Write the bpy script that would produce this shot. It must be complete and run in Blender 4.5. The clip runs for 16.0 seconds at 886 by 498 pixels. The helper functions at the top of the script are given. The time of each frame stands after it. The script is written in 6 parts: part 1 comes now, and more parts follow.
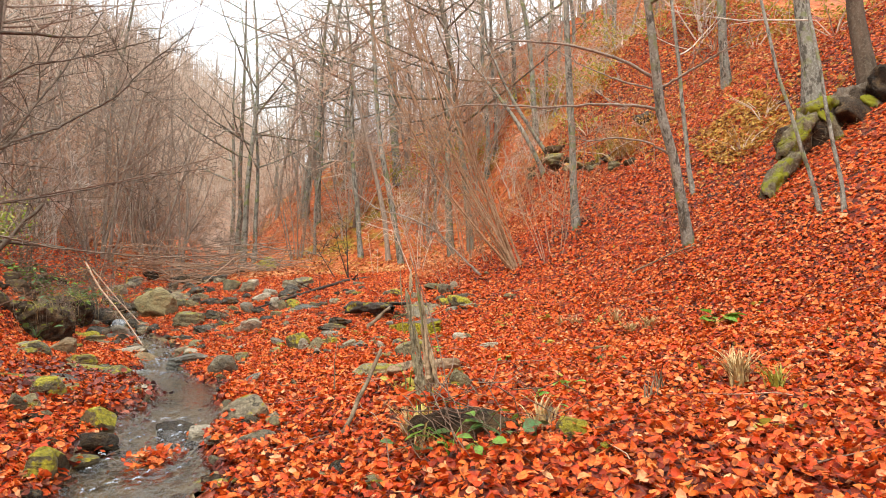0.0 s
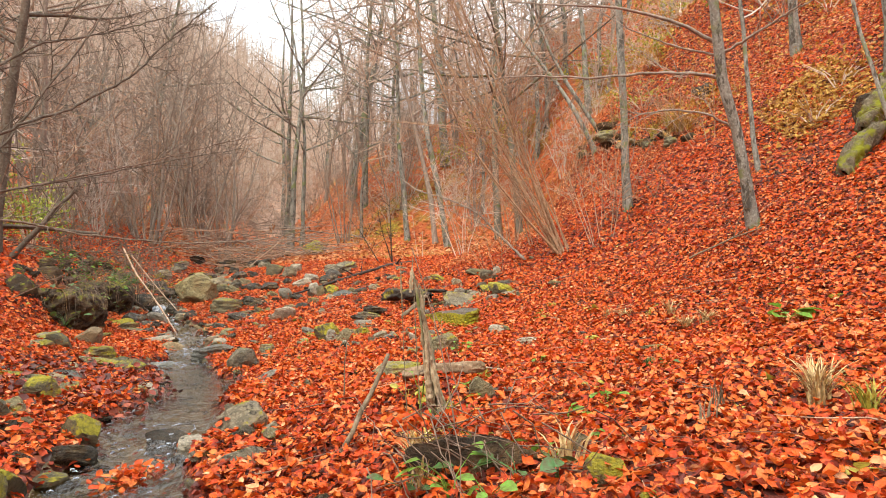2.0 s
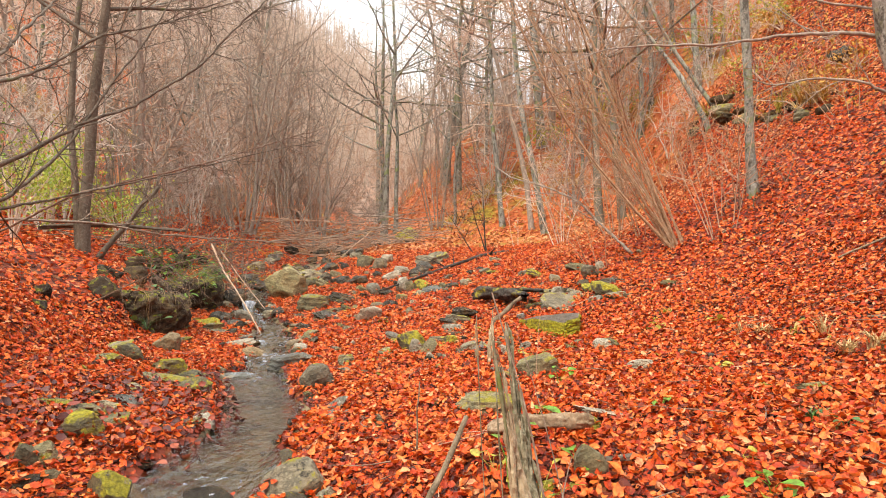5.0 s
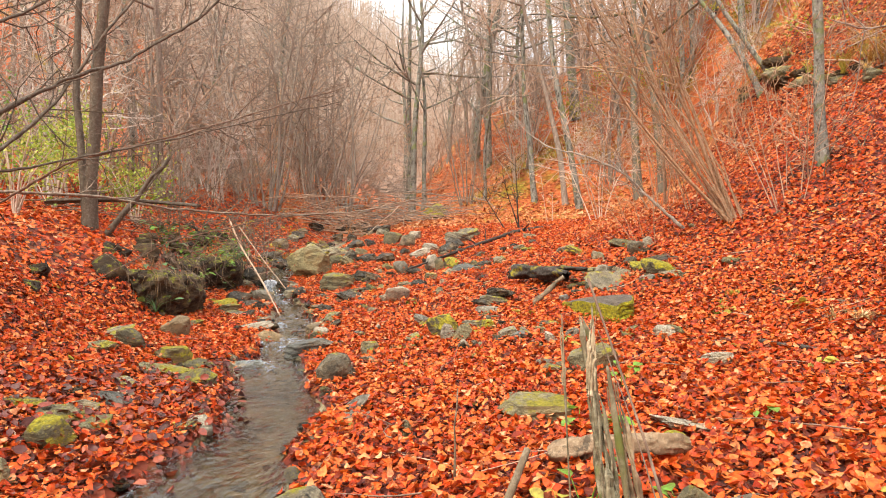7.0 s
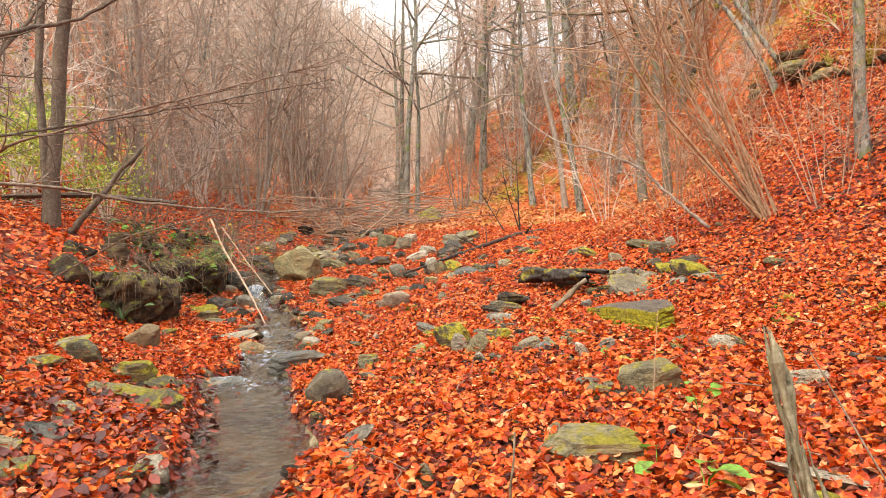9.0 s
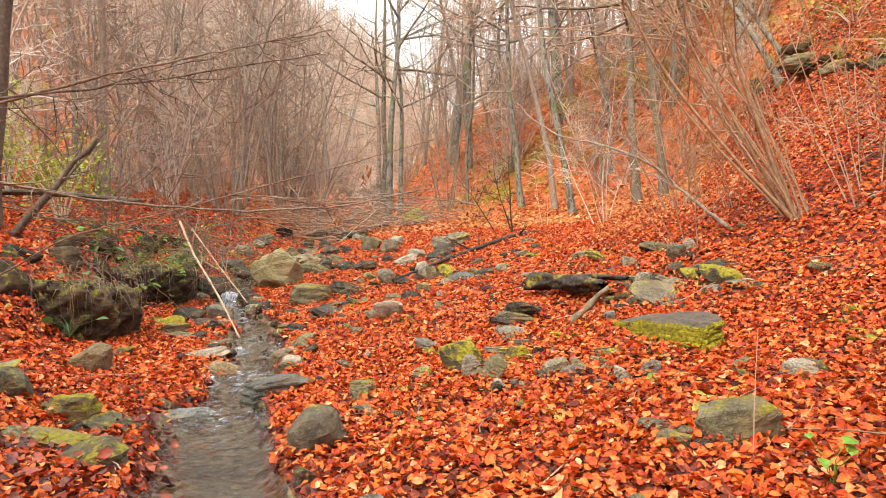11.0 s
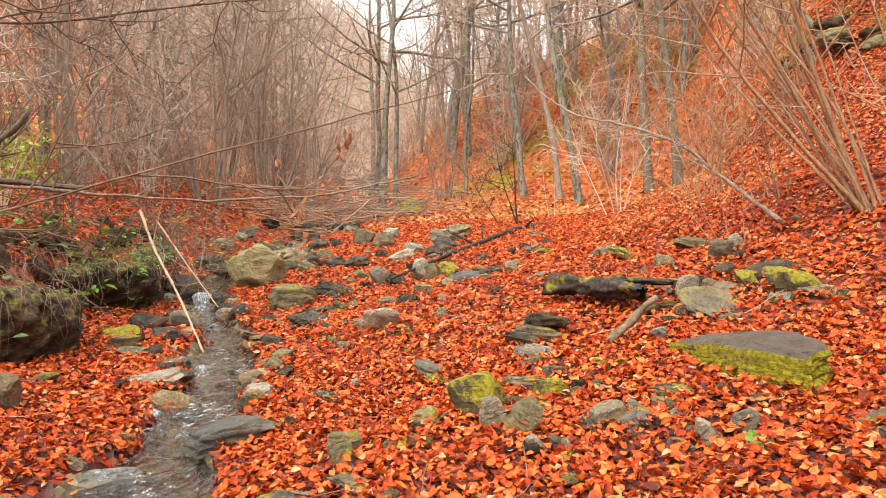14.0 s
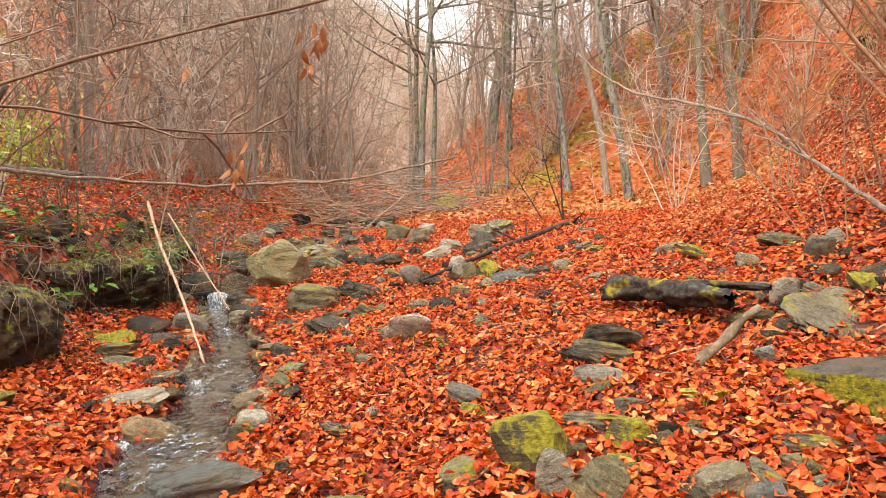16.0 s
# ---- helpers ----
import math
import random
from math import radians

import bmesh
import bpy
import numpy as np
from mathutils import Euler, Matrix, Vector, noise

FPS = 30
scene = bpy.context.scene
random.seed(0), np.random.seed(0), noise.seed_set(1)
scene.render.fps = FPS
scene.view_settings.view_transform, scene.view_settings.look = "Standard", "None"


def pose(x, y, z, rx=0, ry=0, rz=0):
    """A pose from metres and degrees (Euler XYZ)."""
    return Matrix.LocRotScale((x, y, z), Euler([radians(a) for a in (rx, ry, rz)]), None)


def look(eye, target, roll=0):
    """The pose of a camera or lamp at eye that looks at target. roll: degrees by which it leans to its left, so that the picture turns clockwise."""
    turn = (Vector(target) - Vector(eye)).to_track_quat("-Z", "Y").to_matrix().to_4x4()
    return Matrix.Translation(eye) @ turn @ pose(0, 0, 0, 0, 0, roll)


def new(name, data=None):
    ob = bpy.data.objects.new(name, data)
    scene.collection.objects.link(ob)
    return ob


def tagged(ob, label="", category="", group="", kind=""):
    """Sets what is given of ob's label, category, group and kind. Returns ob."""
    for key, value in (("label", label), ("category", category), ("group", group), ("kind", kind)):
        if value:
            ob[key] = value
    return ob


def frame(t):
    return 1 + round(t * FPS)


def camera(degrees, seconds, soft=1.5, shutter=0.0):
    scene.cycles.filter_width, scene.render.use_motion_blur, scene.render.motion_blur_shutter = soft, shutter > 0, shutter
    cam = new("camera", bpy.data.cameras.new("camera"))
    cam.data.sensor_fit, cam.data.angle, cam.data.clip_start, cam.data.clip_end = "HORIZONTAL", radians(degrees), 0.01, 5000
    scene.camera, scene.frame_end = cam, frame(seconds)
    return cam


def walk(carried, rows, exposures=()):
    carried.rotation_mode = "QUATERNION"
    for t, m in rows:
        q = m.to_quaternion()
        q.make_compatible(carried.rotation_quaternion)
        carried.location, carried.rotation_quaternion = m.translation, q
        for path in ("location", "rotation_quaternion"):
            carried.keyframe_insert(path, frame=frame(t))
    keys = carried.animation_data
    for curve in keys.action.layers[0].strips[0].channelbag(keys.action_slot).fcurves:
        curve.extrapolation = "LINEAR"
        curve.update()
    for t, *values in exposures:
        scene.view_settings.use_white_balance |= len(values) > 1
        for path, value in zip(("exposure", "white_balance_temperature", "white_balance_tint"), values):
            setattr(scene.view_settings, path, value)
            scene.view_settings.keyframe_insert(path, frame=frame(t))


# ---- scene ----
cam = camera(66.5, 16.0, 1.0)

PATH = [
    (0, (0.465, 0.537, 0.69), (0.39, 2.527, 0.877), -0.2),
    (0.5, (0.483, 0.693, 0.698), (0.346, 2.68, 0.877), -0.3),
    (1, (0.568, 0.9, 0.674), (0.386, 2.886, 0.822), -0.2),
    (1.5, (0.64, 1.015, 0.768), (0.433, 3.0, 0.903), -0.2),
    (2, (0.637, 1.145, 0.784), (0.404, 3.127, 0.917), -0.1),
    (2.5, (0.559, 1.327, 0.835), (0.301, 3.306, 0.964), 0.0),
    (3, (0.51, 1.411, 0.883), (0.224, 3.387, 0.996), 0.0),
    (3.5, (0.509, 1.531, 0.856), (0.172, 3.499, 0.968), -0.0),
    (4, (0.524, 1.779, 0.848), (0.117, 3.734, 0.95), -0.1),
    (4.5, (0.57, 1.924, 0.99), (0.103, 3.867, 1.084), -0.2),
    (5, (0.548, 2.006, 1.04), (0.034, 3.937, 1.118), -0.2),
    (5.2, (0.509, 2.079, 1.007), (-0.018, 4.007, 1.082), -0.3),
    (7.3, (0.222, 2.868, 1.036), (-0.373, 4.777, 1.044), -0.3),
    (7.5, (0.177, 2.934, 1.014), (-0.411, 4.845, 1.021), -0.3),
    (8, (0.051, 3.128, 1.004), (-0.518, 5.046, 1.008), -0.3),
    (8.5, (-0.025, 3.288, 0.989), (-0.584, 5.208, 1.019), -0.3),
    (9, (-0.147, 3.562, 0.961), (-0.712, 5.481, 0.995), -0.3),
    (9.2, (-0.188, 3.653, 0.976), (-0.747, 5.573, 1.016), -0.4),
    (11.3, (-0.624, 4.439, 0.998), (-1.127, 6.374, 1.037), -0.4),
    (11.5, (-0.643, 4.492, 1.012), (-1.153, 6.426, 1.045), -0.4),
    (12, (-0.71, 4.625, 1.003), (-1.216, 6.559, 1.022), -0.4),
    (12.5, (-0.823, 4.849, 1.021), (-1.31, 6.789, 1.028), -0.3),
    (13, (-0.87, 5.007, 1.088), (-1.346, 6.949, 1.093), -0.4),
    (13.5, (-0.925, 5.284, 1.056), (-1.409, 7.224, 1.058), -0.4),
    (14, (-0.96, 5.481, 1.082), (-1.451, 7.42, 1.093), -0.4),
    (14.5, (-1.01, 5.716, 1.06), (-1.517, 7.651, 1.079), -0.4),
    (15, (-1.078, 5.937, 1.091), (-1.599, 7.867, 1.089), -0.3),
    (15.5, (-1.123, 6.126, 1.056), (-1.685, 8.046, 1.066), -0.3),
    (16, (-1.205, 6.407, 1.066), (-1.807, 8.314, 1.073), -0.1),
]
walk(cam, [(t, look(eye, target, roll)) for t, eye, target, roll in PATH], [(0.0, 0.68, 7200, 4), (2.5, 0.77, 7250, 4), (5.0, 0.89, 7350, 5), (9.0, 0.97, 7500, 6), (16.0, 0.96, 7500, 6)])


# ---- terrain: the valley floor, the stream bed and both hillsides ----
SY = np.array([-60, 0, 3, 3.7, 4.5, 5.1, 5.6, 6.1, 6.6, 7.0, 7.5, 7.9, 8.6, 9.2, 9.9, 10.9, 11.4, 12.4, 13.4, 15, 18, 22, 30, 60, 200.0])
SX = np.array([-2.2, -1.1, -0.98, -1.1, -1.4, -1.62, -1.73, -1.88, -2.04, -2.35, -2.65, -2.95, -3.25, -3.5, -3.8, -4.45, -4.6, -5.5, -6.3, -6.9, -7.4, -8.2, -10.6, -20, -45.0])
SZ = np.array([-2.6, -0.3, -0.16, -0.13, -0.1, -0.05, 0, 0, 0, 0, 0, 0, 0.03, 0.05, 0.1, 0.2, 0.24, 0.33, 0.42, 0.72, 1.2, 1.65, 2.5, 6, 23.0])
SW = np.array([0.45, 0.44, 0.44, 0.44, 0.36, 0.44, 0.34, 0.34, 0.36, 0.40, 0.46, 0.4, 0.28, 0.3, 0.3, 0.34, 0.3, 0.26, 0.26, 0.35, 0.4, 0.4, 0.4, 0.4, 0.4])
RD = np.array([0, 1, 1.9, 2.9, 3.9, 4.9, 6.2, 7.2, 9.5, 12, 16, 24, 40, 90, 220.0])
RH = np.array([0, 0.07, 0.17, 0.27, 0.36, 0.56, 0.98, 1.5, 3.0, 4.9, 7.8, 11.5, 15, 20, 25.0])
LD = np.array([0, 0.9, 1.3, 1.8, 2.3, 2.8, 3.3, 4.5, 7, 12, 24, 40, 90, 220.0])
CD = np.array([0, 0.9, 1.3, 1.75, 2.05, 2.5, 3.3, 4.5, 7, 12, 24, 40, 90, 220.0])
CH = np.array([0, 0.08, 0.15, 0.25, 0.85, 1.15, 1.4, 1.6, 2.2, 5.0, 15.5, 27, 34, 37.0])
BD = np.array([-0.5, 0, 1.5, 3.3, 5.7, 8, 10.4, 13, 60.0])
BH = np.array([0, 0.3, 1.0, 2.3, 3.3, 3.8, 3.6, 3.0, 2.0])
LH = np.array([0, 0.08, 0.2, 0.36, 0.66, 1.0, 1.25, 1.55, 2.2, 5.0, 15.5, 27, 34, 37.0])


# uneven water's edge
EY = np.r_[SY[:2], np.arange(2.2, 16, 0.2), SY[20:]]
SX, SZ, SW = np.interp(EY, SY, SX), np.interp(EY, SY, SZ), np.interp(EY, SY, SW)
near_y = (EY > 2) & (EY < 16)
SX = SX + np.where(near_y, 0.035 * np.sin(EY * 3.7 + 1) + 0.02 * np.sin(EY * 8.3), 0)
SW = SW * np.where(near_y, 1 + 0.14 * np.sin(EY * 4.9) + 0.09 * np.sin(EY * 11.3 + 2), 1)
SY = EY


def sines(x, y, s, k):
    """Smooth bumps of about the size s, between -1 and 1."""
    a, b = x / s * 2.2 + k, y / s * 2.2 - 1.7 * k
    return (np.sin(a + 1.3 * np.sin(b * 0.7 + k)) * np.cos(b + 1.1 * np.sin(a * 0.6)) + 0.5 * np.sin(1.9 * a - 1.4 * b + k)) / 1.5


def stream_x(y):
    return np.interp(y, SY, SX)


def height(x, y):
    """The ground's height."""
    x, y = np.asarray(x, float), np.asarray(y, float)
    e = x - sum(np.interp(y + o, SY, SX) for o in (-0.5, 0, 0.5)) / 3
    zs = sum(np.interp(y + o, SY, SZ) for o in (-0.3, 0, 0.3)) / 3
    wide = np.interp(y, SY, SW)
    bed = -0.11 * np.clip(1 - (np.abs(e) / wide) ** 4, 0, 1)
    stretch = np.interp(y, [10, 13, 17, 22, 60], [1, 0.93, 0.78, 0.66, 0.9])
    right = sum(np.interp(e * stretch + o, RD, RH) for o in (-0.3, 0, 0.3)) / 3
    left = sum(np.interp(-e + o, LD, LH) for o in (-0.15, 0, 0.15)) / 3
    cut = sum(np.interp(-e + o, CD, CH) for o in (-0.1, 0, 0.1)) / 3
    steep = np.interp(y, [8.3, 9.3, 13.6, 16], [0, 1, 1, 0])
    left = left * (1 - steep) + cut * steep
    far = np.clip(np.hypot(x, y - 6) / 20 - 0.3, 0, 3)
    bumps = 0.035 * sines(x, y, 1.3, 0.4) + 0.018 * sines(x, y, 0.45, 2.1) + 0.35 * far * sines(x, y, 9, 1.0)
    bumps *= np.clip(np.abs(e) / 0.8 - 0.4, 0.1, 1)
    bump_near = 0.09 * np.exp(-((x - 0.75) ** 2 + (y - 3.6) ** 2) / 0.5) + 0.15 * np.exp(-((x - 0.15) ** 2 + (y - 5.12) ** 2) / 0.16)
    step = np.clip((x - 0.9) / 2.2, 0, 1)
    spur = 3.2 * np.exp(-(((x - 6.6) / 3.4) ** 2) - ((y - 21) / 4.4) ** 2)
    spur = spur + step * step * (3 - 2 * step) * 2.0 * np.exp(-(((np.minimum(y, 22.5) - 22.5) / 4.6) ** 2))
    rise = np.clip((y - 24.5) / 9, 0, 1)
    back = sum(np.interp(e + o, BD, BH) for o in (-0.5, 0, 0.5)) / 3
    back = rise * rise * (3 - 2 * rise) * back + np.clip(e / 6, 0, 1) * 0.13 * np.clip(y - 28, 0, 16)
    hill = 23 * np.exp(-(((x + 84) / 60) ** 2) - ((y - 200) / 70) ** 2) + 5 * np.exp(-(((x + 60) / 26) ** 2) - ((y - 105) / 40) ** 2)
    return zs + spur + back + hill + bed + np.where(e > 0, right, left) + bumps + bump_near


# ---- world and light: a bright overcast day ----
world = bpy.data.worlds.new("overcast_sky")
scene.world = world
world.use_nodes = True
wn, wl = world.node_tree.nodes, world.node_tree.links
sky = wn.new("ShaderNodeTexSky")
sky.sky_type, sky.sun_disc = "NISHITA", False
sky.sun_elevation, sky.sun_rotation = radians(42), radians(200)
cloud_noise = wn.new("ShaderNodeTexNoise")
cloud_noise.inputs["Scale"].default_value, cloud_noise.inputs["Detail"].default_value = 3.0, 5.0
cloud_ramp = wn.new("ShaderNodeValToRGB")
cloud_ramp.color_ramp.elements[0].position, cloud_ramp.color_ramp.elements[0].color = 0.35, (6.8, 7.7, 9.4, 1)
cloud_ramp.color_ramp.elements[1].position, cloud_ramp.color_ramp.elements[1].color = 0.65, (9.3, 9.8, 10.8, 1)
# an overcast sky is several times as bright overhead as at the horizon
sky_way = wn.new("ShaderNodeTexCoord")
sky_split = wn.new("ShaderNodeSeparateXYZ")
sky_lift = wn.new("ShaderNodeMapRange")
sky_lift.inputs["From Min"].default_value, sky_lift.inputs["From Max"].default_value = 0.0, 1.0
sky_lift.inputs["To Min"].default_value, sky_lift.inputs["To Max"].default_value = 0.5, 2.7
clouds = wn.new("ShaderNodeVectorMath")
clouds.operation = "SCALE"
wl.new(sky_way.outputs["Generated"], sky_split.inputs["Vector"])
wl.new(sky_split.outputs["Z"], sky_lift.inputs["Value"])
cover = wn.new("ShaderNodeMix")
cover.data_type = "RGBA"
cover.inputs["Factor"].default_value = 0.88
wl.new(cloud_noise.outputs["Fac"], cloud_ramp.inputs["Fac"])
wl.new(cloud_ramp.outputs["Color"], clouds.inputs[0])
wl.new(sky_lift.outputs["Result"], clouds.inputs["Scale"])
wl.new(sky.outputs["Color"], cover.inputs["A"])
wl.new(clouds.outputs["Vector"], cover.inputs["B"])
wl.new(cover.outputs["Result"], wn["Background"].inputs["Color"])
wn["Background"].inputs["Strength"].default_value = 0.095
sun = new("sun", bpy.data.lights.new("sun", "SUN"))
sun.data.energy, sun.data.angle, sun.data.color = 2.2, radians(25), (1.0, 0.93, 0.84)
sun.matrix_world = look((0, 0, 30), (9, 20, 4))


# ---- materials ----
def material(name, rough=0.8, spec=0.3):
    """A new material with its node tree, its shader and a function that adds nodes."""
    m = bpy.data.materials.new(name)
    m.use_nodes = True
    tree = m.node_tree
    shader = tree.nodes["Principled BSDF"]
    shader.inputs["Roughness"].default_value = rough
    shader.inputs["Specular IOR Level"].default_value = spec

    def node(kind, **values):
        n = tree.nodes.new(kind)
        for key, v in values.items():
            n.inputs[key.replace("_", " ")].default_value = v
        return n

    return m, tree, shader, node


def ramp(node, tree, source, stops):
    n = node("ShaderNodeValToRGB")
    els = n.color_ramp.elements
    while len(els) < len(stops):
        els.new(0.5)
    for el, (place, colour) in zip(els, stops):
        el.position, el.color = place, (*colour, 1)
    tree.links.new(source, n.inputs["Fac"])
    return n.outputs["Color"]


def noise_at(node, tree, scale, detail=4, rough=0.6, stretch=None):
    n = node("ShaderNodeTexNoise", Scale=scale, Detail=detail, Roughness=rough)
    c = node("ShaderNodeTexCoord")
    if stretch:
        mp = node("ShaderNodeMapping")
        mp.inputs["Scale"].default_value = stretch
        tree.links.new(c.outputs["Object"], mp.inputs["Vector"])
        tree.links.new(mp.outputs["Vector"], n.inputs["Vector"])
    else:
        tree.links.new(c.outputs["Object"], n.inputs["Vector"])
    return n.outputs["Fac"]


def blend(node, tree, fac, a, b):
    n = node("ShaderNodeMix")
    n.data_type = "RGBA"
    for value, key in ((fac, "Factor"), (a, "A"), (b, "B")):
        if isinstance(value, (int, float)):
            n.inputs[key].default_value = value
        elif isinstance(value, tuple):
            n.inputs[key].default_value = (*value, 1)
        else:
            tree.links.new(value, n.inputs[key])
    return n.outputs["Result"]


def bump(node, tree, shader, source, strength, distance=0.02):
    n = node("ShaderNodeBump", Strength=strength, Distance=distance)
    tree.links.new(source, n.inputs["Height"])
    tree.links.new(n.outputs["Normal"], shader.inputs["Normal"])


def leaf_material(name, stops, rough=0.6, spec=0.25, lucent=0.22, pale_sheen=0.0):
    """Dry leaves: each leaf its own colour, with blotches, a sheen painted as pale spots and a little light coming
    through.
    """
    m, tree, shader, node = material(name, rough, spec)
    geo = node("ShaderNodeNewGeometry")
    own = ramp(node, tree, geo.outputs["Random Per Island"], stops)
    blot = noise_at(node, tree, 28, 3)
    dark = blend(node, tree, ramp(node, tree, blot, [(0.42, (0, 0, 0)), (0.72, (0.8, 0.8, 0.8))]), own, (0.10, 0.016, 0.008))
    # pale salmon spots put the leaves' highlights into the base colour
    if pale_sheen:
        dark = blend(node, tree, ramp(node, tree, noise_at(node, tree, 41, 3, 0.7), [(0.52, (0, 0, 0)), (0.7, (pale_sheen, pale_sheen, pale_sheen))]), dark, (0.82, 0.30, 0.09))
    tree.links.new(dark, shader.inputs["Base Color"])
    lit = node("ShaderNodeBsdfTranslucent")
    tree.links.new(dark, lit.inputs["Color"])
    mix = node("ShaderNodeMixShader", Fac=lucent)
    tree.links.new(shader.outputs["BSDF"], mix.inputs[1])
    tree.links.new(lit.outputs["BSDF"], mix.inputs[2])
    tree.links.new(mix.outputs["Shader"], tree.nodes["Material Output"].inputs["Surface"])
    bump(node, tree, shader, noise_at(node, tree, 60, 3, 0.7), 0.5, 0.012)
    return m


RED_STOPS = [(0.0, (0.08, 0.013, 0.005)), (0.10, (0.32, 0.027, 0.007)), (0.30, (0.58, 0.058, 0.010)), (0.52, (0.73, 0.108, 0.015)),
             (0.74, (0.78, 0.168, 0.028)), (0.90, (0.82, 0.24, 0.07)), (0.98, (0.82, 0.36, 0.18)), (1.0, (0.80, 0.42, 0.2))]
red_leaf = leaf_material("beech_leaf_litter", RED_STOPS, 0.55, 0.24, 0.2, 0.25)
wet_leaf = leaf_material("wet_beech_leaf", [(0, (0.02, 0.007, 0.005)), (0.4, (0.09, 0.014, 0.008)), (0.75, (0.26, 0.036, 0.014)), (1, (0.40, 0.10, 0.045))], 0.42, 0.4, 0.1)
# darkened copy of the litter: shade in the gaps between leaves, put into the colour
under_leaf = leaf_material("gap_shade_lower_leaf", [(0, (0.02, 0.006, 0.004)), (0.4, (0.08, 0.012, 0.007)), (0.75, (0.22, 0.027, 0.011)), (1, (0.40, 0.06, 0.02))], 0.5, 0.3, 0.1)
faded_leaf = leaf_material("faded_leaf", [(0, (0.24, 0.06, 0.025)), (0.4, (0.60, 0.17, 0.055)), (0.75, (0.74, 0.30, 0.11)), (1, (0.78, 0.46, 0.24))])
ochre_leaf = leaf_material("ochre_leaf", [(0, (0.24, 0.10, 0.02)), (0.5, (0.52, 0.27, 0.05)), (1, (0.66, 0.42, 0.10))])
brown_leaf = leaf_material("withered_leaf", [(0, (0.16, 0.06, 0.03)), (0.5, (0.36, 0.15, 0.06)), (1, (0.5, 0.27, 0.1))])
green_leaf = leaf_material("green_leaf", [(0, (0.05, 0.16, 0.02)), (0.5, (0.14, 0.34, 0.04)), (1, (0.32, 0.5, 0.07))], 0.5, 0.4, 0.35)
yellow_leaf = leaf_material("yellow_green_leaf", [(0, (0.22, 0.26, 0.04)), (0.5, (0.45, 0.42, 0.06)), (1, (0.6, 0.5, 0.12))], 0.5, 0.4, 0.35)
dark_leaf = leaf_material("bramble_leaf", [(0, (0.02, 0.07, 0.02)), (0.5, (0.05, 0.15, 0.04)), (1, (0.12, 0.26, 0.05))], 0.4, 0.5, 0.2)


def litter_ground():
    m, tree, shader, node = material("leaf_litter_ground", 0.7, 0.25)
    c = node("ShaderNodeTexCoord")
    cells = node("ShaderNodeTexVoronoi", Scale=13.0, Randomness=1.0)
    tree.links.new(c.outputs["Object"], cells.inputs["Vector"])
    split = node("ShaderNodeSeparateColor")
    tree.links.new(cells.outputs["Color"], split.inputs["Color"])
    leafy = ramp(node, tree, split.outputs["Red"], [(0, (0.04, 0.008, 0.005)), (0.35, (0.13, 0.016, 0.008)), (0.65, (0.26, 0.035, 0.012)), (0.88, (0.42, 0.09, 0.03)), (1, (0.36, 0.15, 0.06))])
    patch = ramp(node, tree, noise_at(node, tree, 0.55, 4), [(0.42, (0, 0, 0)), (0.66, (0.85, 0.85, 0.85))])
    soil = blend(node, tree, patch, leafy, (0.035, 0.018, 0.010))
    tree.links.new(soil, shader.inputs["Base Color"])
    bump(node, tree, shader, cells.outputs["Distance"], 0.8, 0.05)
    return m


def bark(name, low, high, spots, grain=9.0, moss=None, moss_at=0.62, dark_at=0.0):
    m, tree, shader, node = material(name, 0.85, 0.2)
    base = ramp(node, tree, noise_at(node, tree, grain, 5, 0.65, (1, 1, 0.35)), [(0.3, low), (0.7, high)])
    base = blend(node, tree, ramp(node, tree, noise_at(node, tree, 30, 5, 0.75), [(0.48, (0, 0, 0)), (0.72, (0.7, 0.7, 0.7))]), base, spots)
    if dark_at:
        base = blend(node, tree, ramp(node, tree, noise_at(node, tree, 7, 5, 0.75, (1.6, 1.6, 0.6)), [(dark_at, (0, 0, 0)), (dark_at + 0.08, (0.8, 0.8, 0.8))]), base, (0.035, 0.027, 0.02))
    if moss:
        base = blend(node, tree, ramp(node, tree, noise_at(node, tree, 3.2, 4), [(moss_at, (0, 0, 0)), (moss_at + 0.1, (1, 1, 1))]), base, moss)
    tree.links.new(base, shader.inputs["Base Color"])
    bump(node, tree, shader, noise_at(node, tree, 34, 5, 0.6, (1, 1, 0.3)), 0.5, 0.02)
    return m


beech_bark = bark("beech_bark", (0.13, 0.115, 0.095), (0.30, 0.29, 0.255), (0.50, 0.51, 0.46), 6, (0.17, 0.19, 0.085), 0.54, 0.50)
dark_bark = bark("dark_bark", (0.05, 0.035, 0.025), (0.13, 0.095, 0.07), (0.22, 0.19, 0.15), 9, (0.10, 0.12, 0.03), 0.66)
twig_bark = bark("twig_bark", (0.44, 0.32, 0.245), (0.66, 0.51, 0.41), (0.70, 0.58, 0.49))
near_twig = bark("brown_twig_bark", (0.09, 0.055, 0.04), (0.22, 0.14, 0.10), (0.33, 0.25, 0.19), 20)
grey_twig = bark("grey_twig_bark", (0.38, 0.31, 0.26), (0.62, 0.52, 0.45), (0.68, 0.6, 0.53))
hazel_bark = bark("hazel_bark", (0.28, 0.165, 0.11), (0.50, 0.33, 0.23), (0.60, 0.47, 0.36))
hazel_stem = bark("brown_hazel_stem", (0.22, 0.115, 0.065), (0.44, 0.27, 0.165), (0.56, 0.42, 0.30), 14)
bank_bark = bark("dark_grey_bark", (0.075, 0.06, 0.045), (0.19, 0.16, 0.125), (0.27, 0.24, 0.19), 7, (0.10, 0.105, 0.03), 0.56)
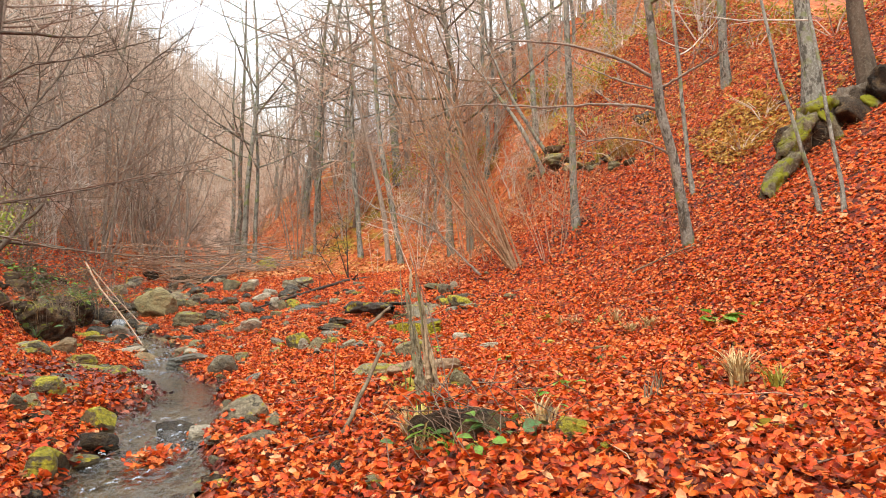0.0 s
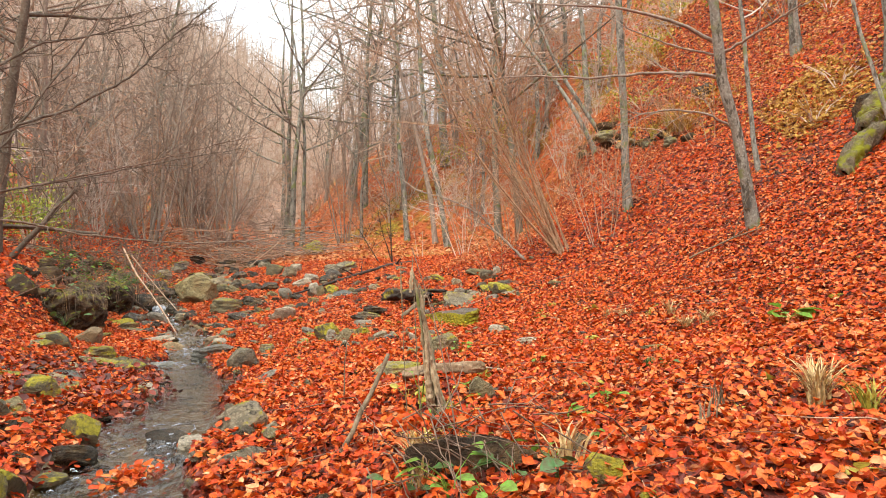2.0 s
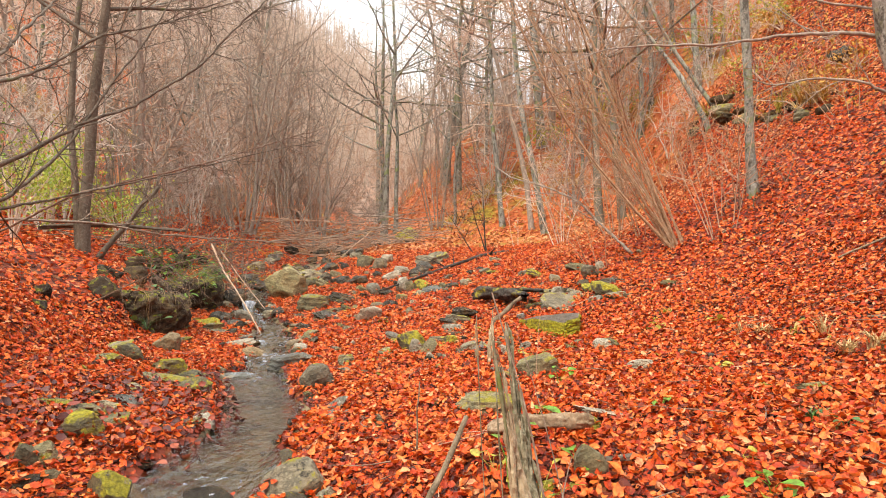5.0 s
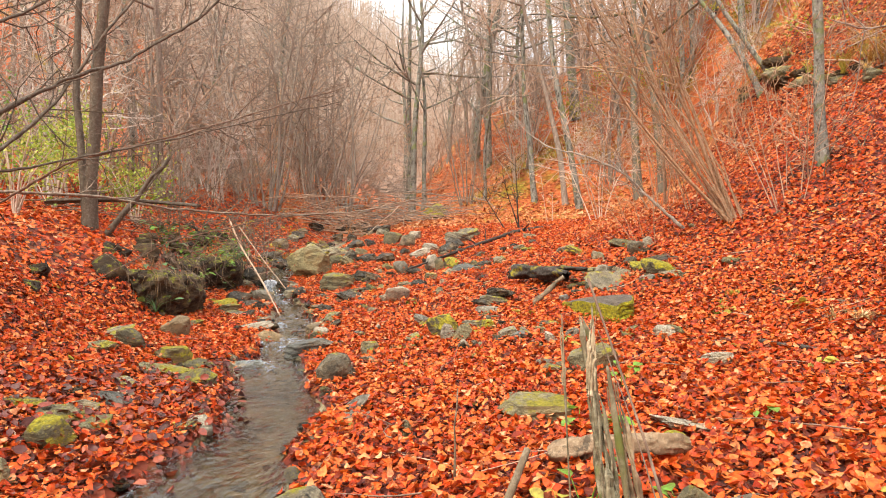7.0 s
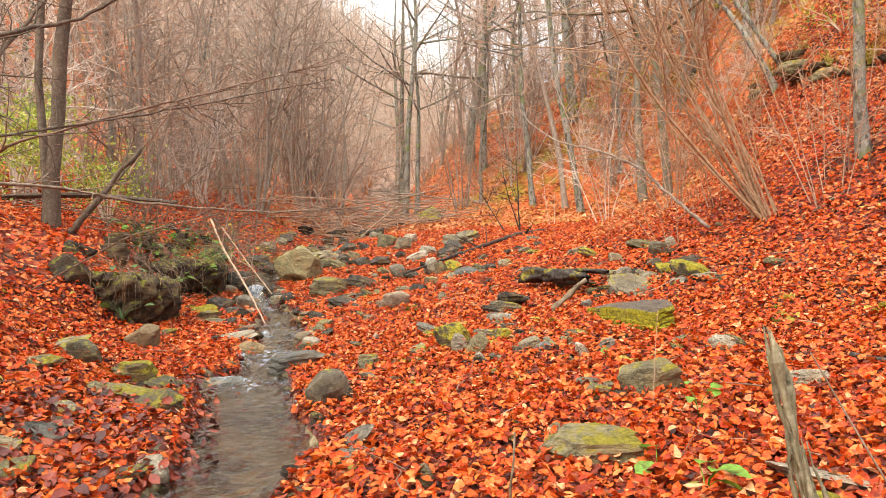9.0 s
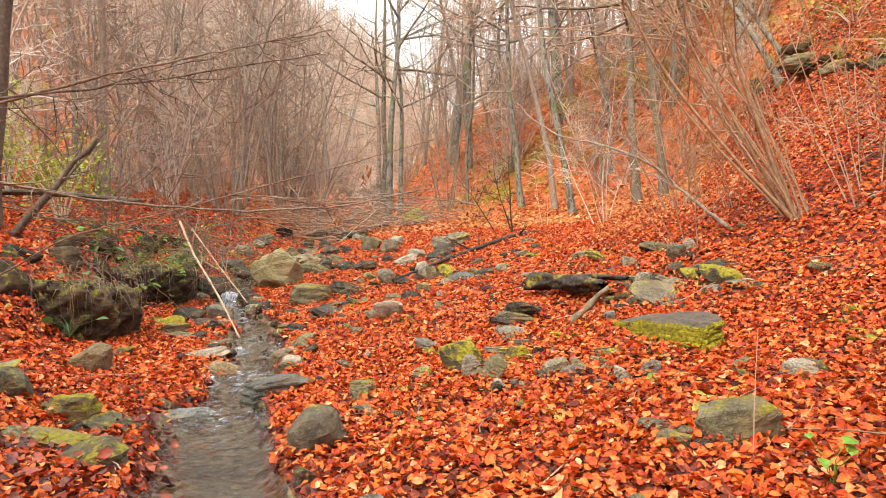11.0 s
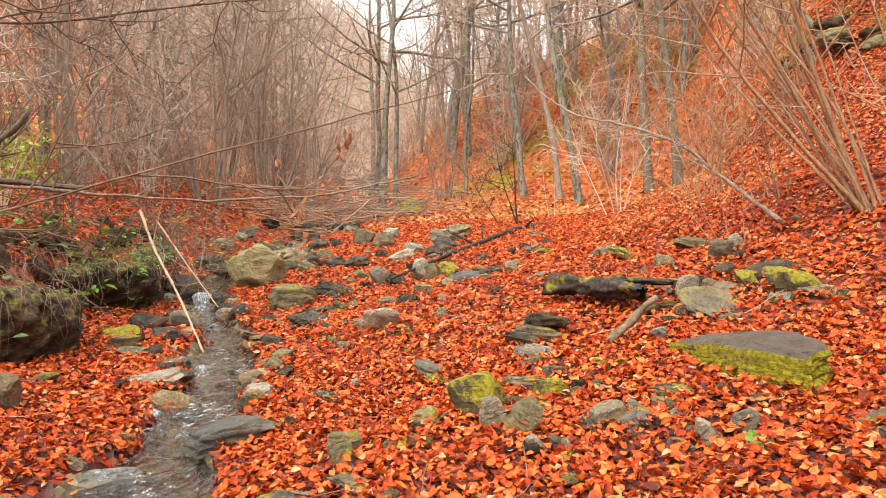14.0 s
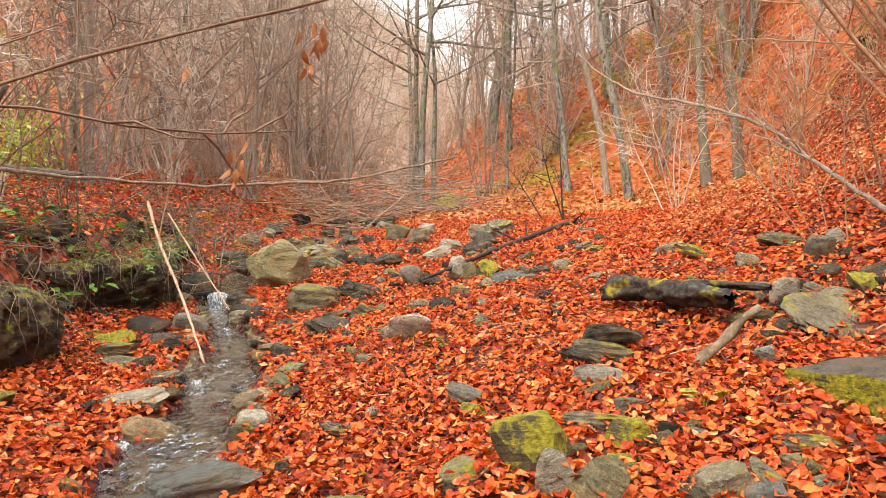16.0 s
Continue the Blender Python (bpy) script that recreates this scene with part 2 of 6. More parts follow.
stem_bark = bark("grey_brown_stem_bark", (0.14, 0.108, 0.085), (0.34, 0.27, 0.22), (0.46, 0.395, 0.34), 14)
# paler than real twigs: the haze of distance is mixed into this bark colour
far_twig = bark("haze_paled_far_twigs", (0.42, 0.31, 0.245), (0.60, 0.47, 0.385), (0.66, 0.55, 0.47))
dark_twig = bark("weathered_twig_bark", (0.10, 0.07, 0.05), (0.26, 0.19, 0.14), (0.42, 0.35, 0.28), 20)
wet_wood = bark("wet_black_wood", (0.018, 0.014, 0.012), (0.06, 0.045, 0.038), (0.16, 0.14, 0.12), 12)
dead_wood = bark("bleached_dead_wood", (0.06, 0.042, 0.026), (0.24, 0.175, 0.115), (0.36, 0.30, 0.22), 18, (0.12, 0.125, 0.02), 0.58)


def stone(name, low, high, moss_from, moss_low=(0.10, 0.095, 0.006), moss_high=(0.46, 0.38, 0.02), rough=0.6):
    """Layered stone with stains, cracks and moss on the faces that look up."""
    m, tree, shader, node = material(name, rough, 0.4)
    base = ramp(node, tree, noise_at(node, tree, 7, 8, 0.72, (1, 1, 2.0)), [(0.32, low), (0.62, high)])
    base = blend(node, tree, ramp(node, tree, noise_at(node, tree, 70, 3), [(0.52, (0, 0, 0)), (0.75, (0.7, 0.7, 0.7))]), base, tuple(min(1, 1.6 * v) for v in high))
    rusty = ramp(node, tree, noise_at(node, tree, 5, 4), [(0.5, (0, 0, 0)), (0.7, (0.6, 0.6, 0.6))])
    base = blend(node, tree, rusty, base, (0.27, 0.165, 0.07))
    crack = ramp(node, tree, noise_at(node, tree, 16, 6, 0.8, (0.6, 0.6, 3.2)), [(0.36, (1, 1, 1)), (0.46, (0, 0, 0))])
    base = blend(node, tree, crack, base, (0.02, 0.016, 0.01))
    own = node("ShaderNodeObjectInfo")
    shade = node("ShaderNodeHueSaturation")
    span = node("ShaderNodeMapRange")
    span.inputs["To Min"].default_value, span.inputs["To Max"].default_value = 0.5, 1.3
    tree.links.new(own.outputs["Random"], span.inputs["Value"])
    tree.links.new(span.outputs["Result"], shade.inputs["Value"])
    tree.links.new(base, shade.inputs["Color"])
    geo = node("ShaderNodeNewGeometry")
    up = node("ShaderNodeSeparateXYZ")
    tree.links.new(geo.outputs["Normal"], up.inputs["Vector"])
    patch = noise_at(node, tree, 7, 6, 0.75)
    add = node("ShaderNodeMath")
    add.operation = "MULTIPLY_ADD"
    add.inputs[1].default_value = 0.2
    tree.links.new(up.outputs["Z"], add.inputs[0])
    tree.links.new(patch, add.inputs[2])
    green = ramp(node, tree, noise_at(node, tree, 45, 4), [(0.3, moss_low), (0.7, moss_high)])
    mask = ramp(node, tree, add.outputs["Value"], [(moss_from, (0, 0, 0)), (min(1, moss_from + 0.07), (1, 1, 1))])
    tree.links.new(blend(node, tree, mask, shade.outputs["Color"], green), shader.inputs["Base Color"])
    bump(node, tree, shader, noise_at(node, tree, 26, 8, 0.75, (1, 1, 2.5)), 1.0, 0.04)
    return m


grey_stone = stone("grey_stone", (0.03, 0.025, 0.017), (0.34, 0.28, 0.185), 0.70)
pale_stone = stone("pale_stone", (0.11, 0.093, 0.065), (0.44, 0.38, 0.29), 0.82)
dark_stone = stone("wet_dark_stone", (0.012, 0.009, 0.007), (0.085, 0.068, 0.046), 0.80, rough=0.22)
moss_stone = stone("mossy_stone", (0.05, 0.04, 0.018), (0.20, 0.16, 0.08), 0.53)
olive_stone = stone("olive_stone", (0.04, 0.034, 0.018), (0.27, 0.225, 0.12), 0.66, (0.10, 0.09, 0.005), (0.38, 0.31, 0.015))
brown_stone = stone("tan_stone", (0.12, 0.08, 0.04), (0.40, 0.28, 0.15), 0.88)
blue_stone = stone("bluish_stone", (0.06, 0.06, 0.052), (0.25, 0.245, 0.21), 0.85)

boulder_stone = stone("olive_tan_boulder", (0.11, 0.086, 0.038), (0.27, 0.22, 0.11), 0.70, (0.16, 0.14, 0.01), (0.40, 0.34, 0.03))

# clear water: a tinted see-through body under a mirror-like skin
water_mat = bpy.data.materials.new("stream_water")
water_mat.use_nodes = True
w_tree = water_mat.node_tree
w_tree.nodes.remove(w_tree.nodes["Principled BSDF"])


def w_node(kind, **values):
    n = w_tree.nodes.new(kind)
    for key, v in values.items():
        n.inputs[key].default_value = v
    return n


w_clear = w_node("ShaderNodeBsdfTransparent", Color=(0.70, 0.62, 0.44, 1))
w_gloss = w_node("ShaderNodeBsdfGlossy", Color=(1, 1, 1, 1), Roughness=0.06)
w_fresnel = w_node("ShaderNodeFresnel", IOR=1.6)
w_bump = w_node("ShaderNodeBump", Strength=0.9, Distance=0.05)
w_tree.links.new(noise_at(w_node, w_tree, 13, 4, 0.6, (1, 0.6, 1)), w_bump.inputs["Height"])
w_mix = w_node("ShaderNodeMixShader")
for w_target in (w_gloss, w_fresnel):
    w_tree.links.new(w_bump.outputs["Normal"], w_target.inputs["Normal"])
w_tree.links.new(w_fresnel.outputs["Fac"], w_mix.inputs["Fac"])
w_tree.links.new(w_clear.outputs["BSDF"], w_mix.inputs[1])
w_tree.links.new(w_gloss.outputs["BSDF"], w_mix.inputs[2])
w_tree.links.new(w_mix.outputs["Shader"], w_tree.nodes["Material Output"].inputs["Surface"])
foam_mat, f_tree, f_shader, f_node = material("white_water", 0.25, 0.6)
f_tree.links.new(ramp(f_node, f_tree, noise_at(f_node, f_tree, 30, 4, 0.7, (3, 3, 0.6)), [(0.42, (0.13, 0.15, 0.18)), (0.62, (0.80, 0.83, 0.88))]), f_shader.inputs["Base Color"])
f_shader.inputs["Transmission Weight"].default_value = 0.3
bump(f_node, f_tree, f_shader, noise_at(f_node, f_tree, 40, 3, 0.6, (2, 2, 0.5)), 0.8, 0.03)
ground_mat = litter_ground()


def far_litter():
    """Fallen leaves and bare soil, as seen from afar under the wood."""
    m, tree, shader, node = material("far_leaf_litter", 0.8, 0.2)
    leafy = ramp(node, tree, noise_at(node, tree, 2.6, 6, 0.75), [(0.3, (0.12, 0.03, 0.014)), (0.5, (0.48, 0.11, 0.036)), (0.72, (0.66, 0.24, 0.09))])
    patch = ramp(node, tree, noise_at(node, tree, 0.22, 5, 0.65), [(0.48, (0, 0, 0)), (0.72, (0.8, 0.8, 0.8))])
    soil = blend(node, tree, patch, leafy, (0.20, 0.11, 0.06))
    mossy = ramp(node, tree, noise_at(node, tree, 0.3, 5, 0.7), [(0.53, (0, 0, 0)), (0.62, (0.85, 0.85, 0.85))])
    moss = ramp(node, tree, noise_at(node, tree, 5, 5, 0.75), [(0.3, (0.07, 0.055, 0.012)), (0.6, (0.30, 0.24, 0.03)), (0.75, (0.48, 0.27, 0.05))])
    tree.links.new(blend(node, tree, mossy, soil, moss), shader.inputs["Base Color"])
    bump(node, tree, shader, noise_at(node, tree, 4, 5), 0.8, 0.15)
    return m


far_mat = far_litter()
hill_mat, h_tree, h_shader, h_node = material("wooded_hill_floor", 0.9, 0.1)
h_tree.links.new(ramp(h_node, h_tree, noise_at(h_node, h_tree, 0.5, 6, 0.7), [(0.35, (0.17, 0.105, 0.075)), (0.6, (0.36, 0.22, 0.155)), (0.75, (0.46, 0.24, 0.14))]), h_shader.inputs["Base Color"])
bed_mat, b_tree, b_shader, b_node = material("stream_bed_mud", 0.5, 0.4)
b_cells = b_node("ShaderNodeTexVoronoi", Scale=16.0)
b_tree.links.new(b_node("ShaderNodeTexCoord").outputs["Object"], b_cells.inputs["Vector"])
b_split = b_node("ShaderNodeSeparateColor")
b_tree.links.new(b_cells.outputs["Color"], b_split.inputs["Color"])
b_grit = ramp(b_node, b_tree, b_split.outputs["Red"], [(0, (0.03, 0.024, 0.014)), (0.5, (0.15, 0.115, 0.06)), (1, (0.34, 0.27, 0.17))])
b_mud = ramp(b_node, b_tree, noise_at(b_node, b_tree, 2.2, 5), [(0.34, (0.04, 0.029, 0.012)), (0.62, (0.24, 0.18, 0.08))])
b_tree.links.new(blend(b_node, b_tree, ramp(b_node, b_tree, noise_at(b_node, b_tree, 3.1, 3), [(0.4, (0, 0, 0)), (0.6, (1, 1, 1))]), b_mud, b_grit), b_shader.inputs["Base Color"])
bump(b_node, b_tree, b_shader, b_cells.outputs["Distance"], 0.6, 0.04)
soil_mat = stone("dark_soil", (0.012, 0.008, 0.005), (0.06, 0.036, 0.02), 0.86, rough=0.9)
earth_mat = stone("mossy_earth", (0.016, 0.010, 0.005), (0.085, 0.05, 0.024), 0.66, (0.06, 0.065, 0.006), (0.28, 0.27, 0.015), 0.9)


# ---- mesh helpers ----
class Shape:
    """Collects points and faces, and makes one mesh of them."""

    def __init__(self):
        self.points, self.faces, self.count = [], [], 0

    def add(self, points, faces):
        self.points.append(np.asarray(points, float).reshape(-1, 3))
        self.faces.append(np.asarray(faces, int) + self.count)
        self.count += len(self.points[-1])

    def tube(self, path, radii, sides=5, close=True):
        """A tapered limb along a path."""
        path, radii = np.asarray(path, float), np.asarray(radii, float)
        run = np.gradient(path, axis=0)
        run /= np.linalg.norm(run, axis=1)[:, None] + 1e-9
        side = np.cross(run, (0.31, 0.17, 0.93) if abs(run[0][2]) < 0.8 else (0.9, 0.3, 0.1))
        side /= np.linalg.norm(side, axis=1)[:, None] + 1e-9
        other = np.cross(run, side)
        a = np.arange(sides) * 2 * math.pi / sides
        ring = side[:, None] * np.cos(a)[None, :, None] + other[:, None] * np.sin(a)[None, :, None]
        pts = (path[:, None] + ring * radii[:, None, None]).reshape(-1, 3)
        n = len(path)
        i, j = np.meshgrid(np.arange(n - 1), np.arange(sides), indexing="ij")
        k = (j + 1) % sides
        quads = np.stack([i * sides + j, i * sides + k, (i + 1) * sides + k, (i + 1) * sides + j], -1).reshape(-1, 4)
        self.add(pts, quads)

    def mesh(self, name, mat, smooth=True):
        data = bpy.data.meshes.new(name)
        pts = np.concatenate(self.points)
        sizes = np.concatenate([np.full(len(f), f.shape[1]) for f in self.faces])
        loops = np.concatenate([f.ravel() for f in self.faces])
        data.vertices.add(len(pts))
        data.vertices.foreach_set("co", pts.ravel())
        data.loops.add(len(loops))
        data.loops.foreach_set("vertex_index", loops)
        data.polygons.add(len(sizes))
        data.polygons.foreach_set("loop_start", np.r_[0, np.cumsum(sizes)[:-1]])
        data.polygons.foreach_set("loop_total", sizes)
        data.polygons.foreach_set("use_smooth", np.full(len(sizes), smooth))
        data.update(calc_edges=True)
        data.validate()
        data.materials.append(mat)
        return data


def thing(name, x, y, z=None, label="", category="", group="", kind=""):
    ob = new(name)
    ob.empty_display_size = 0.1
    ob.location = (x, y, float(height(x, y)) if z is None else z)
    return tagged(ob, label, category, group, kind)


def part(name, shape, mat, parent, label="", smooth=True):
    """One mesh under a thing or a part; the shape is given round the thing's own base."""
    ob = new(name, shape.mesh(name, mat, smooth) if isinstance(shape, Shape) else shape)  # a Shape, or a mesh that is shared
    ob.parent = parent
    return tagged(ob, label)


# ---- the ground and the stream ----
def steps(*runs):
    """Uneven grid lines: runs of (start, end, step)."""
    return np.unique(np.round(np.concatenate([np.arange(a, b, s) for a, b, s in runs]), 3))


def sheet(xs, ys, z):
    gx, gy = np.meshgrid(xs, ys)
    shape = Shape()
    i, j = np.meshgrid(np.arange(len(ys) - 1), np.arange(len(xs) - 1), indexing="ij")
    n = len(xs)
    shape.add(np.stack([gx, gy, z(gx, gy)], -1), np.stack([i * n + j, i * n + j + 1, (i + 1) * n + j + 1, (i + 1) * n + j], -1).reshape(-1, 4))
    return shape


gxs = steps((-260, -60, 12), (-60, -20, 2.5), (-20, -8, 0.5), (-8, 5, 0.07), (5, 14, 0.3), (14, 40, 1.5), (40, 261, 12))
gys = steps((-80, -6, 6), (-6, 1, 0.5), (1, 15, 0.07), (15, 26, 0.25), (26, 60, 1.2), (60, 320, 8))
ground = new("ground", sheet(gxs, gys, height).mesh("ground", ground_mat))
ground.data.materials.append(far_mat)
ground.data.materials.append(hill_mat)
mid = np.empty(len(ground.data.polygons) * 3)
ground.data.polygons.foreach_get("center", mid)
mid = mid.reshape(-1, 3)
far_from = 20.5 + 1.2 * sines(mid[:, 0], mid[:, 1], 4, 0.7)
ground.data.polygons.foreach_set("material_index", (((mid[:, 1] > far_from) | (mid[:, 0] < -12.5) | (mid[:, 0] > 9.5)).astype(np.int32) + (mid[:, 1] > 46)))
tagged(ground, "forest ground covered with red beech leaf litter", "ground", kind="structure")

bed_y = np.round(np.arange(-4, 24, 0.1), 2)
bed_u = np.linspace(-0.87, 0.87, 19)
bed_x = stream_x(bed_y)[:, None] + bed_u[None] * np.interp(bed_y, SY, SW)[:, None]
bed_yy = np.repeat(bed_y[:, None], 19, 1)
bed_z = height(bed_x, bed_yy) + 0.006 + 0.008 * sines(bed_x, bed_yy, 0.16, 0.8) - 0.05 * np.clip(np.abs(bed_u) - 1.05, 0, 1)[None]
bed_shape = Shape()
bi, bj = np.meshgrid(np.arange(len(bed_y) - 1), np.arange(18), indexing="ij")
bed_shape.add(np.stack([bed_x, bed_yy, bed_z], -1), np.stack([bi * 19 + bj, bi * 19 + bj + 1, (bi + 1) * 19 + bj + 1, (bi + 1) * 19 + bj], -1).reshape(-1, 4))
tagged(new("stream_bed", bed_shape.mesh("stream_bed", bed_mat)), "muddy brown stream bed with gravel", "stream bed", kind="structure")

# water runs in a few level stretches with short drops between them
wy = np.unique(np.round(np.r_[np.arange(-4, 14.2, 0.04), np.arange(14.2, 24, 0.25)], 2))
across = np.linspace(-1, 1, 25)
LEVEL_Y = [-4, 4.5, 4.9, 5.5, 7.8, 8.2, 9.0, 9.3, 10.2, 10.6, 12.2, 12.5, 13.35, 13.42, 14.5, 24]
LEVEL_Z = [-0.45, -0.11, -0.07, -0.005, 0.0, 0.02, 0.035, 0.07, 0.11, 0.17, 0.27, 0.35, 0.38, 0.52, 0.64, 1.78]


def water_level(y):
    return np.interp(y, LEVEL_Y, LEVEL_Z)


half = np.interp(wy, SY, SW) * 0.96
wx = stream_x(wy)[:, None] + across[None] * half[:, None]
wz = np.repeat(water_level(wy)[:, None], 25, 1)
rough_water = np.interp(wy, [3, 4.6, 5.2, 5.6, 7.5, 7.8, 9.4, 10.2, 14], [1, 1, 0.7, 0.12, 0.12, 0.8, 1, 0.6, 0.8])
wz += 0.012 * rough_water[:, None] * sines(wx, wy[:, None], 0.26, 0.3) + 0.009 * rough_water[:, None] * sines(wx, wy[:, None], 0.09, 1.9)
water_shape = Shape()
wi, wj = np.meshgrid(np.arange(len(wy) - 1), np.arange(24), indexing="ij")
water_shape.add(np.stack([wx, np.repeat(wy[:, None], 25, 1), wz], -1), np.stack([wi * 25 + wj, wi * 25 + wj + 1, (wi + 1) * 25 + wj + 1, (wi + 1) * 25 + wj], -1).reshape(-1, 4))
water = new("water", water_shape.mesh("water", water_mat))
tagged(water, "shallow clear brown stream running over stones", "stream", kind="structure")


# ---- trees ----
def grow(rng, wood, twigs, p, d, length, r, level, deepest, wander=0.12, lift=0.06, kids=7, thin=0.012, out=0.75, least=0.0028):
    """One limb and, from it, its side limbs. Thick limbs go into wood, thin ones into twigs."""
    n = max(4, int(3 + length * (2.2 if level == 0 else 3)))
    n = min(n, (14, 7, 4)[min(level, 2)])
    pts, d = [np.array(p, float)], np.array(d, float)
    for _ in range(n):
        d = d + rng.normal(0, wander, 3) + (0, 0, lift)
        d /= np.linalg.norm(d)
        pts.append(pts[-1] + d * length / n)
    pts = np.array(pts)
    f = np.linspace(0, 1, n + 1)
    rad = r * (1 - f) ** 0.8 + min(r, least)
    if level == 0:
        rad[0] *= 1.35
        rad = rad * (1 + 0.05 * np.sin(f * 31 + r * 90) + 0.04 * np.sin(f * 17 + r * 50))
        rad = np.maximum(rad, 0.006)
    (wood if level == 0 or r > thin else twigs).tube(pts, rad, 8 if r > 0.06 else 5 if r > 0.02 else 3)
    if level >= deepest:
        return
    count = max(2, int(kids * (1 if level == 0 else 0.7) * (0.7 + 0.6 * rng.random())))
    for s in np.sort(rng.uniform(0.18 if level else 0.3, 0.97, count)):
        k = int(s * n)
        at = pts[k] + (pts[min(k + 1, n)] - pts[k]) * (s * n - k)
        run = pts[min(k + 1, n)] - pts[k]
        run /= np.linalg.norm(run) + 1e-9
        turn = rng.normal(0, 1, 3)
        turn -= run * (turn @ run)
        turn /= np.linalg.norm(turn) + 1e-9
        away = run * (1 - out) + turn * out
        away /= np.linalg.norm(away)
        reach = length * rng.uniform(0.22, 0.5) * (1.15 - 0.6 * s)
        grow(rng, wood, twigs, at, away, reach, max(least, rad[k] * rng.uniform(0.35, 0.6)), level + 1, deepest, wander * 1.2, lift, kids, thin, out, least)


def tree(x, y, high, r, lean=(0, 0), seed=1, bark_mat=None, twig_mat=None, deepest=2, kids=12, label="", group="", name="tree", wander=0.05, first=0.3):
    rng = np.random.default_rng(seed)
    wood, twigs = Shape(), Shape()
    d = np.array([lean[0], lean[1], 1.0])
    grow(rng, wood, twigs, (0, 0, -0.15), d / np.linalg.norm(d), high, r, 0, deepest, wander, 0.03, kids, 0.02)
    ob = thing(name, x, y, None, label or "slender bare grey beech tree in the leaf litter", "tree", group)
    part("trunk", wood, bark_mat or beech_bark, ob)
    part("crown", twigs, twig_mat or grey_twig, ob)
    return ob


def bush(x, y, stems, high, r, spread=0.45, lean=(0, 0), seed=1, mat=None, label="", name="bush", kids=7, deepest=2, base=0.25):
    """A shrub of many stems, each a part of its own, that rise from one foot."""
    rng = np.random.default_rng(seed)
    ob = thing(name, x, y, None, label, "shrub")
    for _ in range(stems):
        wood = Shape()
        a, s = rng.uniform(0, 2 * math.pi), rng.uniform(0.1, 1)
        d = np.array([math.cos(a) * spread * s + lean[0] * rng.uniform(0.4, 1.2), math.sin(a) * spread * s + lean[1], 1.0])
        foot = (math.cos(a) * base * s, math.sin(a) * base * s, -0.1)
        grow(rng, wood, wood, foot, d / np.linalg.norm(d), high * rng.uniform(0.55, 1.05), r * rng.uniform(0.5, 1.1), 0, deepest, 0.05, 0.02, kids, 0.012, 0.6)
        part("stem", wood, mat or hazel_bark, ob)
    return ob


def thicket(stems, high, r, spread, seed, mat, kids=7):
    """A mesh of bare thin stems with their twigs, too many to count."""
    rng = np.random.default_rng(seed)
    wood = Shape()
    for _ in range(stems):
        a, s = rng.uniform(0, 2 * math.pi), rng.uniform(0.1, 1)
        d = np.array([math.cos(a) * spread * s, math.sin(a) * spread * s, 1.0])
        grow(rng, wood, wood, (math.cos(a) * 0.5 * s, math.sin(a) * 0.5 * s, -0.1), d / np.linalg.norm(d), high * rng.uniform(0.4, 1.05), r * rng.uniform(0.4, 1.1), 0, 2, 0.10, 0.015, kids, 0.012, 0.72, 0.0055)
    return wood.mesh("thicket", mat)



# ---- trees that stand near the stream ----
leaner = tree(3.43, 9.66, 9.0, 0.07, (-0.30, -0.06), 3, label="leaning slender grey beech on the leafy slope", kids=9)


def limb(ob, path, r0, r1, twig_count, seed, mat):
    """A long bare bough of a tree, with its twigs."""
    g = np.random.default_rng(seed)
    pts = np.array(path, float) - np.array(ob.location[:])
    s = np.linspace(0, 1, len(pts))
    u = np.linspace(0, 1, 22)
    line = np.stack([np.interp(u, s, pts[:, k]) for k in range(3)], -1)
    for _ in range(2):
        line[1:-1] = (line[:-2] + 2 * line[1:-1] + line[2:]) / 4
    line[1:-1] += g.normal(0, 0.3 * r0, (20, 3))
    bough = Shape()
    bough.tube(line, np.linspace(r0, r1, 22), 6)
    for k in range(twig_count):
        i = int(g.integers(4, 21))
        run = line[i] - line[i - 1]
        d = run / np.linalg.norm(run) + g.normal(0, 0.6, 3)
        grow(g, bough, bough, line[i], d / np.linalg.norm(d), g.uniform(0.3, 1.1), 0.005, 1, 2, 0.14, 0.02, 6, 0.01, 0.6, 0.002)
    part("bough", bough, mat, ob)


limb(leaner, [(3.03, 9.5, 3.8), (2.53, 9.37, 4.05), (1.85, 9.27, 4.22), (1.18, 9.16, 4.24), (0.5, 9.02, 4.25)], 0.026, 0.007, 12, 1, stem_bark)
limb(leaner, [(3.05, 9.53, 3.39), (2.79, 9.43, 3.43), (2.19, 9.41, 3.45), (1.52, 9.38, 3.4), (0.7, 9.27, 3.43), (0.15, 9.13, 3.34)], 0.024, 0.006, 12, 2, stem_bark)
limb(leaner, [(3.14, 9.55, 2.8), (2.86, 9.48, 2.96), (2.4, 9.48, 3.01), (2.06, 9.45, 2.95), (1.78, 9.37, 3.04)], 0.016, 0.005, 8, 3, stem_bark)
limb(leaner, [(3.03, 9.55, 3.67), (3.33, 9.26, 3.8), (3.66, 8.93, 3.95), (3.81, 8.71, 3.97)], 0.022, 0.006, 8, 4, stem_bark)
limb(leaner, [(3.06, 9.54, 3.67), (2.61, 9.73, 3.87), (2.08, 9.87, 4.16), (1.66, 9.95, 4.48)], 0.014, 0.005, 8, 5, stem_bark)
tree(2.42, 12.75, 12.0, 0.072, (-0.02, 0.0), 4, label="straight grey beech with spotted bark on the slope")
tree(-6.68, 9.75, 10.0, 0.085, (0.09, 0.05), 5, dark_bark, stem_bark, label="grey beech on top of the stream bank")
